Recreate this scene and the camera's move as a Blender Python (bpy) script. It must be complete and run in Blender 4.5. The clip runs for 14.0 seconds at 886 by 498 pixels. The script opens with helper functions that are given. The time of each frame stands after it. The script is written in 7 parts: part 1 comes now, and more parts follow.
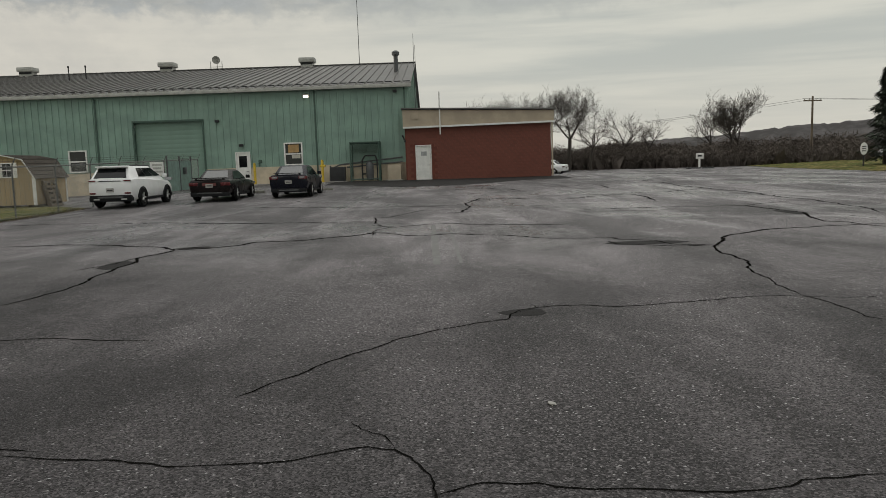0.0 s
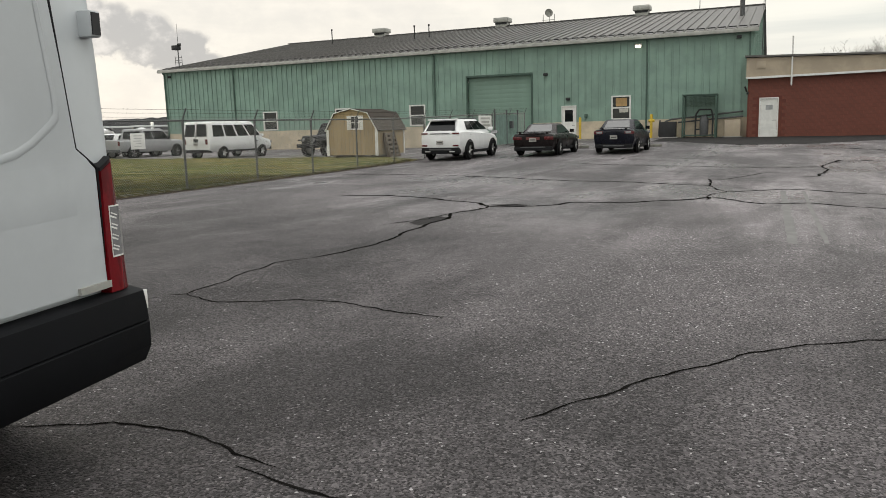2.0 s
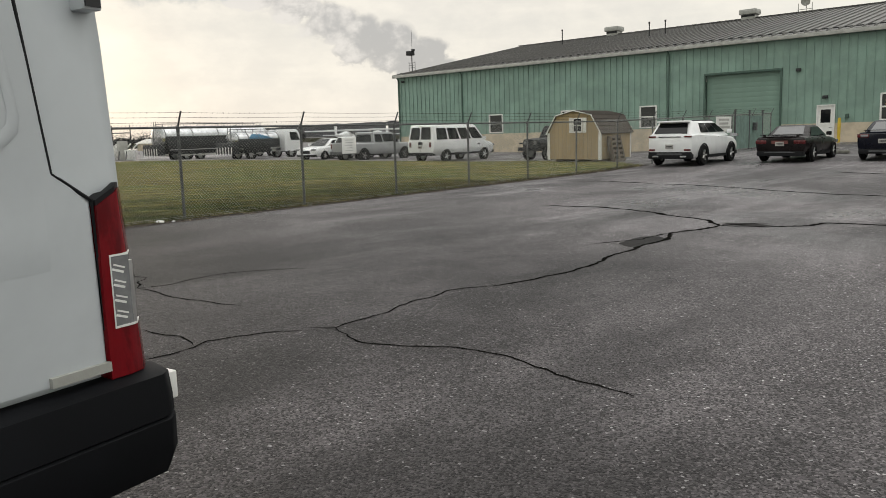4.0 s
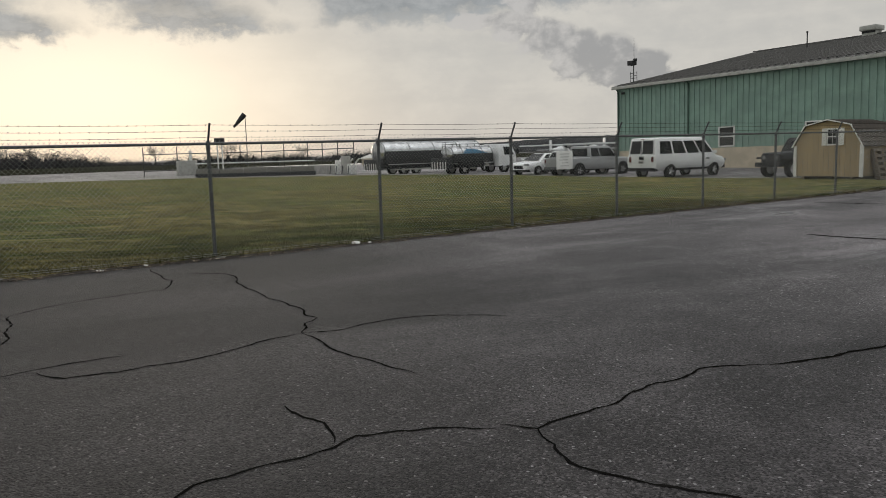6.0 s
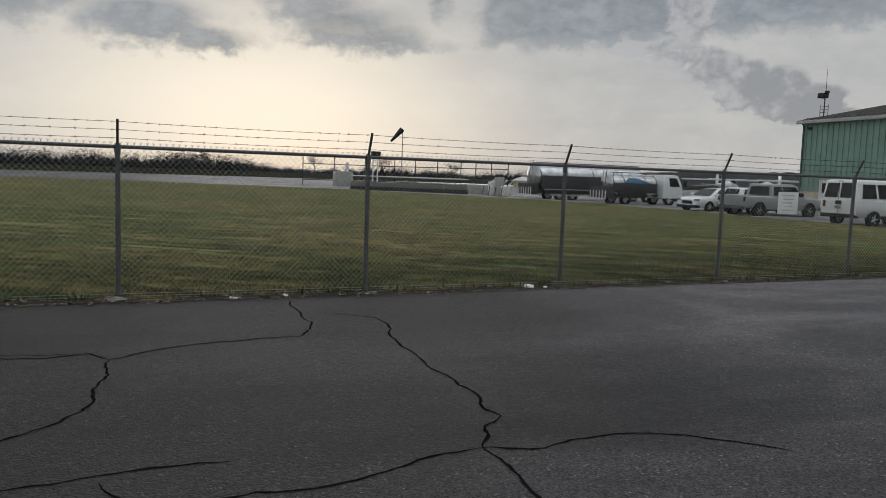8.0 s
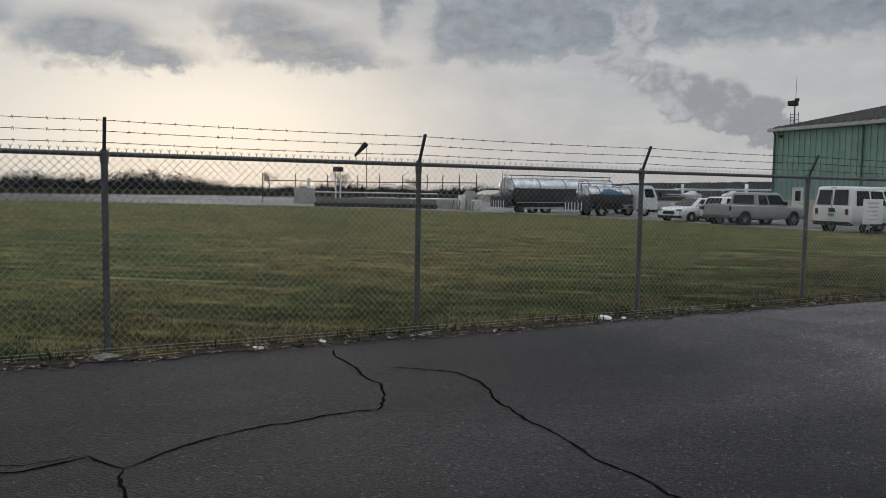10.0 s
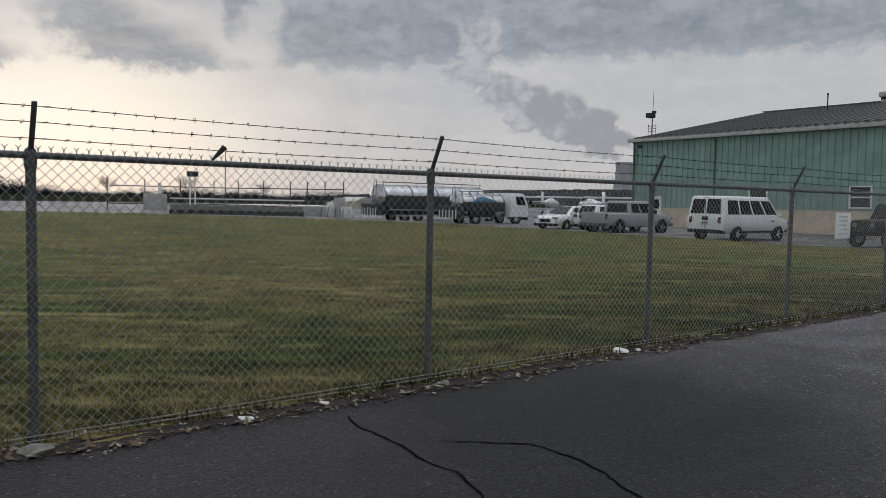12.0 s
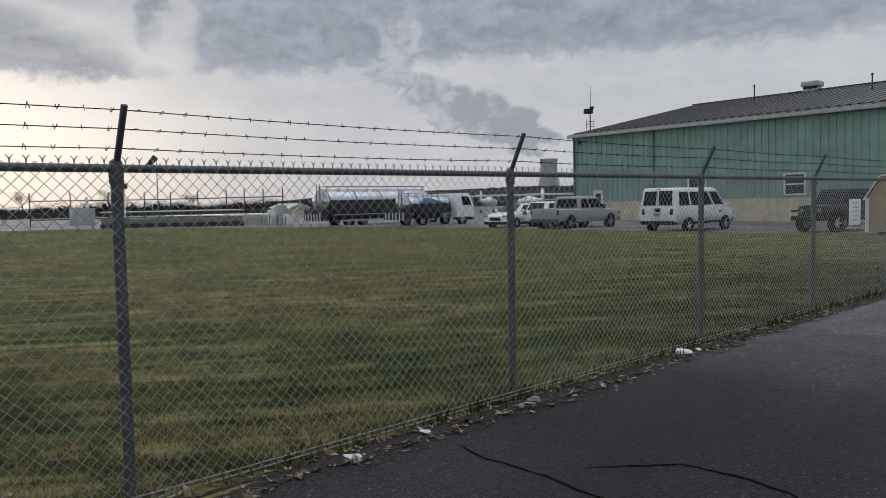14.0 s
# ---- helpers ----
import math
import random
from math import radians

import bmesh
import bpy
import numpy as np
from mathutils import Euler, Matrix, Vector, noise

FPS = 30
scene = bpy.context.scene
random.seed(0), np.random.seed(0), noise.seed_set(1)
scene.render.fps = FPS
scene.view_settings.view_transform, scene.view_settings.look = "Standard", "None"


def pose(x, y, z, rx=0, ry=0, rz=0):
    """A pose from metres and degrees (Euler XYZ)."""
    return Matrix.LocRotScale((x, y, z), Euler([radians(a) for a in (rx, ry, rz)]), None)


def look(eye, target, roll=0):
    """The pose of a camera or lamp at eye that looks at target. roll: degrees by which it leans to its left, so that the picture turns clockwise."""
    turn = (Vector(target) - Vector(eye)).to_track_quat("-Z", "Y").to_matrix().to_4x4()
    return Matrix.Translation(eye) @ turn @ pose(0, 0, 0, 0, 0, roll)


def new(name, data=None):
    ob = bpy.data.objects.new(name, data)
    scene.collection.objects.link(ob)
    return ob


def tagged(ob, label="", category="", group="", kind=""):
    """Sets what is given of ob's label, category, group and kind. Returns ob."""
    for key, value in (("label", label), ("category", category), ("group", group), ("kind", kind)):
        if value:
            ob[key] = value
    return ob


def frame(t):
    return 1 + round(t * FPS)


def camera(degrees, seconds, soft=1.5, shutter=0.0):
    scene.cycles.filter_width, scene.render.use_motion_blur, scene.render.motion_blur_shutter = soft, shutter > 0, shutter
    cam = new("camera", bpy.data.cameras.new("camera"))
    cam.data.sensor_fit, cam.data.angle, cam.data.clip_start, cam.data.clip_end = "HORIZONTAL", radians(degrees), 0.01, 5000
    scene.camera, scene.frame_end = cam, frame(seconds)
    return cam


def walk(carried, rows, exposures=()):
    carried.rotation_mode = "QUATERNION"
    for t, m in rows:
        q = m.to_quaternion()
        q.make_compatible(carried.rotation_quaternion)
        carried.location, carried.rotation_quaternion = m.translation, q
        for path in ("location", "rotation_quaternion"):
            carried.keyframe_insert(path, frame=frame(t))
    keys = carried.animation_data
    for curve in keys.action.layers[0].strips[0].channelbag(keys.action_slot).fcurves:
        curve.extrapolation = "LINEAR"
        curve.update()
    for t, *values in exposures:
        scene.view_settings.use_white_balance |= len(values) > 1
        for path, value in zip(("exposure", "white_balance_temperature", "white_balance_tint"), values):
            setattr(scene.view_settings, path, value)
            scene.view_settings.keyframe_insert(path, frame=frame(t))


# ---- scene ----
cam = camera(60.2, 14.0, soft=0.55)
PATH = [
    (0, (14.235, -8.266, 1.618), (14.268, -6.279, 1.388), -1.6),
    (0.5, (14.15, -7.876, 1.591), (14.128, -5.89, 1.361), 0.1),
    (1, (14.124, -7.5, 1.553), (13.846, -5.532, 1.326), -0.5),
    (1.5, (14.107, -7.105, 1.568), (13.442, -5.235, 1.32), -2.2),
    (2, (13.983, -6.723, 1.568), (13.212, -4.906, 1.245), -1.3),
    (2.5, (14.029, -6.298, 1.573), (12.976, -4.63, 1.244), -2.0),
    (2.7, (14.028, -6.132, 1.598), (12.912, -4.504, 1.272), -2.2),
    (4.8, (13.01, -4.618, 1.575), (11.597, -3.229, 1.302), -1.5),
    (5, (12.876, -4.459, 1.566), (11.4, -3.136, 1.301), -1.8),
    (5.3, (12.641, -4.227, 1.593), (11.076, -3.008, 1.34), -2.2),
    (5.5, (12.454, -4.088, 1.565), (10.878, -2.883, 1.312), -2.3),
    (6, (12.01, -3.783, 1.56), (10.368, -2.667, 1.309), -1.7),
    (6.5, (11.445, -3.482, 1.567), (9.695, -2.551, 1.305), -2.1),
    (7, (10.846, -3.328, 1.584), (9.071, -2.449, 1.31), -1.6),
    (7.5, (10.25, -3.134, 1.6), (8.433, -2.341, 1.336), 0.5),
    (8, (9.729, -3.123, 1.619), (7.905, -2.327, 1.423), 2.0),
    (8.2, (9.482, -3.108, 1.598), (7.657, -2.314, 1.403), 1.9),
    (10.5, (6.801, -3.542, 1.537), (5.063, -2.563, 1.393), 0.2),
    (11, (6.24, -3.631, 1.582), (4.565, -2.547, 1.44), -0.3),
    (11.5, (5.752, -3.833, 1.57), (4.161, -2.63, 1.428), 1.0),
    (12, (5.217, -3.952, 1.588), (3.648, -2.719, 1.457), 1.2),
    (12.5, (4.726, -4.153, 1.591), (3.217, -2.845, 1.482), 1.6),
    (13, (4.299, -4.275, 1.592), (2.798, -2.958, 1.484), 1.2),
    (13.5, (4.106, -4.449, 1.6), (2.617, -3.119, 1.488), -0.2),
    (14, (4.026, -4.55, 1.604), (2.576, -3.179, 1.477), -1.1),
]
walk(cam, [(t, look(eye, aim, roll)) for t, eye, aim, roll in PATH],
     exposures=((0, 0.1, 6900, 9), (0.5, 0.1, 6900, 9), (1, 0.2, 6900, 9), (1.5, 0.5, 6900, 10), (2, 0.75, 6900, 11), (2.7, 0.75, 6900, 11), (4.8, 0.4, 6900, 10), (5.5, 0.14, 6800, 10), (6.5, -0.06, 6500, 11), (8, -0.18, 6250, 11), (10.5, -0.15, 6150, 12), (12.5, -0.05, 6100, 14), (14, 0.0, 5950, 14)))

# ---------- world, sun ----------
SUN_AZ, SUN_EL = -77.0, 9.0
sun_dir = Vector((math.sin(radians(SUN_AZ)) * math.cos(radians(SUN_EL)), math.cos(radians(SUN_AZ)) * math.cos(radians(SUN_EL)), math.sin(radians(SUN_EL))))
sun = new("sun", bpy.data.lights.new("sun", "SUN"))
sun.data.energy, sun.data.angle, sun.data.color = 0.5, radians(40), (1.0, 0.93, 0.82)
sun.matrix_world = look(sun_dir * 200, (0, 0, 0))


class Nodes:
    """Small helper to write node trees in short lines."""

    def __init__(self, tree):
        self.tree = tree
        tree.nodes.clear()

    def add(self, kind, operation=None, blend_type=None, data_type=None, sky_type=None, use_clamp=None):
        n = self.tree.nodes.new(kind)
        if operation:
            n.operation = operation
        if data_type:
            n.data_type = data_type
        if blend_type:
            n.blend_type = blend_type
        if sky_type:
            n.sky_type = sky_type
        if use_clamp:
            n.use_clamp = use_clamp
        return n

    def link(self, a, b):
        self.tree.links.new(a, b)

    def put(self, sock, v):
        if hasattr(v, "is_linked"):
            self.link(v, sock)
        else:
            sock.default_value = v

    def math(self, op, a, b=0.0, c=0.0, clamp=False):
        n = self.add("ShaderNodeMath", operation=op, use_clamp=clamp)
        self.put(n.inputs[0], a), self.put(n.inputs[1], b), self.put(n.inputs[2], c)
        return n.outputs[0]

    def vmath(self, op, a, b=(0, 0, 0)):
        n = self.add("ShaderNodeVectorMath", operation=op)
        self.put(n.inputs[0], a), self.put(n.inputs[1], b)
        return n.outputs[0]

    def ramp01(self, v, lo, hi, a=0.0, b=1.0):
        n = self.add("ShaderNodeMapRange")
        n.interpolation_type = "SMOOTHSTEP"
        for i, x in enumerate((v, lo, hi, a, b)):
            self.put(n.inputs[i], x)
        return n.outputs[0]

    def mix(self, f, a, b, blend="MIX"):
        n = self.add("ShaderNodeMix", data_type="RGBA", blend_type=blend)
        self.put(n.inputs[0], f)
        for s, v in ((n.inputs[6], a), (n.inputs[7], b)):
            self.put(s, v if hasattr(v, "is_linked") or len(v) == 4 else (*v, 1))
        return n.outputs[2]

    def noise(self, vec, scale, detail=4.0, rough=0.55, warp=0.0):
        n = self.add("ShaderNodeTexNoise")
        if vec is not None:
            self.link(vec, n.inputs["Vector"])
        n.inputs["Scale"].default_value, n.inputs["Detail"].default_value = scale, detail
        n.inputs["Roughness"].default_value, n.inputs["Distortion"].default_value = rough, warp
        return n.outputs["Fac"]

    def xyz(self, vec):
        n = self.add("ShaderNodeSeparateXYZ")
        self.link(vec, n.inputs[0])
        return n.outputs

    def vec(self, x, y, z):
        n = self.add("ShaderNodeCombineXYZ")
        for i, v in enumerate((x, y, z)):
            self.put(n.inputs[i], v)
        return n.outputs[0]


def build_sky():
    world = bpy.data.worlds.new("overcast_sky")
    world.use_nodes = True
    scene.world = world
    k = Nodes(world.node_tree)
    d = k.add("ShaderNodeTexCoord").outputs["Generated"]
    x, y, z = k.xyz(d)
    az = k.math("MULTIPLY", k.math("ARCTAN2", x, y), 57.2958)
    el = k.math("MULTIPLY", k.math("ARCSINE", z), 57.2958)
    # flattened coordinates: clouds thin out towards the horizon
    flat = k.vec(k.math("MULTIPLY", az, 0.055), k.math("MULTIPLY", el, 0.095), 0.0)
    big = k.noise(flat, 1.35, 5, 0.5, 0.1)
    fine = k.noise(flat, 4.0, 9, 0.62, 0.1)
    streak = k.noise(k.vec(k.math("MULTIPLY", az, 0.025), k.math("MULTIPLY", el, 0.3), 3.7), 1.6, 5, 0.55, 0.2)
    # distance from the hidden sun, in degrees
    da, de = k.math("SUBTRACT", az, SUN_AZ - 4), k.math("SUBTRACT", el, 4.5)
    glow_r = k.math("SQRT", k.math("ADD", k.math("MULTIPLY", k.math("MULTIPLY", da, da), 0.16), k.math("MULTIPLY", de, de)))
    glow = k.ramp01(glow_r, 0.5, 10.5, 1.0, 0.0)
    side = k.ramp01(k.math("ABSOLUTE", k.math("ADD", az, 62.0)), 30.0, 75.0, 1.0, 0.0)
    light = k.mix(k.ramp01(streak, 0.35, 0.68), (0.50, 0.535, 0.53), (0.66, 0.675, 0.64))
    low = k.ramp01(el, 0.0, 8.0, 1.0, 0.0)
    light = k.mix(k.math("MULTIPLY", low, 0.45), light, (0.70, 0.67, 0.62))
    light = k.mix(k.math("MULTIPLY", side, 0.75), light, k.mix(k.ramp01(fine, 0.35, 0.7), (0.60, 0.585, 0.56), (0.70, 0.675, 0.63)))
    sky_col = k.mix(k.math("MULTIPLY", glow, 0.95), light, (1.20, 1.08, 0.88))
    # cumulus and the steam of the cooling tower: soft lumps in azimuth and elevation, billowed by noise
    flow = k.vec(az, k.math("MULTIPLY", el, 1.25), 0.0)
    puff = k.noise(flow, 0.55, 8, 0.60, 0.15)
    roll = k.noise(k.vmath("ADD", flow, (31.0, 17.0, 4.0)), 0.20, 6, 0.58, 0.1)
    wisp = k.noise(k.vec(k.math("MULTIPLY", az, 0.35), el, 9.0), 0.55, 7, 0.62, 0.2)
    wa = k.math("ADD", az, k.math("MULTIPLY", k.math("SUBTRACT", roll, 0.5), 5.0))
    we = k.math("ADD", el, k.math("MULTIPLY", k.math("SUBTRACT", puff, 0.5), 2.2))

    def lumps(rows, scale=1.0):
        best = None
        for ca, ce, ra, re in rows:
            u, v = k.math("MULTIPLY", k.math("SUBTRACT", wa, ca), 1 / ra), k.math("MULTIPLY", k.math("SUBTRACT", we, ce), 1 / re)
            d_ = k.math("SUBTRACT", 1.0, k.math("SQRT", k.math("ADD", k.math("MULTIPLY", u, u), k.math("MULTIPLY", v, v))))
            best = d_ if best is None else k.math("MAXIMUM", best, d_)
        return best

    ragged = k.math("MULTIPLY", k.math("SUBTRACT", puff, 0.5), 0.9)
    # the long bank, flat underneath, and two lone clouds before it
    deck = k.math("MULTIPLY", k.math("SUBTRACT", we, k.ramp01(az, -60.0, -40.0, 8.9, 9.9)), 0.42)
    deck = k.math("MINIMUM", deck, k.math("MULTIPLY", k.math("SUBTRACT", wa, -65.2), 0.35))
    lone = lumps(((-74.0, 10.2, 6.4, 2.3), (-71.2, 9.6, 5.0, 1.7), (-76.4, 11.6, 5.5, 2.2), (-87.5, 9.6, 7.4, 2.5), (-83.5, 8.7, 4.5, 1.4), (-98.0, 10.5, 8.0, 2.6), (-66.8, 13.6, 1.3, 3.4)))
    bank = k.math("MAXIMUM", k.ramp01(k.math("ADD", deck, k.math("MULTIPLY", ragged, 0.7)), -0.05, 0.60), k.ramp01(k.math("ADD", lone, ragged), 0.0, 0.75))
    high = k.ramp01(k.math("ADD", el, k.math("MULTIPLY", k.math("SUBTRACT", big, 0.5), 14.0)), 12.5, 19.0)
    bank = k.math("MAXIMUM", bank, k.math("MULTIPLY", high, 0.9))
    bank = k.math("MULTIPLY", bank, k.math("ADD", k.math("MULTIPLY", side, 0.80), k.math("MULTIPLY", k.ramp01(wisp, 0.38, 0.62), 0.50)))
    bank = k.math("MULTIPLY", bank, k.ramp01(el, 25.0, 50.0, 1.0, 0.25))
    body = k.math("ADD", k.math("MULTIPLY", puff, 0.45), k.math("MULTIPLY", wisp, 0.55))
    grey = k.mix(k.ramp01(body, 0.36, 0.64), (0.255, 0.288, 0.315), (0.43, 0.458, 0.478))
    sky_col = k.mix(bank, sky_col, grey)
    # steam rising from the cooling tower, joining the bank
    steam = lumps(((-39.8, 4.4, 2.2, 1.2), (-42.0, 5.0, 2.8, 1.2), (-45.6, 5.9, 2.4, 1.1), (-40.6, 5.7, 2.3, 1.3), (-43.2, 6.4, 2.5, 1.9), (-45.8, 6.9, 2.2, 1.7), (-47.8, 7.9, 2.2, 1.6), (-50.2, 8.9, 2.4, 1.2), (-52.8, 9.3, 2.0, 0.7), (-49.3, 11.4, 1.9, 2.4)))
    plume = k.ramp01(k.math("ADD", steam, ragged), 0.0, 0.34)
    lit = k.ramp01(k.math("ADD", k.math("MULTIPLY", puff, 0.8), k.math("MULTIPLY", k.math("SUBTRACT", -44.0, az), 0.02)), 0.36, 0.62)
    sky_col = k.mix(k.math("MULTIPLY", plume, 0.88), sky_col, k.mix(lit, (0.34, 0.348, 0.362), (0.58, 0.575, 0.57)))
    # an overcast sky brightens towards the zenith
    sky_col = k.mix(k.ramp01(el, 24.0, 70.0), sky_col, (1.6, 1.65, 1.68))
    nishita = k.add("ShaderNodeTexSky", sky_type="NISHITA")
    nishita.sun_disc, nishita.sun_elevation, nishita.sun_rotation = False, radians(SUN_EL), radians(SUN_AZ)
    a, b, out = k.add("ShaderNodeBackground"), k.add("ShaderNodeBackground"), k.add("ShaderNodeOutputWorld")
    both = k.add("ShaderNodeMixShader")
    both.inputs[0].default_value = 0.94
    k.link(nishita.outputs[0], a.inputs[0]), k.link(sky_col, b.inputs[0])
    a.inputs[1].default_value, b.inputs[1].default_value = 0.05, 0.92
    k.link(a.outputs[0], both.inputs[1]), k.link(b.outputs[0], both.inputs[2]), k.link(both.outputs[0], out.inputs[0])


build_sky()

# ---------- materials ----------
MATS = {}


def mat(name, col, rough=0.6, metal=0.0, vary=0.18, scale=3.0, fine=60.0, bump=0.15, col2=None, spread=(0.38, 0.66), per_object=0.0, depth=0.004, coat=0.0, rough2=None, stretch=(1, 1, 1), gloss=0.5):
    """Painted, dusty or weathered surface: two scales of variation, bump, uneven gloss."""
    if name in MATS:
        return MATS[name]
    m = bpy.data.materials.new(name)
    m.use_nodes = True
    k = Nodes(m.node_tree)
    bsdf, out = k.add("ShaderNodeBsdfPrincipled"), k.add("ShaderNodeOutputMaterial")
    k.link(bsdf.outputs[0], out.inputs[0])
    p = k.add("ShaderNodeTexCoord").outputs["Object"]
    if stretch != (1, 1, 1):
        p = k.vmath("MULTIPLY", p, stretch)
    n1, n2 = k.noise(p, scale, 5, 0.6, 0.2), k.noise(p, fine, 3, 0.6)
    dark = tuple(c * (1 - vary) for c in col)
    second = col2 or tuple(min(1, c * (1 + vary * 0.6)) for c in col)
    c = k.mix(k.ramp01(n1, *spread), dark if col2 is None else col, second)
    c = k.mix(k.math("MULTIPLY", k.ramp01(n2, 0.35, 0.7), vary * 0.7), c, tuple(v * 0.55 for v in col))
    if per_object:
        r = k.add("ShaderNodeObjectInfo").outputs["Random"]
        c = k.mix(k.math("MULTIPLY", r, per_object), c, tuple(v * 0.45 for v in col))
    k.link(c, bsdf.inputs["Base Color"])
    r = k.ramp01(n1, 0.3, 0.7, rough, min(1, rough + 0.12) if rough2 is None else rough2)
    k.link(r, bsdf.inputs["Roughness"])
    bsdf.inputs["Metallic"].default_value = metal
    bsdf.inputs["Specular IOR Level"].default_value = gloss
    bsdf.inputs["Coat Weight"].default_value = coat
    bsdf.inputs["Coat Roughness"].default_value = 0.08
    if bump:
        b = k.add("ShaderNodeBump")
        b.inputs["Strength"].default_value, b.inputs["Distance"].default_value = bump, depth
        k.link(k.math("ADD", n2, k.math("MULTIPLY", n1, 0.6)), b.inputs["Height"])
        k.link(b.outputs[0], bsdf.inputs["Normal"])
    MATS[name] = m
    return m


def asphalt_material(name, base=(0.043, 0.0405, 0.0405), wet=1.0):
    m = bpy.data.materials.new(name)
    m.use_nodes = True
    k = Nodes(m.node_tree)
    bsdf, out = k.add("ShaderNodeBsdfPrincipled"), k.add("ShaderNodeOutputMaterial")
    k.link(bsdf.outputs[0], out.inputs[0])
    p = k.add("ShaderNodeTexCoord").outputs["Object"]
    stone = k.add("ShaderNodeTexVoronoi")
    k.link(p, stone.inputs["Vector"])
    stone.inputs["Scale"].default_value = 82.0
    grit = k.noise(p, 140.0, 2, 0.6)
    worn = k.noise(p, 0.23, 5, 0.6, 0.6)
    patch = k.noise(p, 1.3, 5, 0.62, 0.3)
    mott = k.noise(p, 22.0, 6, 0.75)
    lanes = k.noise(k.vmath("MULTIPLY", p, (0.5, 0.07, 1.0)), 1.0, 4, 0.6, 0.5)
    c = k.mix(k.ramp01(worn, 0.36, 0.66), tuple(v * 0.58 for v in base), tuple(v * 1.45 for v in base))
    c = k.mix(k.math("MULTIPLY", k.ramp01(lanes, 0.46, 0.60), 0.85), c, tuple(v * 2.2 for v in base))
    c = k.mix(k.math("MULTIPLY", k.ramp01(patch, 0.42, 0.70), 0.55), c, tuple(v * 0.5 for v in base))
    c = k.mix(k.math("MULTIPLY", k.ramp01(mott, 0.46, 0.62), 0.6), c, tuple(v * 1.6 for v in base))
    pits = k.noise(p, 55.0, 4, 0.7)
    c = k.mix(k.math("MULTIPLY", k.ramp01(pits, 0.50, 0.66), 0.55), c, (0.006, 0.0056, 0.0056))
    r, g, b = k.xyz(stone.outputs["Color"])
    c = k.mix(k.math("MULTIPLY", k.ramp01(r, 0.5, 1.0), 0.72), c, (0.150, 0.143, 0.140))
    c = k.mix(k.math("MULTIPLY", k.ramp01(g, 0.42, 0.8), 0.85), c, (0.006, 0.0056, 0.0056))
    c = k.mix(k.ramp01(b, 0.990, 0.996), c, (0.30, 0.30, 0.29))
    # dried, bleached stretches and damp ones
    dry = k.noise(k.vmath("MULTIPLY", p, (0.75, 0.34, 1.0)), 0.55, 6, 0.62, 0.5)
    tone = k.ramp01(dry, 0.36, 0.62, 0.62, 1.45)
    c = k.mix(1.0, c, k.vec(tone, tone, tone), "MULTIPLY")
    # colour darkened along the fence, standing in for a lower exposure there
    lot_gain = k.ramp01(k.math("ADD", k.xyz(p)[0], k.math("MULTIPLY", k.math("SUBTRACT", worn, 0.5), 9.0)), 6.5, 13.0, 0.24 if base[0] < 0.06 else 1.0, 1.0)
    lot_gain = k.math("MAXIMUM", lot_gain, k.math("MULTIPLY", k.ramp01(k.math("ADD", k.xyz(p)[1], k.math("MULTIPLY", k.math("SUBTRACT", worn, 0.5), 10.0)), -3.5, 6.5), 0.85))
    # colour lightened over the open lot, painting in its sheen at grazing angles
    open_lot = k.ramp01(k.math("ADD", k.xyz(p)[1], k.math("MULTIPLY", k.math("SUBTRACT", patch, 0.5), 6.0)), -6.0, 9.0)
    lot_gain = k.math("MULTIPLY", lot_gain, k.math("ADD", 0.80, k.math("MULTIPLY", open_lot, 1.3)))
    c = k.mix(1.0, c, k.vec(k.math("MULTIPLY", lot_gain, 1.01), k.math("MULTIPLY", lot_gain, 0.975), k.math("MULTIPLY", lot_gain, 1.02)), "MULTIPLY")
    k.link(c, bsdf.inputs["Base Color"])
    damp = k.math("MULTIPLY", k.ramp01(k.math("ADD", k.math("MULTIPLY", worn, 0.55), k.math("MULTIPLY", lanes, 0.5)), 0.44, 0.66), wet)
    damp = k.math("MULTIPLY", damp, k.ramp01(k.xyz(p)[1], 0.0, 10.0))
    k.link(k.ramp01(damp, 0.0, 1.0, 0.66, 0.24), bsdf.inputs["Roughness"])
    k.link(k.ramp01(k.math("ADD", k.xyz(p)[1], k.math("MULTIPLY", k.math("SUBTRACT", worn, 0.5), 8.0)), -3.0, 6.0, 0.22, 0.42), bsdf.inputs["Specular IOR Level"])
    bm_ = k.add("ShaderNodeBump")
    bm_.inputs["Strength"].default_value, bm_.inputs["Distance"].default_value = 0.75, 0.009
    h = k.math("ADD", k.math("MULTIPLY", stone.outputs["Distance"], -1.0), k.math("MULTIPLY", grit, 0.5))
    k.link(k.math("ADD", k.math("ADD", h, k.math("MULTIPLY", pits, -0.9)), k.math("MULTIPLY", mott, 0.8)), bm_.inputs["Height"])
    k.link(bm_.outputs[0], bsdf.inputs["Normal"])
    MATS[name] = m
    return m


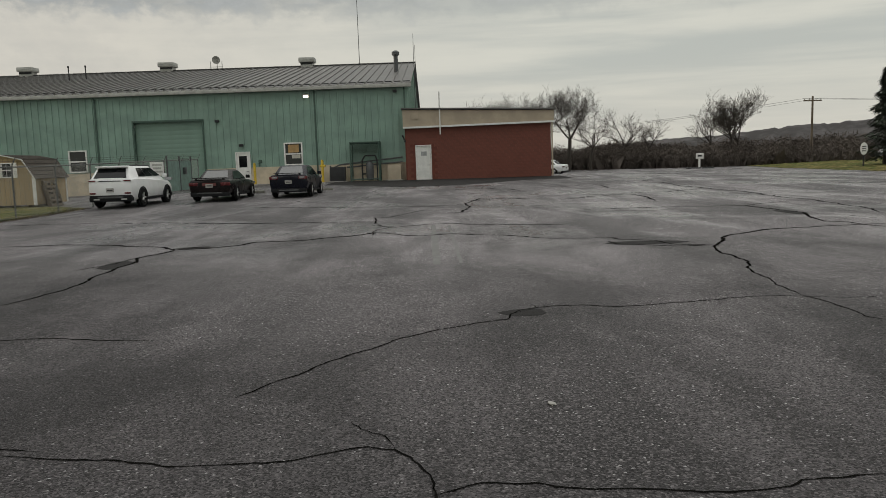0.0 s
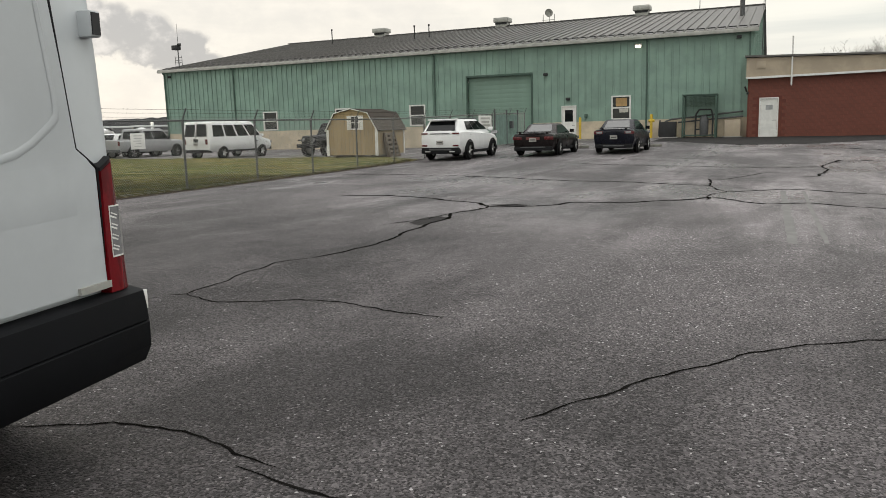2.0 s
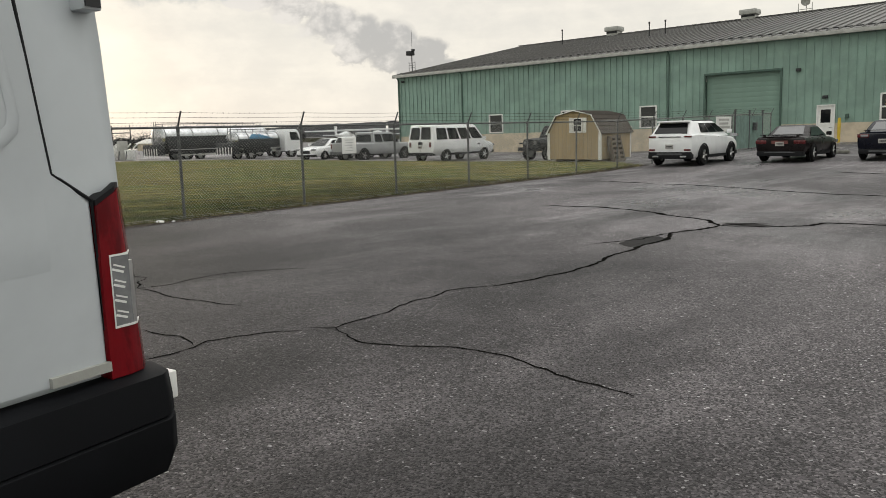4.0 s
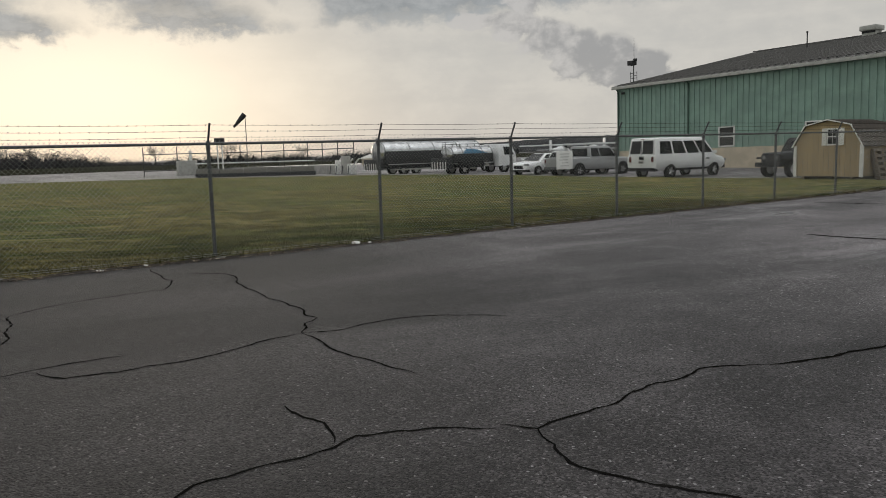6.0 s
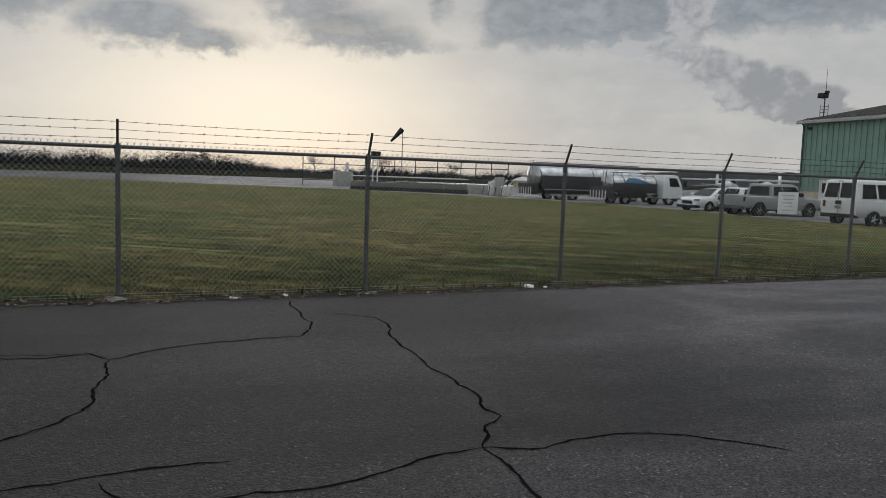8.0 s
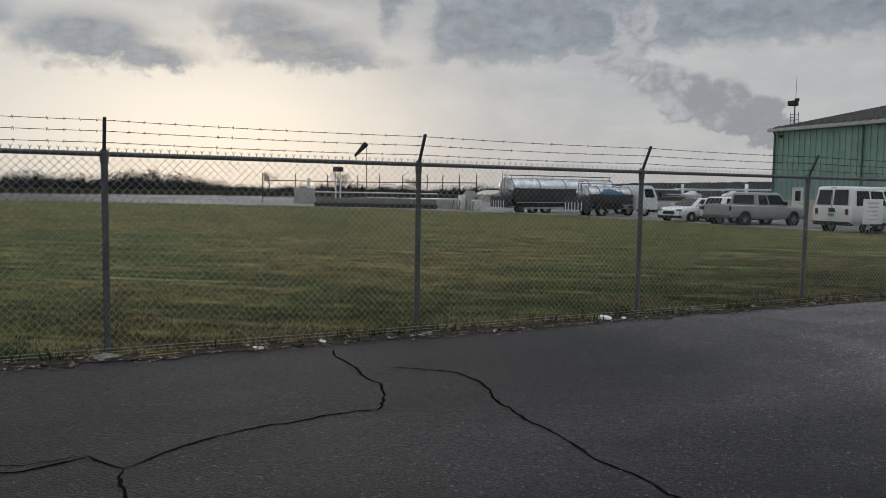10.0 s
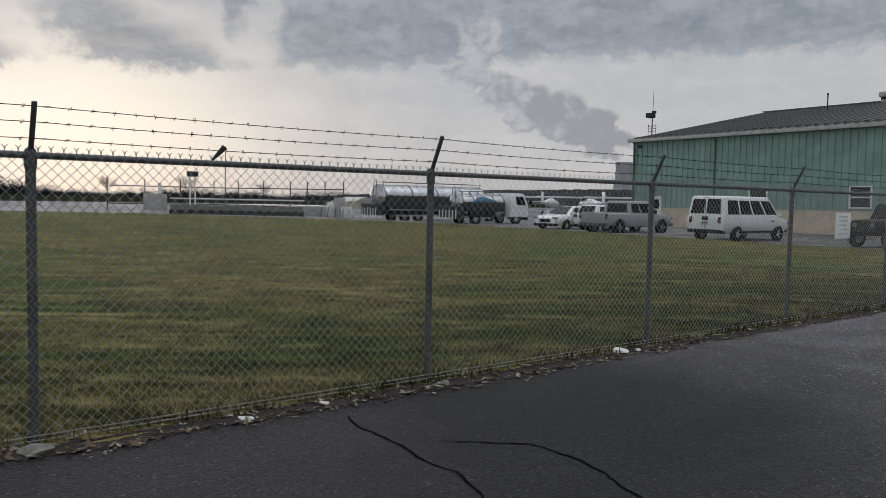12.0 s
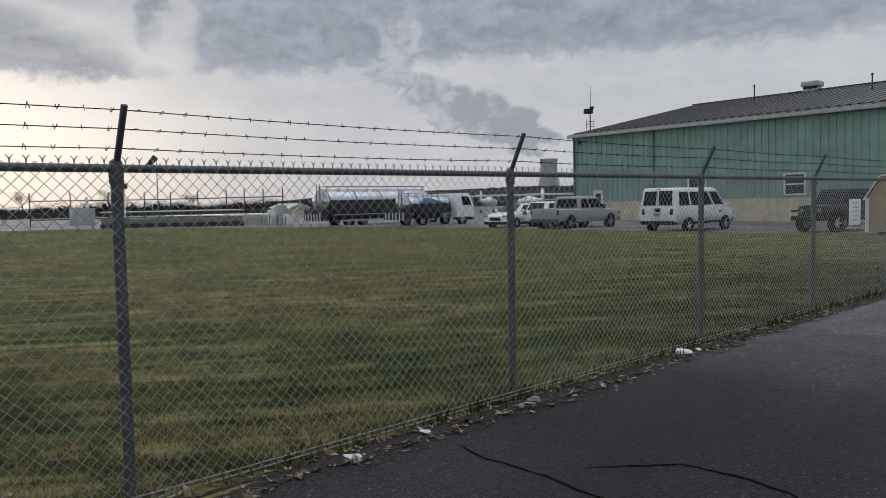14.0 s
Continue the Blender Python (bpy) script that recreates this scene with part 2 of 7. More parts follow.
def grass_material(name, gain=1.0):
    m = bpy.data.materials.new(name)
    m.use_nodes = True
    k = Nodes(m.node_tree)
    bsdf, out = k.add("ShaderNodeBsdfPrincipled"), k.add("ShaderNodeOutputMaterial")
    k.link(bsdf.outputs[0], out.inputs[0])
    p = k.add("ShaderNodeTexCoord").outputs["Object"]
    across = k.math("SUBTRACT", k.math("MULTIPLY", k.xyz(p)[0], 0.78), k.math("MULTIPLY", k.xyz(p)[1], 0.54))
    along = k.math("ADD", k.math("MULTIPLY", k.xyz(p)[0], 0.075), k.math("MULTIPLY", k.xyz(p)[1], 0.11))
    rot = k.vec(across, along, 0.0)
    strip = k.noise(rot, 1.9, 6, 0.7, 0.5)
    broad = k.noise(p, 0.11, 4, 0.6, 0.4)
    tuft = k.noise(p, 2.2, 10, 0.82)
    fine = k.noise(p, 45.0, 4, 0.75)
    swath = k.noise(rot, 0.75, 5, 0.6, 0.8)
    c = k.mix(k.ramp01(broad, 0.38, 0.62), (0.054, 0.074, 0.018), (0.130, 0.108, 0.038))
    c = k.mix(k.math("MULTIPLY", k.ramp01(swath, 0.47, 0.60), 0.8), c, (0.045, 0.075, 0.019))
    c = k.mix(k.math("MULTIPLY", k.ramp01(strip, 0.47, 0.60), 0.80), c, (0.225, 0.188, 0.080))
    c = k.mix(k.math("MULTIPLY", k.ramp01(tuft, 0.46, 0.58), 0.78), c, (0.012, 0.018, 0.004))
    c = k.mix(k.math("MULTIPLY", k.ramp01(fine, 0.50, 0.66), 0.6), c, (0.20, 0.185, 0.085))
    shade = k.ramp01(k.noise(rot, 3.2, 5, 0.65, 0.4), 0.36, 0.62, 0.62, 1.42)
    c = k.mix(1.0, c, k.vec(shade, shade, shade), "MULTIPLY")
    c = k.mix(1.0, c, (gain, gain, gain), "MULTIPLY")
    k.link(c, bsdf.inputs["Base Color"])
    bsdf.inputs["Roughness"].default_value = 0.9
    bsdf.inputs["Specular IOR Level"].default_value = 0.04
    b = k.add("ShaderNodeBump")
    b.inputs["Strength"].default_value, b.inputs["Distance"].default_value = 0.9, 0.05
    k.link(k.math("ADD", tuft, k.math("MULTIPLY", fine, 0.6)), b.inputs["Height"])
    k.link(b.outputs[0], bsdf.inputs["Normal"])
    MATS[name] = m
    return m


def glass_material(name, tint=(0.008, 0.010, 0.011), rough=0.04, gloss=0.5):
    m = bpy.data.materials.new(name)
    m.use_nodes = True
    k = Nodes(m.node_tree)
    bsdf, out = k.add("ShaderNodeBsdfPrincipled"), k.add("ShaderNodeOutputMaterial")
    k.link(bsdf.outputs[0], out.inputs[0])
    bsdf.inputs["Base Color"].default_value = (*tint, 1)
    bsdf.inputs["Roughness"].default_value = rough
    bsdf.inputs["IOR"].default_value = 1.5
    bsdf.inputs["Specular IOR Level"].default_value = gloss
    MATS[name] = m
    return m


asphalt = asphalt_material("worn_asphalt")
apron_mat = asphalt_material("apron_asphalt", (0.062, 0.061, 0.060), 0.45)
crack_mat = mat("crack_fill", (0.010, 0.0095, 0.009), 1.0, vary=0.3, bump=0.4, gloss=0.0)
grass_mat = grass_material("winter_lawn", 1.0)
soil_mat = mat("wet_soil", (0.026, 0.020, 0.015), 0.9, vary=0.4, scale=9, bump=0.6, depth=0.02)
green_wall = mat("green_steel_siding", (0.232, 0.352, 0.292), 0.42, vary=0.14, scale=0.7, fine=14, bump=0.05, per_object=0.12)
green_trim = mat("green_trim", (0.055, 0.105, 0.082), 0.45, vary=0.12)
garage_mat = mat("green_roller_door", (0.19, 0.295, 0.24), 0.5, vary=0.1, scale=0.6)
cream = mat("cream_masonry", (0.56, 0.48, 0.36), 0.75, vary=0.16, scale=1.2, fine=25)
roof_mat = mat("grey_metal_roof", (0.155, 0.15, 0.142), 0.42, metal=0.3, vary=0.3, scale=0.9, fine=20, bump=0.06, per_object=0.2)
gutter_mat = mat("pale_gutter", (0.40, 0.40, 0.37), 0.4, vary=0.15)
white_paint = mat("white_paint", (0.74, 0.74, 0.71), 0.45, vary=0.08, bump=0.04)
brick_mat = mat("red_painted_brick", (0.190, 0.060, 0.040), 0.7, vary=0.22, scale=2.2, fine=45, bump=0.25, per_object=0.25)
mortar_mat = mat("red_mortar", (0.150, 0.046, 0.031), 0.85, vary=0.2)
beige_panel = mat("beige_panel", (0.43, 0.36, 0.27), 0.55, vary=0.12, scale=1.0)
galv = mat("galvanised_steel", (0.11, 0.114, 0.117), 0.5, metal=0.5, vary=0.25, scale=8, fine=90, bump=0.08)
galv_wire = mat("galvanised_wire", (0.31, 0.315, 0.295), 0.45, metal=0.0, vary=0.25, scale=12)
rust_wire = mat("dark_barbed_wire", (0.05, 0.046, 0.042), 0.6, metal=0.4, vary=0.3)
glass = glass_material("dark_window_glass", (0.007, 0.008, 0.009), 0.03, 0.22)
# paler, glossier copy of the glass: sky reflection put into sloping windows
sky_glass = glass_material("sloping_window_glass", (0.03, 0.033, 0.035), 0.03, 1.0)
pale_glass = glass_material("house_window_glass", (0.025, 0.028, 0.026), 0.06, 0.4)
rubber = mat("tyre_rubber", (0.012, 0.012, 0.012), 0.85, vary=0.2, bump=0.3, gloss=0.15)
bumper_plastic = mat("bumper_plastic", (0.0055, 0.006, 0.0075), 0.6, vary=0.15, fine=150, bump=0.1, gloss=0.12)
black_plastic = mat("black_plastic", (0.010, 0.0105, 0.012), 0.55, vary=0.15, fine=150, bump=0.12, gloss=0.2)
alloy = mat("wheel_alloy", (0.55, 0.55, 0.55), 0.3, metal=0.9, vary=0.1)
yellow = mat("yellow_paint", (0.62, 0.43, 0.04), 0.5, vary=0.15)
wood_grey = mat("weathered_wood", (0.16, 0.125, 0.09), 0.85, vary=0.35, scale=4, stretch=(1, 1, 0.15), per_object=0.3)
tan_siding = mat("tan_siding", (0.36, 0.27, 0.15), 0.7, vary=0.14, scale=3, stretch=(1, 1, 0.1))
shingle = mat("brown_shingle", (0.075, 0.062, 0.05), 0.9, vary=0.3, scale=5, fine=40, bump=0.5, per_object=0.4)
bark = mat("grey_brown_bark", (0.05, 0.042, 0.035), 0.9, vary=0.3)
brush = mat("winter_brush", (0.105, 0.090, 0.080), 0.95, vary=0.4, scale=0.12, fine=1.2, bump=0, gloss=0.0)
evergreen = mat("dark_evergreen", (0.022, 0.034, 0.02), 0.9, vary=0.4, scale=0.5, fine=4, bump=0)
far_wood = mat("distant_woods", (0.046, 0.046, 0.048), 0.95, vary=0.3, scale=0.05, fine=0.8, bump=0, gloss=0.0)
concrete = mat("pale_concrete", (0.36, 0.35, 0.33), 0.85, vary=0.2)
dark_metal = mat("dark_metal", (0.035, 0.036, 0.038), 0.5, metal=0.4, vary=0.2)
red_lens = mat("red_lens", (0.145, 0.003, 0.006), 0.12, vary=0.3, scale=14, stretch=(1, 1, 0.3), spread=(0.42, 0.58), gloss=0.25, bump=0.03, coat=0.15)
dim_lens = mat("dark_red_lens", (0.10, 0.004, 0.006), 0.2, vary=0.3, scale=9, coat=0.3)
clear_lens = mat("clear_lens", (0.30, 0.305, 0.31), 0.1, metal=0.4, vary=0.15, scale=20, coat=0.6)


# ---------- mesh helpers ----------
def box(bm, x0, x1, y0, y1, z0, z1, m=None, bevel=0.0):
    vs = [bm.verts.new((x, y, z)) for x in (x0, x1) for y in (y0, y1) for z in (z0, z1)]
    if m is not None:
        for v in vs:
            v.co = m @ v.co
    fs = [bm.faces.new([vs[i] for i in q]) for q in ((0, 1, 3, 2), (4, 6, 7, 5), (0, 4, 5, 1), (2, 3, 7, 6), (0, 2, 6, 4), (1, 5, 7, 3))]
    if bevel:
        bmesh.ops.bevel(bm, geom=list({e for f_ in fs for e in f_.edges}), offset=bevel, segments=2, affect="EDGES", profile=0.6)


def tube(bm, p0, p1, r0, r1=None, seg=8, caps=True):
    p0, p1 = Vector(p0), Vector(p1)
    r1 = r0 if r1 is None else r1
    d = (p1 - p0).normalized()
    a = d.orthogonal().normalized()
    b = d.cross(a)
    rings = []
    for p, r in ((p0, r0), (p1, r1)):
        rings.append([bm.verts.new(p + (a * math.cos(t) + b * math.sin(t)) * r) for t in (2 * math.pi * i / seg for i in range(seg))])
    for i in range(seg):
        j = (i + 1) % seg
        bm.faces.new((rings[0][i], rings[0][j], rings[1][j], rings[1][i])).smooth = seg > 5
    if caps:
        bm.faces.new(rings[0][::-1]), bm.faces.new(rings[1])


def lathe(bm, profile, seg=24, m=None, close=False):
    """Turns (radius, height) pairs round the z axis."""
    rings = []
    for r, z in profile:
        ring = [bm.verts.new((r * math.cos(2 * math.pi * i / seg), r * math.sin(2 * math.pi * i / seg), z)) for i in range(seg)]
        rings.append(ring)
    for a, b in zip(rings, rings[1:]):
        for i in range(seg):
            j = (i + 1) % seg
            bm.faces.new((a[i], a[j], b[j], b[i])).smooth = True
    if close:
        bm.faces.new(rings[0][::-1]), bm.faces.new(rings[-1])
    if m is not None:
        for ring in rings:
            for v in ring:
                v.co = m @ v.co


def loft(bm, sections, caps=True):
    rings = [[bm.verts.new(p) for p in s] for s in sections]
    n = len(rings[0])
    for a, b in zip(rings, rings[1:]):
        for i in range(n):
            j = (i + 1) % n
            bm.faces.new((a[i], b[i], b[j], a[j])).smooth = True
    if caps:
        bm.faces.new(rings[0]), bm.faces.new(rings[-1][::-1])


def finish(name, bm, material, sharp=40):
    bmesh.ops.recalc_face_normals(bm, faces=bm.faces)
    me = bpy.data.meshes.new(name)
    bm.to_mesh(me)
    bm.free()
    me.materials.append(material)
    me.set_sharp_from_angle(angle=radians(sharp))
    return me


def part(name, bm, material, parent, label=""):
    me = bm if isinstance(bm, bpy.types.Mesh) else finish(name, bm, material)
    ob = new(name, me)
    ob.parent = parent
    return tagged(ob, label)


def thing(name, m, label, category, group="", kind=""):
    ob = new(name)
    ob.matrix_world = m
    return tagged(ob, label, category, group, kind)


def solo(name, bm, material, label, category, m=None, group="", kind=""):
    ob = new(name, bm if isinstance(bm, bpy.types.Mesh) else finish(name, bm, material))
    if m is not None:
        ob.matrix_world = m
    return tagged(ob, label, category, group, kind)


def boxpart(name, parent, material, *dims, bevel=0.0, label=""):
    bm = bmesh.new()
    box(bm, *dims, bevel=bevel)
    return part(name, bm, material, parent, label)


def tubepart(name, parent, material, p0, p1, r0, r1=None, seg=10, label=""):
    bm = bmesh.new()
    tube(bm, p0, p1, r0, r1, seg)
    return part(name, bm, material, parent, label)


def smooth01(v):
    v = max(0.0, min(1.0, v))
    return v * v * (3 - 2 * v)


def ground_z(x, y):
    """The lot rises gently towards the hangar and falls off again behind it."""
    rise = smooth01((y - 17) / 27)
    top = -0.14 + 0.52 * smooth01((x + 12) / 14)
    fall = 1 - smooth01((y - 47) / 22)
    away = 1 - smooth01((x - 26) / 18)
    left = smooth01((x + 70) / 25)
    return top * rise * fall * away * left - 0.1 * smooth01((y - 50) / 20) * smooth01((x - 10) / 10) * (1 - smooth01((x - 48) / 10))


# ---------- ground ----------
def sheet(xs, ys, fn):
    bm = bmesh.new()
    grid = [[bm.verts.new((x, y, fn(x, y))) for y in ys] for x in xs]
    for i in range(len(xs) - 1):
        for j in range(len(ys) - 1):
            bm.faces.new((grid[i][j], grid[i + 1][j], grid[i + 1][j + 1], grid[i][j + 1])).smooth = True
    return bm


def spread(lo, hi, fine_lo, fine_hi, step):
    a = [fine_lo + step * i for i in range(int((fine_hi - fine_lo) / step) + 1)]
    out, v, s = [], fine_hi, step
    while v < hi:
        s *= 1.35
        v += s
        out.append(min(v, hi))
    low, v, s = [], fine_lo, step
    while v > lo:
        s *= 1.35
        v -= s
        low.append(max(v, lo))
    return low[::-1] + a + out


gx, gy = spread(-2600, 2600, -60, 70, 1.0), spread(-900, 3200, -20, 80, 1.0)
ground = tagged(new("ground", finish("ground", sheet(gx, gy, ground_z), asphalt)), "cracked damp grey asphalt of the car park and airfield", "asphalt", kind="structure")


# ---------- hangar: local x runs along the front, local y comes out towards the car park ----------
HANGAR = Matrix.Translation((12.95, 44.05, 0.34)) @ Matrix(((-0.99993, -0.0090, -0.0079, 0), (0.0090, -0.99996, 0, 0), (-0.0079, 0, 0.99997, 0), (0, 0, 0, 1)))
LONG, EAVE, RIDGE, HALF = 45.55, 6.35, 10.15, 19.0
OPENINGS = [(13.8, 18.4, -0.4, 4.48), (10.7, 11.7, -0.4, 2.32), (7.15, 8.4, 1.3, 2.84), (21.7, 22.95, 1.3, 2.8), (27.85, 29.2, 1.4, 2.78), (34.45, 35.8, 1.3, 2.76), (42.85, 43.75, -0.4, 2.15)]
WAINSCOT = 1.25


def cut_rects(x0, x1, z0, z1, holes):
    """The rectangles that are left of a wall rectangle round its openings."""
    out = [(x0, x1, z0, z1)]
    for a, b, c, d in holes:
        nxt = []
        for p, q, r, s in out:
            if b <= p or a >= q or d <= r or c >= s:
                nxt.append((p, q, r, s))
                continue
            if a > p:
                nxt.append((p, a, r, s))
            if b < q:
                nxt.append((b, q, r, s))
            lo, hi = max(p, a), min(q, b)
            if c > r:
                nxt.append((lo, hi, r, c))
            if d < s:
                nxt.append((lo, hi, d, s))
        out = nxt
    return [r for r in out if r[1] - r[0] > 0.01 and r[3] - r[2] > 0.01]


def window_unit(parent, x0, x1, z0, z1, y, paper=False):
    win = new("window")
    win.parent = parent
    win.matrix_basis = Matrix.Translation((x0, y, z0))
    w, h = x1 - x0, z1 - z0
    bm = bmesh.new()
    for a in ((0, w, 0, 0.09), (0, w, h - 0.09, h), (0, 0.09, 0.09, h - 0.09), (w - 0.09, w, 0.09, h - 0.09)):
        box(bm, a[0], a[1], -0.12, 0.05, a[2], a[3], bevel=0.008)
    part("window_frame", bm, white_paint, win)
    boxpart("window_sash", win, white_paint, 0.09, w - 0.09, -0.05, 0.01, h * 0.47, h * 0.53)
    boxpart("pane", win, pale_glass, 0.09, w - 0.09, -0.07, -0.06, 0.09, h * 0.47)
    boxpart("pane", win, pale_glass, 0.09, w - 0.09, -0.045, -0.035, h * 0.53, h - 0.09)
    if paper:
        boxpart("paper_notice", win, mat("tan_paper", (0.42, 0.27, 0.12), 0.8), w * 0.2, w * 0.78, -0.032, -0.028, h * 0.56, h * 0.9)
        boxpart("paper_notice", win, mat("white_paper", (0.6, 0.58, 0.52), 0.8), w * 0.14, w * 0.6, -0.057, -0.053, h * 0.3, h * 0.46)
    else:
        boxpart("blind", win, white_paint, 0.1, w - 0.1, -0.11, -0.1, h * 0.62, h - 0.1)
    return win


def door_unit(parent, x0, x1, z1, y, window=True):
    d = new("door")
    d.parent = parent
    d.matrix_basis = Matrix.Translation((x0, y, 0))
    w = x1 - x0
    bm = bmesh.new()
    for a in ((0, w, z1 - 0.07, z1), (0, 0.07, 0, z1 - 0.07), (w - 0.07, w, 0, z1 - 0.07)):
        box(bm, a[0], a[1], -0.12, 0.06, a[2], a[3], bevel=0.006)
    part("door_frame", bm, white_paint, d)
    leaf = [(0.075, w - 0.075, 0.02, z1 - 0.075)]
    hole = [(w * 0.24, w * 0.78, z1 * 0.55, z1 * 0.88)] if window else []
    bm = bmesh.new()
    for r in cut_rects(*leaf[0], hole):
        box(bm, r[0], r[1], -0.05, -0.005, r[2], r[3])
    part("door_leaf", bm, white_paint, d)
    if window:
        boxpart("pane", d, glass, w * 0.24, w * 0.78, -0.035, -0.025, z1 * 0.55, z1 * 0.88)
    bm = bmesh.new()
    tube(bm, (w * 0.14, -0.005, 1.0), (w * 0.14, 0.06, 1.0), 0.014), tube(bm, (w * 0.14, 0.06, 1.0), (w * 0.30, 0.06, 1.0), 0.012)
    part("door_handle", bm, galv, d)
    return d


def build_hangar():
    h = thing("hangar", HANGAR, "long green steel-clad hangar with cream base and grey metal roof", "hangar")
    # siding: one sheet panel after the other, with pressed ribs
    n = 50
    step = LONG / n
    for i in range(n):
        x0, x1 = i * step, (i + 1) * step
        bm = bmesh.new()
        for a, b, c, d in cut_rects(x0 + 0.002, x1 - 0.002, WAINSCOT, EAVE, OPENINGS):
            box(bm, a, b, -0.08, 0.0, c, d)
            for rx in (x0 + 0.11, x0 + step * 0.5 + 0.11):
                lo, hi = max(rx, a), min(rx + 0.07, b)
                if hi - lo > 0.05:
                    box(bm, lo, hi, 0.0, 0.062, c, d)
        part("siding_panel", bm, green_wall, h)
    bm = bmesh.new()
    for a, b, c, d in cut_rects(0, LONG, -0.6, WAINSCOT, OPENINGS):
        box(bm, a, b, -0.14, 0.03, c, d)
    part("base_wall", bm, cream, h, "cream painted masonry base")
    # gable ends and back
    for x0, x1 in ((-0.1, 0.0), (LONG, LONG + 0.1)):
        bm = bmesh.new()
        pts = [(-2 * HALF, -0.6), (-0.01, -0.6), (-0.01, EAVE), (-HALF, RIDGE - 0.06), (-2 * HALF, EAVE)]
        a = [bm.verts.new((x0, y, z)) for y, z in pts]
        b = [bm.verts.new((x1, y, z)) for y, z in pts]
        bm.faces.new(a), bm.faces.new(b[::-1])
        for i in range(5):
            bm.faces.new((a[i], a[(i + 1) % 5], b[(i + 1) % 5], b[i]))
        for j in range(62):
            y = -0.3 - j * 0.6
            top = EAVE + (RIDGE - EAVE) * (1 - abs(y + HALF) / HALF) - 0.1
            if x0 < 0:
                box(bm, x0 - 0.035, x0, y - 0.04, y + 0.04, WAINSCOT, top)
            else:
                box(bm, x1, x1 + 0.035, y - 0.04, y + 0.04, WAINSCOT, top)
        part("gable_wall", bm, green_wall, h)
    boxpart("back_wall", h, green_wall, 0, LONG, -2 * HALF - 0.1, -2 * HALF, -0.6, EAVE)
    # roof sheets with standing seams
    n = 76
    x_lo, x_hi = -0.35, LONG + 0.35
    step = (x_hi - x_lo) / n
    for sign in (1, -1):
        y_e, y_r = (0.38, -HALF) if sign > 0 else (-2 * HALF - 0.38, -HALF)
        z_e = EAVE + 0.10
        bm = bmesh.new()
        v = [bm.verts.new(p) for p in ((0, y_e, z_e), (step, y_e, z_e), (step, y_r, RIDGE), (0, y_r, RIDGE), (0, y_e, z_e + 0.05), (step, y_e, z_e + 0.05), (step, y_r, RIDGE + 0.05), (0, y_r, RIDGE + 0.05))]
        for q in ((0, 1, 2, 3), (4, 5, 6, 7), (0, 1, 5, 4), (1, 2, 6, 5), (2, 3, 7, 6), (3, 0, 4, 7)):
            bm.faces.new([v[i] for i in q])
        s = [bm.verts.new(p) for p in ((0, y_e, z_e + 0.05), (0.05, y_e, z_e + 0.05), (0.05, y_r, RIDGE + 0.05), (0, y_r, RIDGE + 0.05), (0, y_e, z_e + 0.12), (0.05, y_e, z_e + 0.12), (0.05, y_r, RIDGE + 0.12), (0, y_r, RIDGE + 0.12))]
        for q in ((4, 5, 6, 7), (0, 1, 5, 4), (1, 2, 6, 5), (2, 3, 7, 6), (3, 0, 4, 7)):
            bm.faces.new([s[i] for i in q])
        me = finish("roof_panel", bm, roof_mat)
        for i in range(n):
            part("roof_panel", me, roof_mat, h).location = (x_lo + i * step, 0, 0)
    bm = bmesh.new()
    box(bm, x_lo, x_hi, -HALF - 0.25, -HALF + 0.25, RIDGE + 0.08, RIDGE + 0.14)
    part("ridge_cap", bm, roof_mat, h)
    # snow guard rail near the eave, gutter and downpipes
    bm = bmesh.new()
    for i in range(n):
        x = x_lo + (i + 0.5) * step
        box(bm, x - 0.22, x + 0.24, -0.62, -0.58, EAVE + 0.30, EAVE + 0.40)
    part("snow_guard", bm, dark_metal, h)
    bm = bmesh.new()
    box(bm, x_lo, x_hi, 0.26, 0.42, EAVE - 0.10, EAVE + 0.13, bevel=0.03)
    part("gutter", bm, gutter_mat, h, "pale metal gutter along the eave")
    for x in (6.17, 20.88, 38.43, 0.12, LONG - 0.1):
        bm = bmesh.new()
        box(bm, x - 0.05, x + 0.05, 0.066, 0.15, 0.0, EAVE - 0.25, bevel=0.01)
        tube(bm, (x, 0.09, EAVE - 0.3), (x, 0.34, EAVE - 0.06), 0.045)
        part("downpipe", bm, green_trim, h)
    # openings
    bm = bmesh.new()
    box(bm, 13.7, 18.5, 0.0, 0.10, 4.48, 4.62, bevel=0.01)
    box(bm, 13.7, 13.8, -0.02, 0.10, 0.0, 4.48), box(bm, 18.4, 18.5, -0.02, 0.10, 0.0, 4.48)
    part("garage_frame", bm, green_trim, h)
    me = None
    for i in range(15):
        bm = bmesh.new()
        box(bm, 13.8, 18.4, -0.24, -0.2, 0.0, 0.2985, bevel=0.004)
        me = me or finish("door_slat", bm, garage_mat)
        part("door_slat", me, garage_mat, h).location = (0, 0, i * 0.3)
    for i, (a, b, c, d) in enumerate(OPENINGS[2:6]):
        window_unit(h, a, b, c, d, 0.03, paper=i == 0)
    door_unit(h, 10.7, 11.7, 2.32, 0.03)
    door_unit(h, 42.85, 43.75, 2.15, 0.03)
    # lit wall pack lamp and other small fittings on the front
    lamp = mat("lit_lamp_lens", (0.9, 0.88, 0.8), 0.3)
    k = lamp.node_tree.nodes
    for n_ in k:
        if n_.type == "BSDF_PRINCIPLED":
            n_.inputs["Emission Color"].default_value, n_.inputs["Emission Strength"].default_value = (1, 0.93, 0.8, 1), 1.3
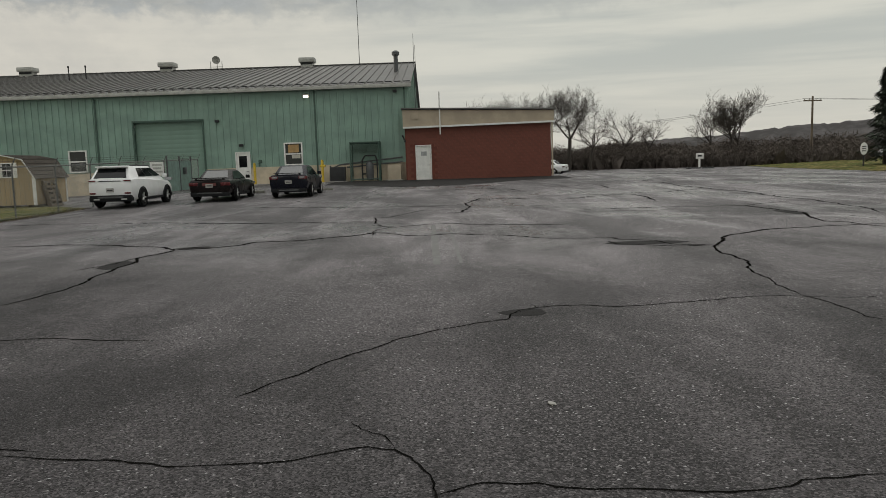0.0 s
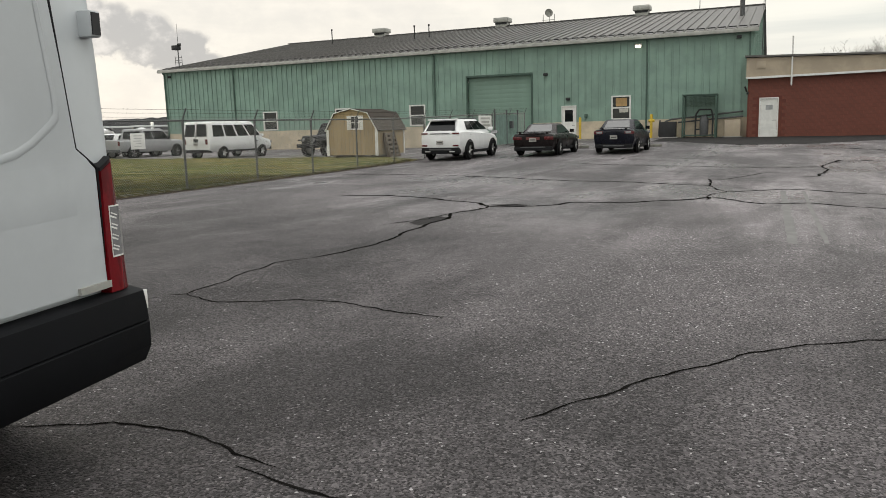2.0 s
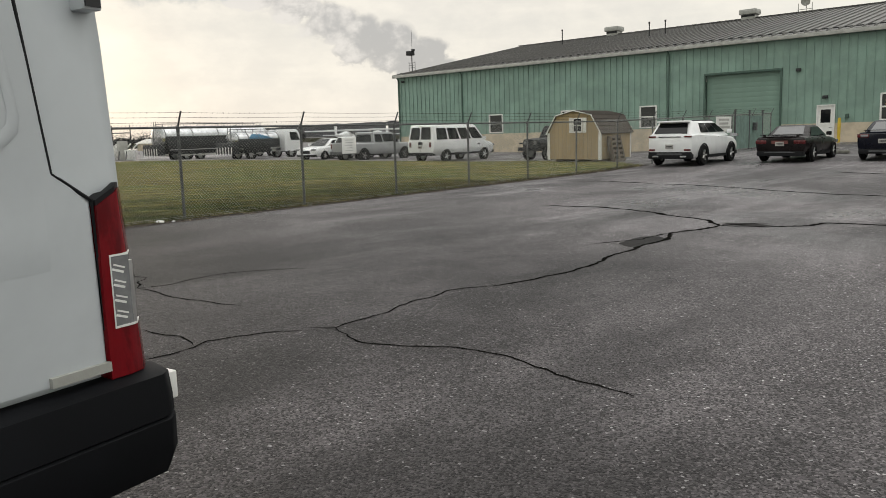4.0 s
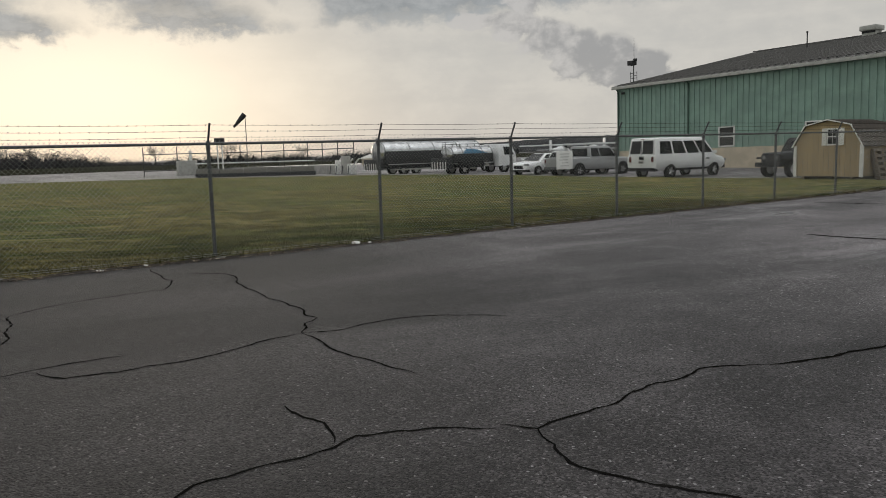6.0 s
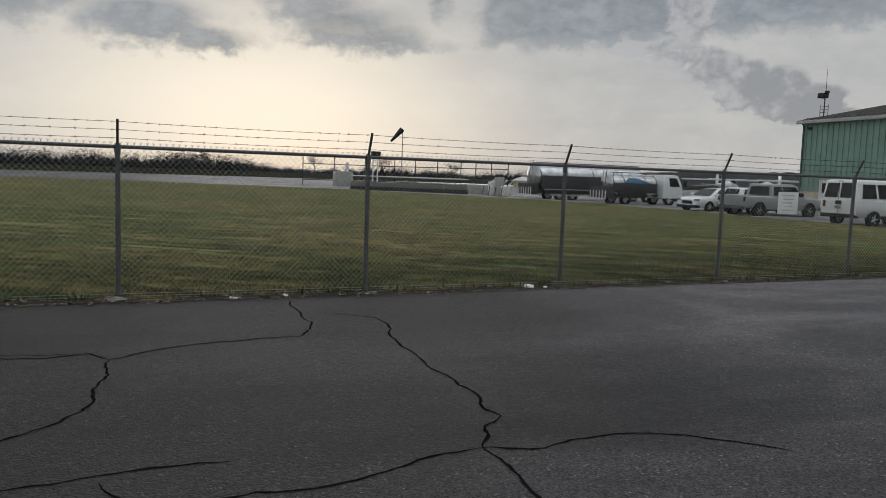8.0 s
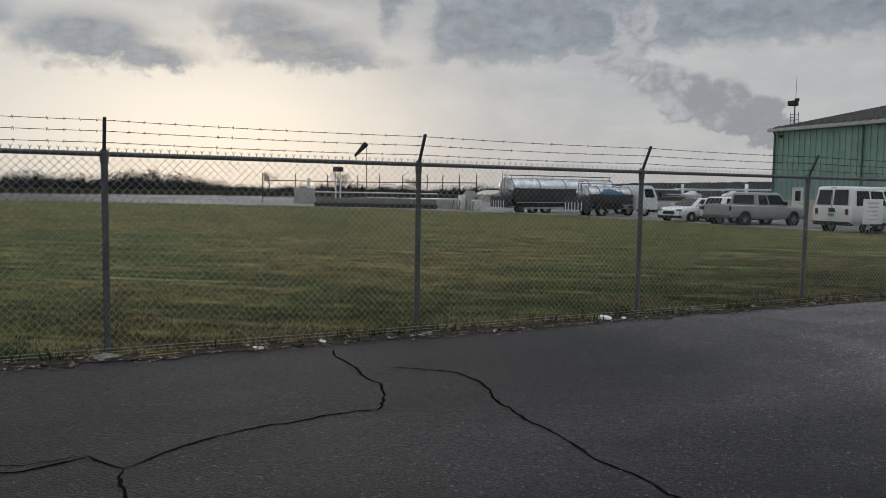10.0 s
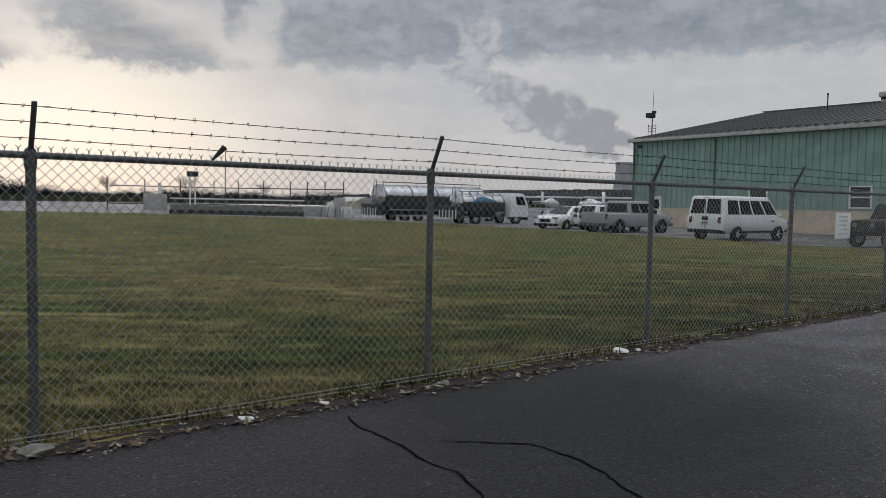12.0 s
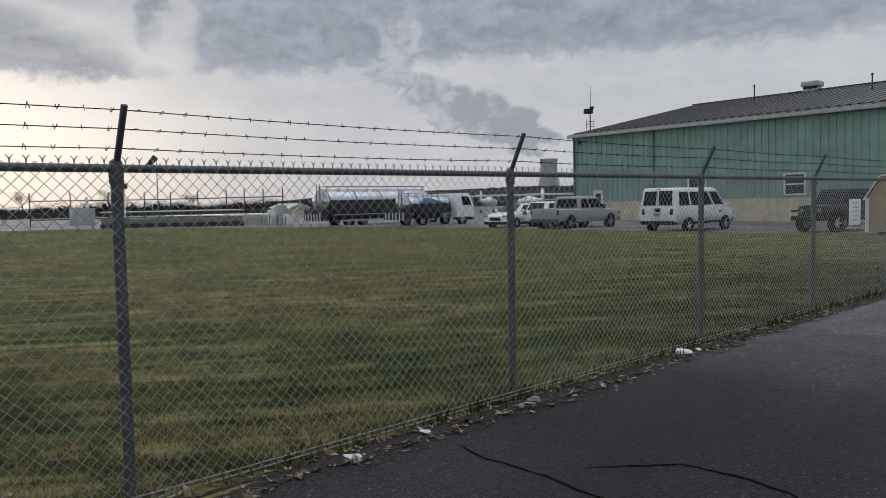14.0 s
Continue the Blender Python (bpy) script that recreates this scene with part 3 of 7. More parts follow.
    wl = boxpart("wall_lamp", h, gutter_mat, 6.48, 6.92, 0.04, 0.22, 5.8, 6.0, bevel=0.03, label="white wall lamp, lit")
    boxpart("lens", wl, lamp, 6.53, 6.87, 0.224, 0.26, 5.76, 5.92, bevel=0.06)
    for x, z in ((0.75, 6.0), (44.9, 5.9), (12.77, 4.42), (11.25, 2.75)):
        bm = bmesh.new()
        box(bm, x - 0.14, x + 0.14, 0.04, 0.2, z - 0.08, z + 0.1, bevel=0.02), box(bm, x - 0.05, x + 0.05, 0.2, 0.28, z - 0.05, z + 0.02)
        part("wall_lamp", bm, dark_metal, h, "dark unlit wall lamp")
    boxpart("meter_box", h, white_paint, 23.5, 23.95, 0.04, 0.2, 1.0, 1.45, bevel=0.02)
    boxpart("switch_box", h, green_trim, 9.95, 10.15, 0.04, 0.16, 1.5, 1.75, bevel=0.02)
    for x in (9.5, 22.2, 34.9):
        bm = bmesh.new()
        box(bm, x - 0.55, x + 0.55, -HALF - 0.5, -HALF + 0.5, RIDGE - 0.1, RIDGE + 0.42)
        box(bm, x - 0.72, x + 0.72, -HALF - 0.7, -HALF + 0.7, RIDGE + 0.38, RIDGE + 0.82, bevel=0.12)
        v = part("roof_vent", bm, gutter_mat, h, "boxy grey ridge ventilator")
        boxpart("vent_slot", v, dark_metal, x - 0.56, x + 0.56, -HALF + 0.5, -HALF + 0.52, RIDGE + 0.2, RIDGE + 0.36)
    # flue, vent pipes, aerials
    slope = lambda y: EAVE + 0.15 + (RIDGE - EAVE - 0.1) * (1 - abs(y + HALF) / HALF)
    bm = bmesh.new()
    y = -9.0
    tube(bm, (1.0, y, slope(y) - 0.1), (1.0, y, 9.6), 0.17, seg=14)
    lathe(bm, [(0.17, 0), (0.30, 0.05), (0.30, 0.28), (0.1, 0.4)], 14, Matrix.Translation((1.0, y, 9.55)), True)
    part("flue", bm, galv, h, "galvanised flue pipe with cap")
    for x, y, hh in ((26.6, -12.0, 1.1), (28.0, -12.0, 1.1), (37.6, -14.0, 1.3)):
        bm = bmesh.new()
        tube(bm, (x, y, slope(y) - 0.1), (x, y, slope(y) + hh), 0.05), tube(bm, (x, y, slope(y) + hh - 0.05), (x, y, slope(y) + hh + 0.1), 0.08)
        part("vent_pipe", bm, dark_metal, h)
    for x, y, z0, z1, r in ((4.9, -HALF - 1.5, RIDGE - 0.6, 20.5, 0.035), (-0.3, -14.0, 5.0, 12.0, 0.035), (-0.35, -17.0, 5.0, 11.5, 0.025)):
        tubepart("aerial", h, galv, (x, y, z0), (x, y, z1), r, r * 0.5)
    bm = bmesh.new()
    x, y = 17.9, -HALF - 0.3
    for dx in (-0.55, -0.1, 0.5):
        tube(bm, (x + dx, y, RIDGE), (x + dx, y, RIDGE + 1.0 - 0.3 * abs(dx)), 0.03)
    tube(bm, (x - 0.6, y, RIDGE + 0.35), (x + 0.6, y, RIDGE + 0.35), 0.025)
    lathe(bm, [(0.02, 0.12), (0.22, 0.05), (0.36, 0.0), (0.37, 0.02), (0.2, 0.09), (0.02, 0.15)], 18, Matrix.Translation((x - 0.05, y + 0.1, RIDGE + 0.95)) @ Matrix.Rotation(radians(70), 4, "X"))
    part("dish_aerial", bm, gutter_mat, h, "small dish aerial on a frame")
    # floodlight mast on the far corner
    bm = bmesh.new()
    x, y = 44.4, -0.6
    tube(bm, (x, y, EAVE), (x, y, EAVE + 2.3), 0.045), tube(bm, (x - 0.05, y, EAVE + 2.0), (x - 0.05, y, EAVE + 3.9), 0.022, 0.01)
    for zz in (0.75, 0.95, 1.15):
        tube(bm, (x - 0.35, y, EAVE + zz), (x + 0.35, y, EAVE + zz), 0.02)
    tube(bm, (x - 0.35, y, EAVE + 0.5), (x - 0.35, y, EAVE + 1.3), 0.02), tube(bm, (x + 0.35, y, EAVE + 0.5), (x + 0.35, y, EAVE + 1.3), 0.02)
    mast = part("mast", bm, galv, h)
    bm = bmesh.new()
    box(bm, x - 0.12, x + 0.42, y - 0.25, y + 0.3, EAVE + 1.78, EAVE + 2.15, bevel=0.05)
    box(bm, x - 0.3, x - 0.12, y - 0.1, y + 0.1, EAVE + 2.1, EAVE + 2.3, bevel=0.03)
    part("floodlight", bm, dark_metal, mast, "black floodlight head")


build_hangar()


# ---------- red brick annexe ----------
def build_annexe():
    a = thing("brick_annexe", HANGAR @ Matrix.Translation((0.15, 1.0, 0)), "low red painted brick annexe with beige sloping fascia", "building")
    W, D, TOP = 9.7, 13.0, 3.62
    door = (-1.72, -0.66, -0.6, 2.33)
    bm = bmesh.new()
    for r in cut_rects(-W, 0, -0.6, TOP, [door]):
        box(bm, r[0], r[1], -0.25, -0.012, r[2], r[3])
    box(bm, -W, -W + 0.24, -D, -0.25, -0.6, TOP), box(bm, -0.24, 0, -D, -0.25, -0.6, TOP), box(bm, -W, 0, -D - 0.2, -D, -0.6, TOP)
    wall = part("wall", bm, mortar_mat, a)
    # fascia board with a slightly sloping top
    bm = bmesh.new()
    for x0, x1, t0, t1 in ((-W - 0.2, 0.1, 4.33, 4.66),):
        for y0, y1 in ((0.08, 0.22),):
            v = [bm.verts.new(p) for p in ((x0, y0, TOP - 0.02), (x1, y0, TOP - 0.12), (x1, y0, t1), (x0, y0, t0), (x0, y1, TOP - 0.02), (x1, y1, TOP - 0.12), (x1, y1, t1), (x0, y1, t0))]
            for q in ((0, 1, 2, 3), (4, 5, 6, 7), (0, 1, 5, 4), (1, 2, 6, 5), (2, 3, 7, 6), (3, 0, 4, 7)):
                bm.faces.new([v[i] for i in q])
    box(bm, -W - 0.2, -W - 0.06, -D, 0.08, TOP, 4.3), box(bm, -0.06, 0.1, -1.0, 0.08, TOP, 4.6)
    for i in range(24):
        x = -W - 0.1 + i * 0.41
        box(bm, x, x + 0.03, 0.22, 0.235, TOP + 0.0, 4.34 + 0.32 * (x + W) / W)
    part("fascia", bm, beige_panel, a, "beige metal fascia")
    bm = bmesh.new()
    m = Matrix.Translation((-W / 2 - 0.05, -D / 2 + 0.15, 4.53)) @ Matrix.Rotation(radians(-1.9), 4, "Y")
    box(bm, -W / 2 - 0.25, W / 2 + 0.25, -D / 2 - 0.2, D / 2 + 0.22, 0.0, 0.10, m=m)
    part("roof", bm, roof_mat, a)
    bm = bmesh.new()
    m = Matrix.Translation((-W / 2 - 0.05, 0.27, TOP - 0.08)) @ Matrix.Rotation(radians(0.55), 4, "Y")
    box(bm, -W / 2 - 0.15, W / 2 + 0.15, -0.04, 0.0, -0.06, 0.06, m=m)
    part("trim_strip", bm, white_paint, a)
    door_unit(a, door[0], door[1], door[3], 0.02, window=False)
    boxpart("door_notice", a, mat("grey_notice", (0.35, 0.36, 0.36), 0.7), -1.4, -1.02, 0.018, 0.024, 1.62, 1.9)
    boxpart("fascia_vent", a, beige_panel, -0.95, -0.45, 0.236, 0.26, 4.0, 4.42, bevel=0.01)
    bm = bmesh.new()
    tube(bm, (-2.35, 0.3, 3.0), (-2.35, 0.3, 5.75), 0.045), tube(bm, (-2.35, 0.3, 3.0), (-2.35, -0.02, 3.0), 0.03)
    part("standpipe", bm, white_paint, a)
    bm = bmesh.new()
    box(bm, -W - 0.14, -W - 0.04, -0.1, 0.0, 0.0, TOP - 0.1, bevel=0.01)
    part("downpipe", bm, beige_panel, a)
    bm = bmesh.new()
    box(bm, -0.06, 0.06, 0.0, 0.12, 2.55, 2.68, bevel=0.02), tube(bm, (0.05, 0.1, 2.72), (0.15, 0.25, 3.0), 0.05)
    part("wall_lamp", bm, dark_metal, a)
    # running bond, courses of 0.3 m blocks painted red
    bl, bh, g = 0.40, 0.20, 0.012
    bm = bmesh.new()
    box(bm, g / 2, bl - g / 2, -0.02, 0.0, g / 2, bh - g / 2)
    full = finish("brick", bm, brick_mat)
    bm = bmesh.new()
    box(bm, g / 2, bl / 2 - g / 2, -0.02, 0.0, g / 2, bh - g / 2)
    half = finish("brick", bm, brick_mat)
    for row in range(18):
        z = row * bh
        x = -W
        first = row % 2
        while x < -0.05:
            wd = bl / 2 if first or x + bl > 0.001 else bl
            first = 0
            if not (x + wd > door[0] and x < door[1] and z < door[3] - 0.02) and x + wd <= 0.01:
                part("brick", full if wd == bl else half, brick_mat, wall).location = (x, 0, z)
            x += wd


build_annexe()


# ---------- boundary fence along x = 0 ----------
RAIL = 1.80
BAY = 3.05


def chain_mesh(length, height):
    """Diagonal wires woven in two directions, clipped to one bay."""
    w = 0.0718
    bm = bmesh.new()
    r = 0.0021
    for way in (1, -1):
        n = int((length + height) / w) + 1
        for i in range(n + 1):
            s = i * w - (height if way > 0 else 0)
            a, b = (s, 0.0), (s + way * height, height)
            pts = []
            lo, hi = 0.0, 1.0
            dy = b[0] - a[0]
            for lim, sg in ((0.0, 1), (length, -1)):
                t = (lim - a[0]) / dy
                if dy * sg > 0:
                    lo = max(lo, t)
                else:
                    hi = min(hi, t)
            if hi - lo < 0.01:
                continue
            p = Vector((0.003 * way, a[0] + dy * lo, height * lo))
            q = Vector((0.003 * way, a[0] + dy * hi, height * hi))
            tube(bm, p, q, r, seg=3, caps=False)
    n = int(length / w)
    for i in range(n):
        y = (i + 0.5) * w
        for sg in (1, -1):
            tube(bm, (0, y, height - 0.01), (0, y + sg * 0.003, height + 0.014), 0.003, seg=3, caps=False), tube(bm, (0, y, height + 0.012), (0, y + sg * 0.016, height + 0.03), 0.0028, seg=3, caps=False)
    return finish("chain_link", bm, galv_wire, 180)


def barbed(length):
    bm = bmesh.new()
    rng = random.Random(4)
    n = 10
    sag = lambda t: -0.012 * (1 - (2 * t - 1) ** 2)
    for i in range(n):
        tube(bm, (0, length * i / n, sag(i / n)), (0, length * (i + 1) / n, sag((i + 1) / n)), 0.0034, seg=4, caps=False)
    for i in range(24):
        t = (i + 0.5) / 24
        p = Vector((0, length * t, sag(t)))
        for s in range(2):
            d = Vector((rng.uniform(-1, 1), rng.uniform(-0.4, 0.4), rng.uniform(-1, 1))).normalized() * 0.016
            tube(bm, p - d + Vector((0, s * 0.01, 0)), p + d + Vector((0, s * 0.01, 0)), 0.003, 0.0016, seg=3, caps=False)
    return finish("barbed_wire", bm, rust_wire, 180)


def build_fence():
    f_ = thing("chain_link_fence", Matrix(), "galvanised chain link fence topped with three strands of barbed wire", "fence")
    mesh, wire = chain_mesh(BAY, RAIL - 0.008), barbed(BAY)
    bm = bmesh.new()
    tube(bm, (0, 0, -0.3), (0, 0, RAIL - 0.02), 0.030, seg=14)
    lathe(bm, [(0.036, RAIL - 0.08), (0.038, RAIL - 0.02), (0.032, RAIL + 0.035), (0.012, RAIL + 0.05)], 14, None, True)
    post = finish("post", bm, galv)
    bm = bmesh.new()
    box(bm, -0.012, 0.012, -0.015, 0.015, 0.0, 0.345, m=Matrix.Translation((0, 0, RAIL)) @ Matrix.Rotation(math.atan2(0.145, 0.30), 4, "Y"), bevel=0.005)
    arm = finish("barb_arm", bm, galv)
    bm = bmesh.new()
    tube(bm, (0, 0, RAIL), (0, BAY, RAIL), 0.0215, seg=10, caps=False)
    rail = finish("top_rail", bm, galv)
    bm = bmesh.new()
    for z in (0.045, 0.075):
        tube(bm, (0, 0, z), (0, BAY, z), 0.0035, seg=5, caps=False)
    tension = finish("tension_wire", bm, galv_wire)
    for k in range(-7, 14):
        y = BAY * k
        z = ground_z(0, y) * (1 if y < 30 else 0.9)
        last = k == 13
        part("post", post, galv, f_).location = (0.0, y, z)
        part("barb_arm", arm, galv, f_).location = (0.0, y, z)
        if last:
            continue
        tilt = math.atan2(ground_z(0, y + BAY) - z, BAY)
        for name, me, m_, dx, dz in (("chain_link", mesh, galv_wire, 0.036, 0.035), ("top_rail", rail, galv, 0, 0), ("tension_wire", tension, galv_wire, 0.042, 0.0), ("barbed_wire", wire, rust_wire, 0.05, RAIL + 0.10), ("barbed_wire", wire, rust_wire, 0.095, RAIL + 0.195), ("barbed_wire", wire, rust_wire, 0.14, RAIL + 0.285)):
            ob = part(name, me, m_, f_)
            ob.location, ob.rotation_euler = (dx, y, z + dz), (tilt, 0, 0)


build_fence()


# ---------- vehicles: local x forwards, y to the left, z up, origin on the ground under the middle ----------
def paint(name, col, rough=0.28, coat=0.3):
    return mat("paint_" + name, col, rough, vary=0.06, scale=1.5, fine=8, bump=0.0, coat=coat, gloss=0.25 if coat < 0.2 else 0.4)


WHITE, SILVER, NAVY, MAROON, JEEP = paint("white", (0.78, 0.79, 0.79)), paint("silver", (0.33, 0.335, 0.34), 0.33), paint("navy", (0.004, 0.005, 0.011), 0.22, 0.08), paint("maroon", (0.009, 0.006, 0.006), 0.22, 0.08), paint("charcoal", (0.009, 0.011, 0.014), 0.4, 0.05)


def wheel_meshes(r, w):
    bm = bmesh.new()
    turn = Matrix.Rotation(radians(90), 4, "X")
    lathe(bm, [(r * 0.62, -w / 2), (r * 0.9, -w / 2), (r, -w * 0.36), (r, w * 0.36), (r * 0.9, w / 2), (r * 0.62, w / 2), (r * 0.6, 0)], 26, turn)
    tyre = finish("tyre", bm, rubber)
    bm = bmesh.new()
    lathe(bm, [(r * 0.62, -w * 0.46), (r * 0.56, -w * 0.40), (r * 0.52, -w * 0.2), (r * 0.2, -w * 0.12), (0.02, -w * 0.12)], 20, turn)
    for i in range(5):
        a = 2 * math.pi * i / 5
        tube(bm, (0, -w * 0.3, 0), (r * 0.56 * math.cos(a), -w * 0.36, r * 0.56 * math.sin(a)), r * 0.11, r * 0.09, 6)
    lathe(bm, [(r * 0.16, -w * 0.3), (r * 0.14, -w * 0.44), (0.01, -w * 0.45)], 12, turn)
    rim = finish("rim", bm, alloy)
    bm = bmesh.new()
    lathe(bm, [(r * 0.54, -w * 0.1), (0.01, -w * 0.08)], 16, turn)
    return tyre, rim


def add_wheels(car, xs, track, r, w, rim_mat=None):
    tyre, rim = wheel_meshes(r, w)
    for x in xs:
        for side in (-1, 1):
            wh = part("wheel", tyre, rubber, car)
            wh.location = (x, side * (track / 2), r)
            wh.rotation_euler = (0, 0, 0 if side < 0 else math.pi)
            part("rim", rim, alloy, wh)


def hull_section(x, zb, zt, w, tuck=0.94, crown=0.02):
    zm = zb + (zt - zb) * 0.55
    half = [(0, zb), (w * 0.86, zb), (w * tuck, zb + 0.07), (w, zm - 0.05), (w, zm + 0.06), (w * 0.975, zt - 0.07), (w * 0.90, zt - 0.005), (w * 0.5, zt + crown)]
    pts = [(x, y, z) for y, z in half] + [(x, 0, zt + crown * 1.3)] + [(x, -y, z) for y, z in half[:0:-1]]
    return pts


def pane_on(parent, name, quad, f0, f1, g0, g1, out, material, t=0.008):
    """A pane on a four-sided face: quad is bottom-rear, bottom-front, top-front, top-rear; f runs along, g up."""
    a, b, c, d = (Vector(q) for q in quad)
    at = lambda f, g: (a.lerp(b, f)).lerp(d.lerp(c, f), g)
    n = Vector(out).normalized()
    bm = bmesh.new()
    ring = [at(f0, g0), at(f1, g0), at(f1, g1), at(f0, g1)]
    v0 = [bm.verts.new(p + n * 0.001) for p in ring]
    v1 = [bm.verts.new(p + n * t) for p in ring]
    bm.faces.new(v0[::-1]), bm.faces.new(v1)
    for i in range(4):
        bm.faces.new((v0[i], v0[(i + 1) % 4], v1[(i + 1) % 4], v1[i]))
    return part(name, bm, material, parent)


def car(name, m, label, body, stations, cabin, wheels, panes=3, span=(0.02, 0.98), glass_z=(0.06, 0.82), gap=0.012, category="car", lamps=None, plate=True, dark_base=True, rear_glass=(0.1, 0.9, 0.12, 0.86), group="parked vehicles"):
    """stations: x, bottom, top, half width. cabin: rear base, rear roof, front roof, front base, belt, roof height, base and roof half width."""
    c = thing(name, m, label, category, group)
    bm = bmesh.new()
    loft(bm, [hull_section(*s) for s in stations])
    part("body", bm, body, c)
    xr0, xr1, xf1, xf0, zb, zr, wb, wr = cabin
    # cabin shell with a rounded roof
    bm = bmesh.new()
    secs = []
    for t, inset in ((0, 0), (0.06, 0), (0.45, 0), (0.86, 0), (0.94, 0.02), (0.985, 0.07), (1.0, 0.17)):
        g = t
        z = zb - 0.06 + (zr - zb + 0.06) * g
        w = wb + (wr - wb) * g - inset * 0.9
        a, b = xr0 + (xr1 - xr0) * g + inset, xf0 + (xf1 - xf0) * g - inset * 1.4
        secs.append([(a, -w * 0.92, z), (a + 0.12, -w, z), (b - 0.15, -w, z), (b, -w * 0.9, z), (b + 0.03, 0, z), (b, w * 0.9, z), (b - 0.15, w, z), (a + 0.12, w, z), (a, w * 0.92, z), (a - 0.03, 0, z)])
    loft(bm, secs)
    part("cabin", bm, body, c)
    zr2 = zr
    for side in (-1, 1):
        q = [(xr0 + 0.12, side * wb, zb), (xf0 - 0.15, side * wb, zb), (xf1 - 0.15, side * wr, zr2), (xr1 + 0.12, side * wr, zr2)]
        n = Vector((0, side, (wb - wr) / (zr - zb) * 0.9))
        edges = [span[0] + (span[1] - span[0]) * i / panes for i in range(panes + 1)]
        for i in range(panes):
            pane_on(c, "side_window", q, edges[i] + gap, edges[i + 1] - gap * 0.7, *glass_z, n, glass)
    q = [(xr0 - 0.02, -wb * 0.92, zb), (xr0 - 0.02, wb * 0.92, zb), (xr1 - 0.02, wr * 0.92, zr2), (xr1 - 0.02, -wr * 0.92, zr2)]
    pane_on(c, "rear_window", q, *rear_glass, (-(zr - zb), 0, (xr1 - xr0)), sky_glass if xr1 - xr0 > 0.6 else glass, 0.014)
    q = [(xf0 + 0.02, wb * 0.9, zb), (xf0 + 0.02, -wb * 0.9, zb), (xf1 + 0.02, -wr * 0.9, zr2), (xf1 + 0.02, wr * 0.9, zr2)]
    pane_on(c, "windscreen", q, 0.05, 0.95, 0.08, 0.92, (zr - zb, 0, xf0 - xf1), glass, 0.014)
    xs, track, r, w = wheels
    for x in xs:
        for side in (-1, 1):
            bm = bmesh.new()
            lathe(bm, [(r * 1.16, 0.0), (r * 1.16, 0.012), (0.02, 0.012)], 22, Matrix.Translation((x, side * (track / 2 + w * 0.36), r * 1.03)) @ Matrix.Rotation(radians(90 if side < 0 else -90), 4, "X"))
            part("wheel_well", bm, black_plastic, c)
    add_wheels(c, xs, track + w * 0.5, r, w)
    x_r, x_f = stations[0][0], stations[-1][0]
    wmax = max(s[3] for s in stations)
    zb0 = stations[2][1]
    if dark_base:
        bm = bmesh.new()
        box(bm, x_r - 0.012, x_r + 0.25, -wmax * 0.90, wmax * 0.90, zb0 - 0.02, zb0 + 0.16, bevel=0.03)
        part("rear_bumper", bm, black_plastic, c)
        bm = bmesh.new()
        box(bm, x_f - 0.25, x_f + 0.012, -wmax * 0.86, wmax * 0.86, zb0, zb0 + 0.17, bevel=0.03)
        part("front_bumper", bm, black_plastic, c)
        bm = bmesh.new()
        box(bm, xs[0] + r * 1.2, xs[-1] - r * 1.2, -wmax * 1.004, wmax * 1.004, zb0 - 0.01, zb0 + 0.1, bevel=0.02)
        part("sill", bm, black_plastic, c)
    if lamps:
        zl, hl, wl = lamps
        for side in (-1, 1):
            y = side * wmax * 0.74
            boxpart("tail_lamp", c, dim_lens, x_r - 0.014, x_r + 0.12, y - wl / 2, y + wl / 2, zl, zl + hl, bevel=0.02)
            boxpart("headlamp", c, clear_lens, x_f - 0.14, x_f + 0.012, y - 0.16, y + 0.16, zl - 0.05, zl + 0.07, bevel=0.03)
    boxpart("grille", c, black_plastic, x_f - 0.1, x_f + 0.018, -wmax * 0.42, wmax * 0.42, zb0 + 0.22, zb0 + 0.42, bevel=0.02)
    if plate:
        p = boxpart("number_plate", c, concrete, x_r - 0.026, x_r - 0.004, -0.155, 0.155, zb0 + 0.36, zb0 + 0.52)
        boxpart("plate_bar", p, dark_metal, x_r - 0.03, x_r - 0.0265, -0.11, 0.11, zb0 + 0.42, zb0 + 0.46)
    for side in (-1, 1):
        x = xf0 - 0.35
        bm = bmesh.new()
        box(bm, x - 0.08, x + 0.06, side * (wb + 0.13) - 0.09, side * (wb + 0.13) + 0.09, zb + 0.02, zb + 0.17, bevel=0.03)
        part("door_mirror", bm, body, c)
        for i in range(2):
            xx = xr0 + (xf0 - xr0) * (0.30 + 0.36 * i)
            boxpart("door_handle", c, body, xx - 0.1, xx + 0.1, side * (wmax * 0.985) - 0.02, side * (wmax * 0.985) + 0.02, zb - 0.12, zb - 0.08, bevel=0.008)
    return c


def spot(x, y, az, dz=0.0):
    """A place on the ground and a heading, in degrees clockwise from north."""
    return Matrix.Translation((x, y, ground_z(x, y) + dz)) @ Matrix.Rotation(radians(90 - az), 4, "Z")


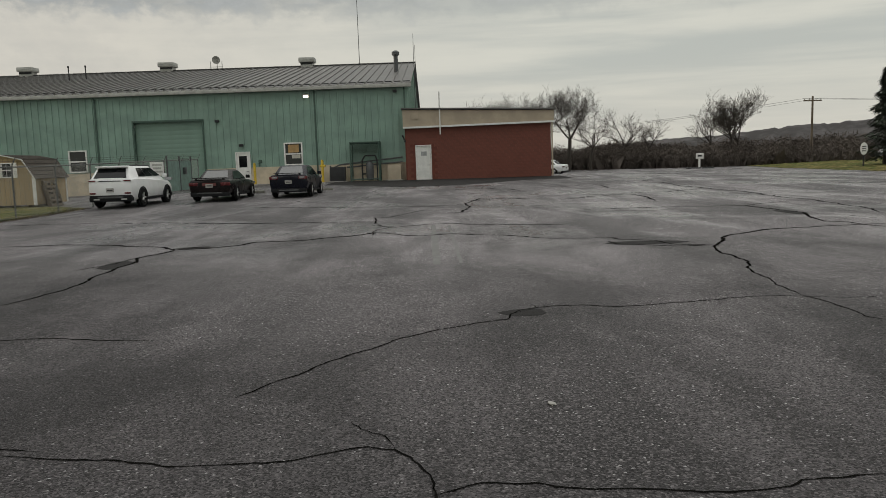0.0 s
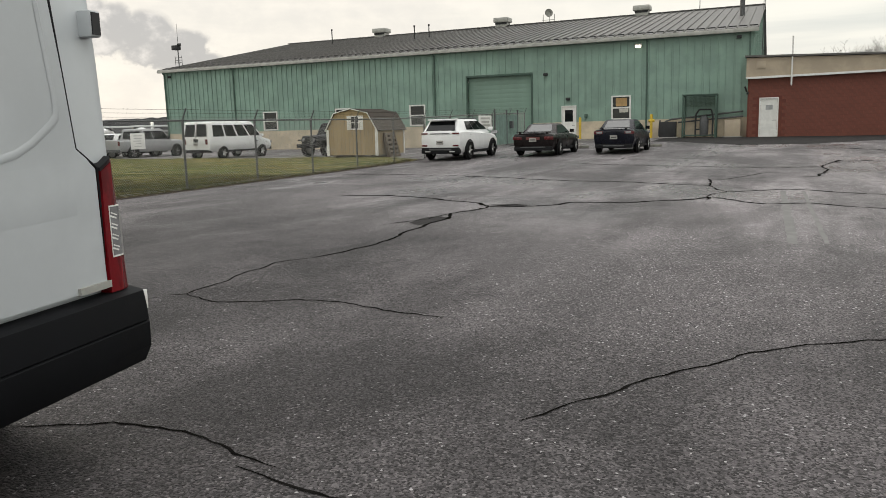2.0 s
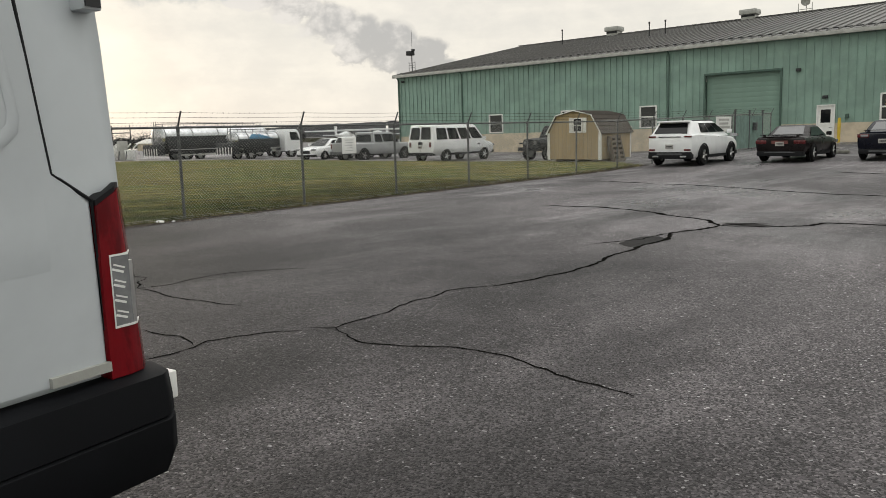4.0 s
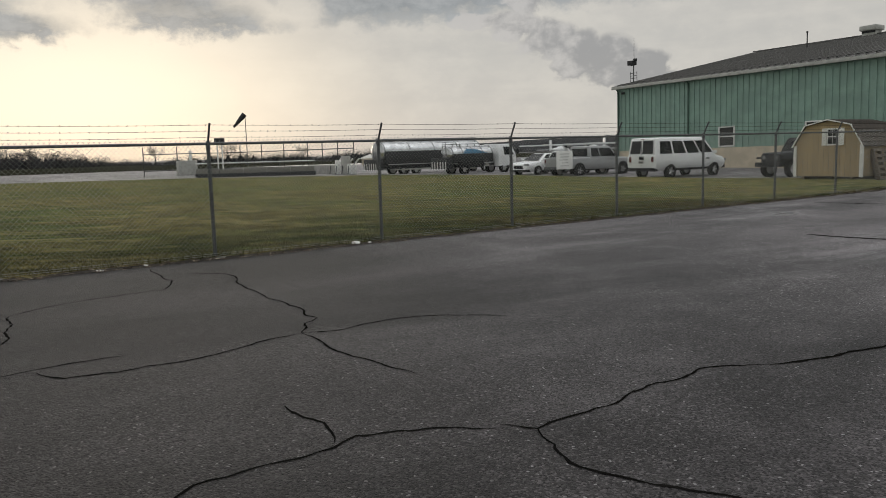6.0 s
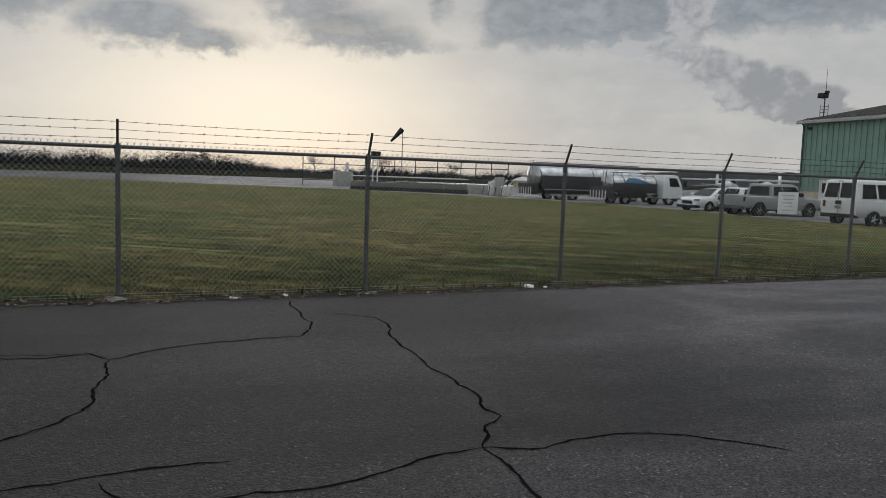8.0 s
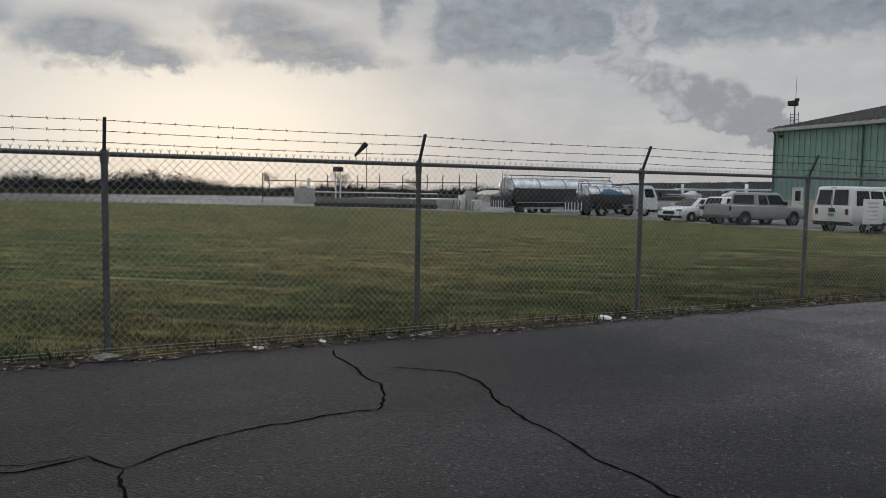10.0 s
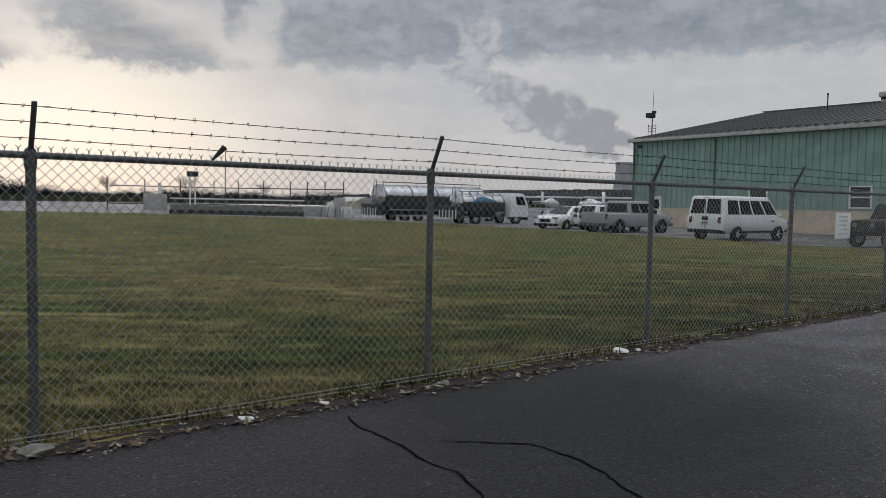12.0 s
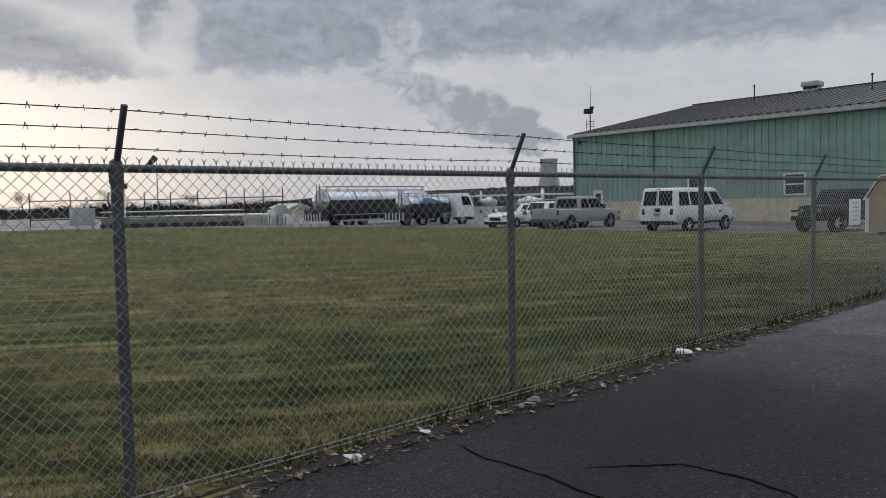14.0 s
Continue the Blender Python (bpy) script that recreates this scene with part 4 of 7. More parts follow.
# white sport utility car
suv = car("suv", spot(1.50, 25.1, 1), "white compact sport utility car parked nose to the hangar", WHITE,
          [(-2.38, 0.46, 1.02, 0.76), (-2.32, 0.32, 1.18, 0.87), (-1.9, 0.28, 1.22, 0.93), (-1.2, 0.26, 1.19, 0.95), (0, 0.24, 1.13, 0.945), (1.0, 0.26, 1.08, 0.94), (1.9, 0.30, 0.98, 0.91), (2.28, 0.34, 0.86, 0.84), (2.38, 0.42, 0.74, 0.74)],
          (-2.33, -1.90, 0.10, 1.35, 1.14, 1.69, 0.87, 0.66), ((-1.40, 1.38), 1.62, 0.375, 0.24), 3, (0.20, 0.97), (0.16, 0.80), lamps=(1.06, 0.06, 0.28), rear_glass=(0.08, 0.92, 0.10, 0.80))
boxpart("tailgate_trim", suv, black_plastic, -2.40, -2.2, -0.84, 0.84, 0.30, 0.52, bevel=0.03)
boxpart("lamp_bar", suv, black_plastic, -2.395, -2.3, -0.44, 0.44, 1.07, 1.10, bevel=0.008)
for s in (-0.7, 0.7):
    boxpart("fog_lamp", suv, dim_lens, -2.405, -2.3, s - 0.12, s + 0.12, 0.56, 0.63, bevel=0.02)
boxpart("skid_plate", suv, galv, -2.405, -2.3, -0.5, 0.5, 0.40, 0.47, bevel=0.01)
for s in (-0.62, 0.62):
    boxpart("roof_rail", suv, galv, -1.8, 0.2, s - 0.02, s + 0.02, 1.655, 1.70, bevel=0.01)
boxpart("roof_spoiler", suv, WHITE, -2.20, -1.78, -0.62, 0.62, 1.62, 1.68, bevel=0.025)
for s in (-1, 1):
    for x in (-1.40, 1.38):
        bm = bmesh.new()
        for i in range(9):
            u0, u1 = radians(4 + i * 19.1), radians(4 + (i + 1) * 19.1)
            tube(bm, (x + 0.43 * math.cos(u0), s * 0.945, 0.37 + 0.43 * math.sin(u0)), (x + 0.43 * math.cos(u1), s * 0.945, 0.37 + 0.43 * math.sin(u1)), 0.035, seg=6)
        part("arch_trim", bm, black_plastic, suv, "black wheel arch trim")
    boxpart("exhaust", suv, alloy, -2.42, -2.3, s * 0.55 - 0.12, s * 0.55 + 0.12, 0.32, 0.38, bevel=0.015)

coupe = car("coupe", spot(4.78, 27.5, 1), "dark maroon two-door coupe with black folding roof", MAROON,
            [(-2.36, 0.45, 0.86, 0.80), (-2.28, 0.30, 0.93, 0.89), (-1.5, 0.24, 0.95, 0.935), (0, 0.22, 0.90, 0.93), (1.0, 0.24, 0.89, 0.925), (2.0, 0.28, 0.80, 0.88), (2.3, 0.34, 0.70, 0.80), (2.38, 0.42, 0.62, 0.72)],
            (-1.55, -0.85, 0.15, 1.0, 0.92, 1.36, 0.80, 0.60), ((-1.38, 1.34), 1.60, 0.335, 0.24), 1, lamps=(0.68, 0.14, 0.40), dark_base=True)
boxpart("boot_spoiler", coupe, MAROON, -2.34, -2.12, -0.74, 0.74, 1.0, 1.03, bevel=0.012)
for s in (-0.6, 0.6):
    boxpart("spoiler_foot", coupe, MAROON, -2.3, -2.16, s - 0.04, s + 0.04, 0.9, 1.01, bevel=0.01)
boxpart("rear_panel", coupe, mat("dull_red_panel", (0.13, 0.035, 0.03), 0.5), -2.376, -2.35, -0.30, 0.30, 0.68, 0.80)
boxpart("diffuser", coupe, galv, -2.39, -2.3, -0.55, 0.55, 0.34, 0.39, bevel=0.01)

sedan = car("sedan", spot(7.95, 28.8, 1), "dark navy four-door saloon car with boot spoiler", NAVY,
            [(-2.28, 0.45, 0.92, 0.78), (-2.20, 0.30, 1.00, 0.86), (-1.5, 0.25, 1.02, 0.89), (0, 0.22, 0.95, 0.89), (1.0, 0.24, 0.94, 0.885), (1.9, 0.28, 0.85, 0.84), (2.2, 0.34, 0.74, 0.76), (2.28, 0.42, 0.64, 0.70)],
            (-1.75, -1.05, 0.2, 1.15, 0.96, 1.44, 0.80, 0.60), ((-1.32, 1.32), 1.54, 0.325, 0.21), 3, lamps=(0.82, 0.13, 0.40))
boxpart("boot_spoiler", sedan, NAVY, -2.26, -2.04, -0.66, 0.66, 1.07, 1.10, bevel=0.012)
for s in (-0.5, 0.5):
    boxpart("spoiler_foot", sedan, NAVY, -2.22, -2.1, s - 0.04, s + 0.04, 0.99, 1.08, bevel=0.01)
boxpart("exhaust_trim", sedan, galv, -2.30, -2.2, -0.45, 0.45, 0.30, 0.35, bevel=0.01)
for s in (-0.62, 0.62):
    boxpart("reflector", sedan, clear_lens, -2.296, -2.28, s - 0.12, s + 0.12, 0.84, 0.93, bevel=0.01)

white_car = car("white_car", spot(-26.6, 30.6, 172, -0.05), "white saloon car facing the lawn", WHITE,
                [(-2.3, 0.45, 0.90, 0.78), (-2.2, 0.30, 0.98, 0.86), (-1.5, 0.25, 1.0, 0.91), (0, 0.22, 0.94, 0.91), (1.0, 0.24, 0.93, 0.90), (1.9, 0.28, 0.86, 0.86), (2.2, 0.32, 0.78, 0.80), (2.3, 0.38, 0.70, 0.74)],
                (-1.75, -1.05, 0.2, 1.15, 0.95, 1.44, 0.80, 0.60), ((-1.35, 1.35), 1.56, 0.33, 0.22), 3, lamps=(0.72, 0.13, 0.36), plate=False)
wagon = car("white_wagon", spot(-24.7, 32.3, 0, -0.05), "white estate car parked beside the silver pickup", WHITE,
            [(-2.36, 0.42, 0.98, 0.80), (-2.28, 0.30, 1.04, 0.88), (-1.6, 0.26, 1.06, 0.92), (0, 0.24, 1.0, 0.92), (1.0, 0.26, 0.98, 0.91), (2.0, 0.30, 0.9, 0.88), (2.38, 0.42, 0.72, 0.74)],
            (-2.25, -1.9, 0.35, 1.15, 1.0, 1.55, 0.84, 0.66), ((-1.40, 1.38), 1.60, 0.34, 0.22), 3, lamps=(0.8, 0.2, 0.3))
far_car = car("white_car", spot(25.4, 66.0, -62), "white saloon car parked beyond the brick annexe", WHITE,
              [(-2.3, 0.45, 0.90, 0.78), (-2.2, 0.30, 0.98, 0.86), (-1.5, 0.25, 1.0, 0.91), (0, 0.22, 0.94, 0.91), (1.0, 0.24, 0.93, 0.90), (1.9, 0.28, 0.86, 0.86), (2.2, 0.32, 0.78, 0.80), (2.3, 0.38, 0.70, 0.74)],
              (-1.75, -1.05, 0.2, 1.15, 0.95, 1.44, 0.80, 0.60), ((-1.35, 1.35), 1.56, 0.33, 0.22), 3, lamps=(0.72, 0.13, 0.36))

# passenger van
pvan = car("passenger_van", spot(-14.75, 29.7, 1, -0.05), "white twelve-seat passenger van parked by the lawn", WHITE,
           [(-2.82, 0.55, 1.20, 0.90), (-2.78, 0.46, 1.24, 0.97), (-2.0, 0.42, 1.25, 1.0), (0, 0.40, 1.25, 1.0), (1.5, 0.40, 1.24, 1.0), (2.0, 0.40, 1.14, 0.97), (2.62, 0.44, 1.02, 0.92), (2.80, 0.50, 0.92, 0.84)],
           (-2.80, -2.68, 1.05, 1.95, 1.2, 2.10, 0.97, 0.86), ((-1.72, 1.72), 1.72, 0.37, 0.25), 4, glass_z=(0.08, 0.78), gap=0.018, category="van", lamps=(0.86, 0.28, 0.16), rear_glass=(0.06, 0.46, 0.10, 0.84))
q_ = [(-2.82, -0.883, 1.2), (-2.82, 0.883, 1.2), (-2.70, 0.736, 2.08), (-2.70, -0.736, 2.08)]
pane_on(pvan, "rear_window", q_, 0.54, 0.94, 0.10, 0.84, (-0.88, 0, 0.12), glass, 0.014)
boxpart("roof_spoiler_lamp", pvan, red_lens, -2.72, -2.66, -0.12, 0.12, 2.02, 2.05)
boxpart("door_seam", pvan, black_plastic, -2.826, -2.8, -0.008, 0.008, 0.6, 1.95)
boxpart("rear_badge", pvan, black_plastic, -2.835, -2.81, -0.18, 0.14, 0.98, 1.16, bevel=0.01)
boxpart("side_script", pvan, dark_metal, 1.05, 1.3, -1.006, -1.0, 0.92, 1.0)

# silver pickup truck
pick = thing("pickup_truck", spot(-22.1, 30.6, 0, -0.08), "silver extended-cab pickup truck parked by the apron", "pickup truck", "parked vehicles")
bm = bmesh.new()
loft(bm, [hull_section(*s) for s in ((-2.9, 0.62, 1.16, 0.90), (-2.84, 0.52, 1.18, 0.98), (-1.4, 0.46, 1.18, 1.0), (-0.6, 0.44, 1.16, 1.0), (1.0, 0.44, 1.14, 1.0), (1.35, 0.44, 1.13, 0.99), (2.4, 0.46, 1.10, 0.97), (2.75, 0.5, 1.0, 0.92), (2.9, 0.56, 0.88, 0.84))])
part("body", bm, SILVER, pick)
bm = bmesh.new()
loft(bm, [[(a, -w, z), (b, -w, z), (b + 0.03, 0, z), (b, w, z), (a, w, z), (a - 0.02, 0, z)] for a, b, w, z in ((-0.95, 1.45, 0.95, 1.08), (-0.95, 1.40, 0.95, 1.16), (-0.86, 0.85, 0.80, 1.78), (-0.78, 0.70, 0.72, 1.84))])
part("cabin", bm, SILVER, pick)
for side in (-1, 1):
    q_ = [(-0.95, side * 0.95, 1.16), (1.40, side * 0.95, 1.16), (0.85, side * 0.80, 1.78), (-0.86, side * 0.80, 1.78)]
    pane_on(pick, "side_window", q_, 0.05, 0.36, 0.06, 0.86, (0, side, 0.24), glass)
    pane_on(pick, "side_window", q_, 0.40, 0.94, 0.06, 0.86, (0, side, 0.24), glass)
    boxpart("door_mirror", pick, black_plastic, 0.95, 1.07, side * 1.1 - 0.1, side * 1.1 + 0.1, 1.16, 1.38, bevel=0.03)
    boxpart("tail_lamp", pick, dim_lens, -2.92, -2.8, side * 0.9 - 0.05, side * 0.9 + 0.05, 0.86, 1.12, bevel=0.01)
    boxpart("headlamp", pick, clear_lens, 2.7, 2.9, side * 0.76 - 0.16, side * 0.76 + 0.16, 0.8, 0.98, bevel=0.03)
    for xx in (-0.2, 0.55):
        boxpart("door_handle", pick, SILVER, xx - 0.1, xx + 0.1, side * 0.985 - 0.02, side * 0.985 + 0.02, 1.0, 1.04, bevel=0.008)
q_ = [(-0.97, -0.9, 1.16), (-0.97, 0.9, 1.16), (-0.88, 0.78, 1.78), (-0.88, -0.78, 1.78)]
pane_on(pick, "rear_window", q_, 0.1, 0.9, 0.1, 0.85, (-1, 0, 0.15), glass)
q_ = [(1.44, 0.9, 1.16), (1.44, -0.9, 1.16), (0.89, -0.78, 1.78), (0.89, 0.78, 1.78)]
pane_on(pick, "windscreen", q_, 0.05, 0.95, 0.06, 0.92, (0.62, 0, 0.55), glass)
boxpart("bed_liner", pick, black_plastic, -2.78, -1.0, -0.84, 0.84, 1.185, 1.20)
boxpart("rear_bumper", pick, galv, -3.0, -2.85, -0.92, 0.92, 0.46, 0.64, bevel=0.03)
boxpart("front_bumper", pick, galv, 2.8, 2.98, -0.9, 0.9, 0.44, 0.64, bevel=0.03)
for x in (-1.85, 1.85):
    for side in (-1, 1):
        bm = bmesh.new()
        lathe(bm, [(0.45, 0.0), (0.45, 0.012), (0.02, 0.012)], 22, Matrix.Translation((x, side * 0.985, 0.42)) @ Matrix.Rotation(radians(90 if side < 0 else -90), 4, "X"))
        part("wheel_well", bm, black_plastic, pick)
add_wheels(pick, (-1.85, 1.85), 1.76, 0.39, 0.26)

# off-road car with a fabric top
jeep = thing("off_road_car", spot(-8.1, 30.2, 196, -0.02), "dark boxy off-road car with black soft top, parked by the shed", "car", "parked vehicles")
bm = bmesh.new()
loft(bm, [hull_section(*s) for s in ((-2.0, 0.55, 1.16, 0.74), (-1.95, 0.5, 1.18, 0.78), (0.3, 0.48, 1.18, 0.78), (0.6, 0.5, 1.16, 0.72), (1.7, 0.52, 1.12, 0.64), (1.78, 0.56, 1.08, 0.60))])
part("body", bm, JEEP, jeep)
bm = bmesh.new()
loft(bm, [[(a, -w, z), (b, -w, z), (b, w, z), (a, w, z)] for a, b, w, z in ((-1.98, 0.55, 0.76, 1.12), (-1.9, 0.22, 0.70, 1.72), (-1.84, 0.12, 0.66, 1.80))])
part("soft_top", bm, black_plastic, jeep, "black fabric top")
for side in (-1, 1):
    q_ = [(-1.98, side * 0.76, 1.16), (0.5, side * 0.76, 1.16), (0.24, side * 0.70, 1.7), (-1.9, side * 0.70, 1.7)]
    pane_on(jeep, "side_window", q_, 0.04, 0.46, 0.1, 0.9, (0, side, 0.1), glass)
    pane_on(jeep, "side_window", q_, 0.52, 0.96, 0.1, 0.9, (0, side, 0.1), glass)
    for x in (-1.25, 1.2):
        boxpart("mudguard", jeep, black_plastic, x - 0.55, x + 0.55, side * 0.83 - 0.14, side * 0.83 + 0.14, 0.86, 0.94, bevel=0.03)
    bm = bmesh.new()
    lathe(bm, [(0.1, 0.0), (0.1, 0.04), (0.02, 0.06)], 16, Matrix.Translation((1.77, side * 0.4, 0.92)) @ Matrix.Rotation(radians(90), 4, "Y"), True)
    part("headlamp", bm, clear_lens, jeep)
q_ = [(0.56, 0.7, 1.16), (0.56, -0.7, 1.16), (0.26, -0.66, 1.7), (0.26, 0.66, 1.7)]
pane_on(jeep, "windscreen", q_, 0.05, 0.95, 0.06, 0.92, (0.54, 0, 0.3), glass, 0.03)
for i in range(7):
    boxpart("grille_slot", jeep, dark_metal, 1.775, 1.79, -0.24 + i * 0.08 - 0.02, -0.24 + i * 0.08 + 0.02, 0.72, 1.02)
boxpart("front_bumper", jeep, black_plastic, 1.78, 1.98, -0.8, 0.8, 0.5, 0.7, bevel=0.03)
add_wheels(jeep, (-1.25, 1.2), 1.5, 0.40, 0.26)


# ---------- fuel tankers on the apron ----------
def tanker(m, label, tank_mat, length, tank_r, tank_z, axles, band=None):
    t = thing("fuel_truck", m, label, "fuel truck", "fuel trucks")
    x0, x1 = -length / 2, length / 2
    bm = bmesh.new()
    box(bm, x0, x1 - 0.6, -0.45, 0.45, 0.62, 0.82, bevel=0.02)
    part("chassis", bm, dark_metal, t)
    # oval tank with domed ends
    a, b = x0 + 0.7, x1 - 2.0
    secs = []
    for x, s in ((a - 0.12, 0.55), (a - 0.07, 0.85), (a, 1.0), (a + 0.02, 1.0), (b - 0.02, 1.0), (b, 1.0), (b + 0.07, 0.85), (b + 0.12, 0.55)):
        secs.append([(x, 1.18 * tank_r * s * math.cos(u), tank_z + tank_r * s * math.sin(u)) for u in (2 * math.pi * i / 28 for i in range(28))])
    bm = bmesh.new()
    loft(bm, secs)
    tank = part("tank", bm, tank_mat, t)
    for i in range(5):
        x = a + 0.1 + (b - a - 0.2) * i / 4
        secs = [[(x + d, 1.18 * (tank_r + 0.015) * math.cos(u), tank_z + (tank_r + 0.015) * math.sin(u)) for u in (2 * math.pi * j / 28 for j in range(28))] for d in (-0.03, 0.03)]
        bm = bmesh.new()
        loft(bm, secs)
        part("tank_band", bm, galv, tank)
    if band:
        for side in (-1, 1):
            bm = bmesh.new()
            for j in range(6):
                u0, u1 = radians(-4 + 8 * j), radians(4 + 8 * j)
                y = lambda u: side * 1.18 * (tank_r + 0.012) * math.cos(u)
                zz = lambda u: tank_z + (tank_r + 0.012) * math.sin(u)
                v = [bm.verts.new(p) for p in ((a + 0.9 + j * 0.1, y(u0), zz(u0)), (b - 0.4 - j * 0.25, y(u0), zz(u0)), (b - 0.4 - j * 0.25, y(u1), zz(u1)), (a + 0.9 + j * 0.1, y(u1), zz(u1)))]
                bm.faces.new(v)
            part("blue_emblem", bm, band, tank, "plain blue emblem")
    # walkway rail and ladder
    bm = bmesh.new()
    for y in (-0.45, 0.45):
        tube(bm, (a + 0.1, y, tank_z + tank_r + 0.18), (b - 0.1, y, tank_z + tank_r + 0.18), 0.025)
        for i in range(6):
            x = a + 0.2 + (b - a - 0.4) * i / 5
            tube(bm, (x, y, tank_z + tank_r * 0.85), (x, y, tank_z + tank_r + 0.18), 0.02)
    part("top_rail", bm, galv, t)
    bm = bmesh.new()
    for y in (-0.3, 0.05):
        tube(bm, (x0 + 0.3, y, 0.6), (x0 + 0.45, y, tank_z + tank_r + 0.35), 0.025)
    for i in range(7):
        z = 0.75 + i * 0.28
        tube(bm, (x0 + 0.31 + i * 0.018, -0.3, z), (x0 + 0.31 + i * 0.018, 0.05, z), 0.02)
    part("ladder", bm, galv, t)
    bm = bmesh.new()
    box(bm, x0, x0 + 0.55, -1.1, 1.1, 0.5, 1.3, bevel=0.03)
    cabn = part("pump_cabinet", bm, dark_metal, t)
    for i in range(6):
        boxpart("cabinet_bar", cabn, white_paint, x0 - 0.02, x0 - 0.004, -0.95 + i * 0.36, -0.85 + i * 0.36, 0.45, 1.0)
    for side in (-1, 1):
        boxpart("side_locker", t, black_plastic, a + 0.4, b - 1.2, side * 0.95 - 0.12, side * 0.95 + 0.12, 0.55, 1.0, bevel=0.02)
    for side in (-1, 1):
        y = side * 1.18 * tank_r
        # dark panel added over the tank's lower half to paint in its shade
        boxpart("side_skirt", t, dark_metal, a + 0.1, b - 0.1, y - 0.10, y + 0.02, tank_z - tank_r * 0.95, tank_z + tank_r * 0.12, bevel=0.03)
        boxpart("walkway_strip", t, alloy, a + 0.3, b - 0.3, y + side * 0.05 - 0.05, y + side * 0.05 + 0.05, tank_z - tank_r - 0.08, tank_z - tank_r - 0.02, bevel=0.01)
        boxpart("hose_tray", t, gutter_mat, a + 0.9, a + (b - a) * 0.55, y - 0.06, y + 0.06, 0.42, 0.52, bevel=0.01)
        for i in range(4):
            boxpart("valve_box", t, gutter_mat if i % 2 else galv, a + (b - a) * (0.5 + 0.1 * i), a + (b - a) * (0.5 + 0.1 * i) + 0.3, y - 0.04, y + 0.04, 0.62, 0.86 + 0.08 * (i % 3), bevel=0.02)
    # cab
    bm = bmesh.new()
    loft(bm, [[(p, -w, z), (q, -w, z), (q + 0.04, 0, z), (q, w, z), (p, w, z)] for p, q, w, z in ((x1 - 1.75, x1 - 0.02, 1.02, 0.55), (x1 - 1.75, x1, 1.05, 0.9), (x1 - 1.75, x1 - 0.05, 1.05, 1.4), (x1 - 1.72, x1 - 0.40, 0.98, 2.15), (x1 - 1.66, x1 - 0.55, 0.9, 2.24))])
    cab = part("cab", bm, WHITE, t)
    q = [(x1 - 0.03, 1.0, 1.42), (x1 - 0.03, -1.0, 1.42), (x1 - 0.38, -0.94, 2.13), (x1 - 0.38, 0.94, 2.13)]
    pane_on(cab, "windscreen", q, 0.05, 0.95, 0.05, 0.92, (0.72, 0, 0.35), glass, 0.03)
    for side in (-1, 1):
        q = [(x1 - 1.6, side * 1.05, 1.4), (x1 - 0.15, side * 1.05, 1.4), (x1 - 0.48, side * 0.98, 2.1), (x1 - 1.6, side * 0.98, 2.1)]
        pane_on(cab, "side_window", q, 0.3, 0.92, 0.0, 0.88, (0, side, 0.1), glass)
        bm = bmesh.new()
        box(bm, x1 - 0.1, x1 + 0.1, side * 1.25 - 0.08, side * 1.25 + 0.08, 1.45, 1.85, bevel=0.02), tube(bm, (x1 - 0.1, side * 1.0, 1.8), (x1, side * 1.25, 1.8), 0.02)
        part("mirror", bm, black_plastic, t)
    boxpart("front_bumper", t, black_plastic, x1 - 0.15, x1 + 0.06, -1.0, 1.0, 0.35, 0.62, bevel=0.03)
    add_wheels(t, axles, 1.75, 0.42, 0.3)
    for x in axles[:-1]:
        bm = bmesh.new()
        for side in (-1, 1):
            for i in range(6):
                u0, u1 = radians(20 + i * 23.3), radians(20 + (i + 1) * 23.3)
                v = [bm.verts.new((x + 0.53 * math.cos(u), side * 0.9 + d, 0.42 + 0.53 * math.sin(u))) for u, d in ((u0, -0.18), (u1, -0.18), (u1, 0.18), (u0, 0.18))]
                bm.faces.new(v)
        part("mudguard", bm, alloy, t, "bright metal mudguard")
    return t


steel_tank = mat("polished_tank", (0.62, 0.63, 0.64), 0.10, metal=1.0, vary=0.15, scale=2, bump=0.03)
blue_band = mat("blue_emblem", (0.03, 0.15, 0.26), 0.4)
tanker(spot(-35.4, 31.6, 0, -0.08), "small fuel truck with steel tank and white cab", steel_tank, 6.6, 0.62, 1.5, (-1.6, 2.2), blue_band)
tanker(spot(-41.2, 31.8, 0, -0.08), "large fuel truck with long polished steel tank", steel_tank, 12.2, 0.88, 1.82, (-3.6, -2.4, 4.6))


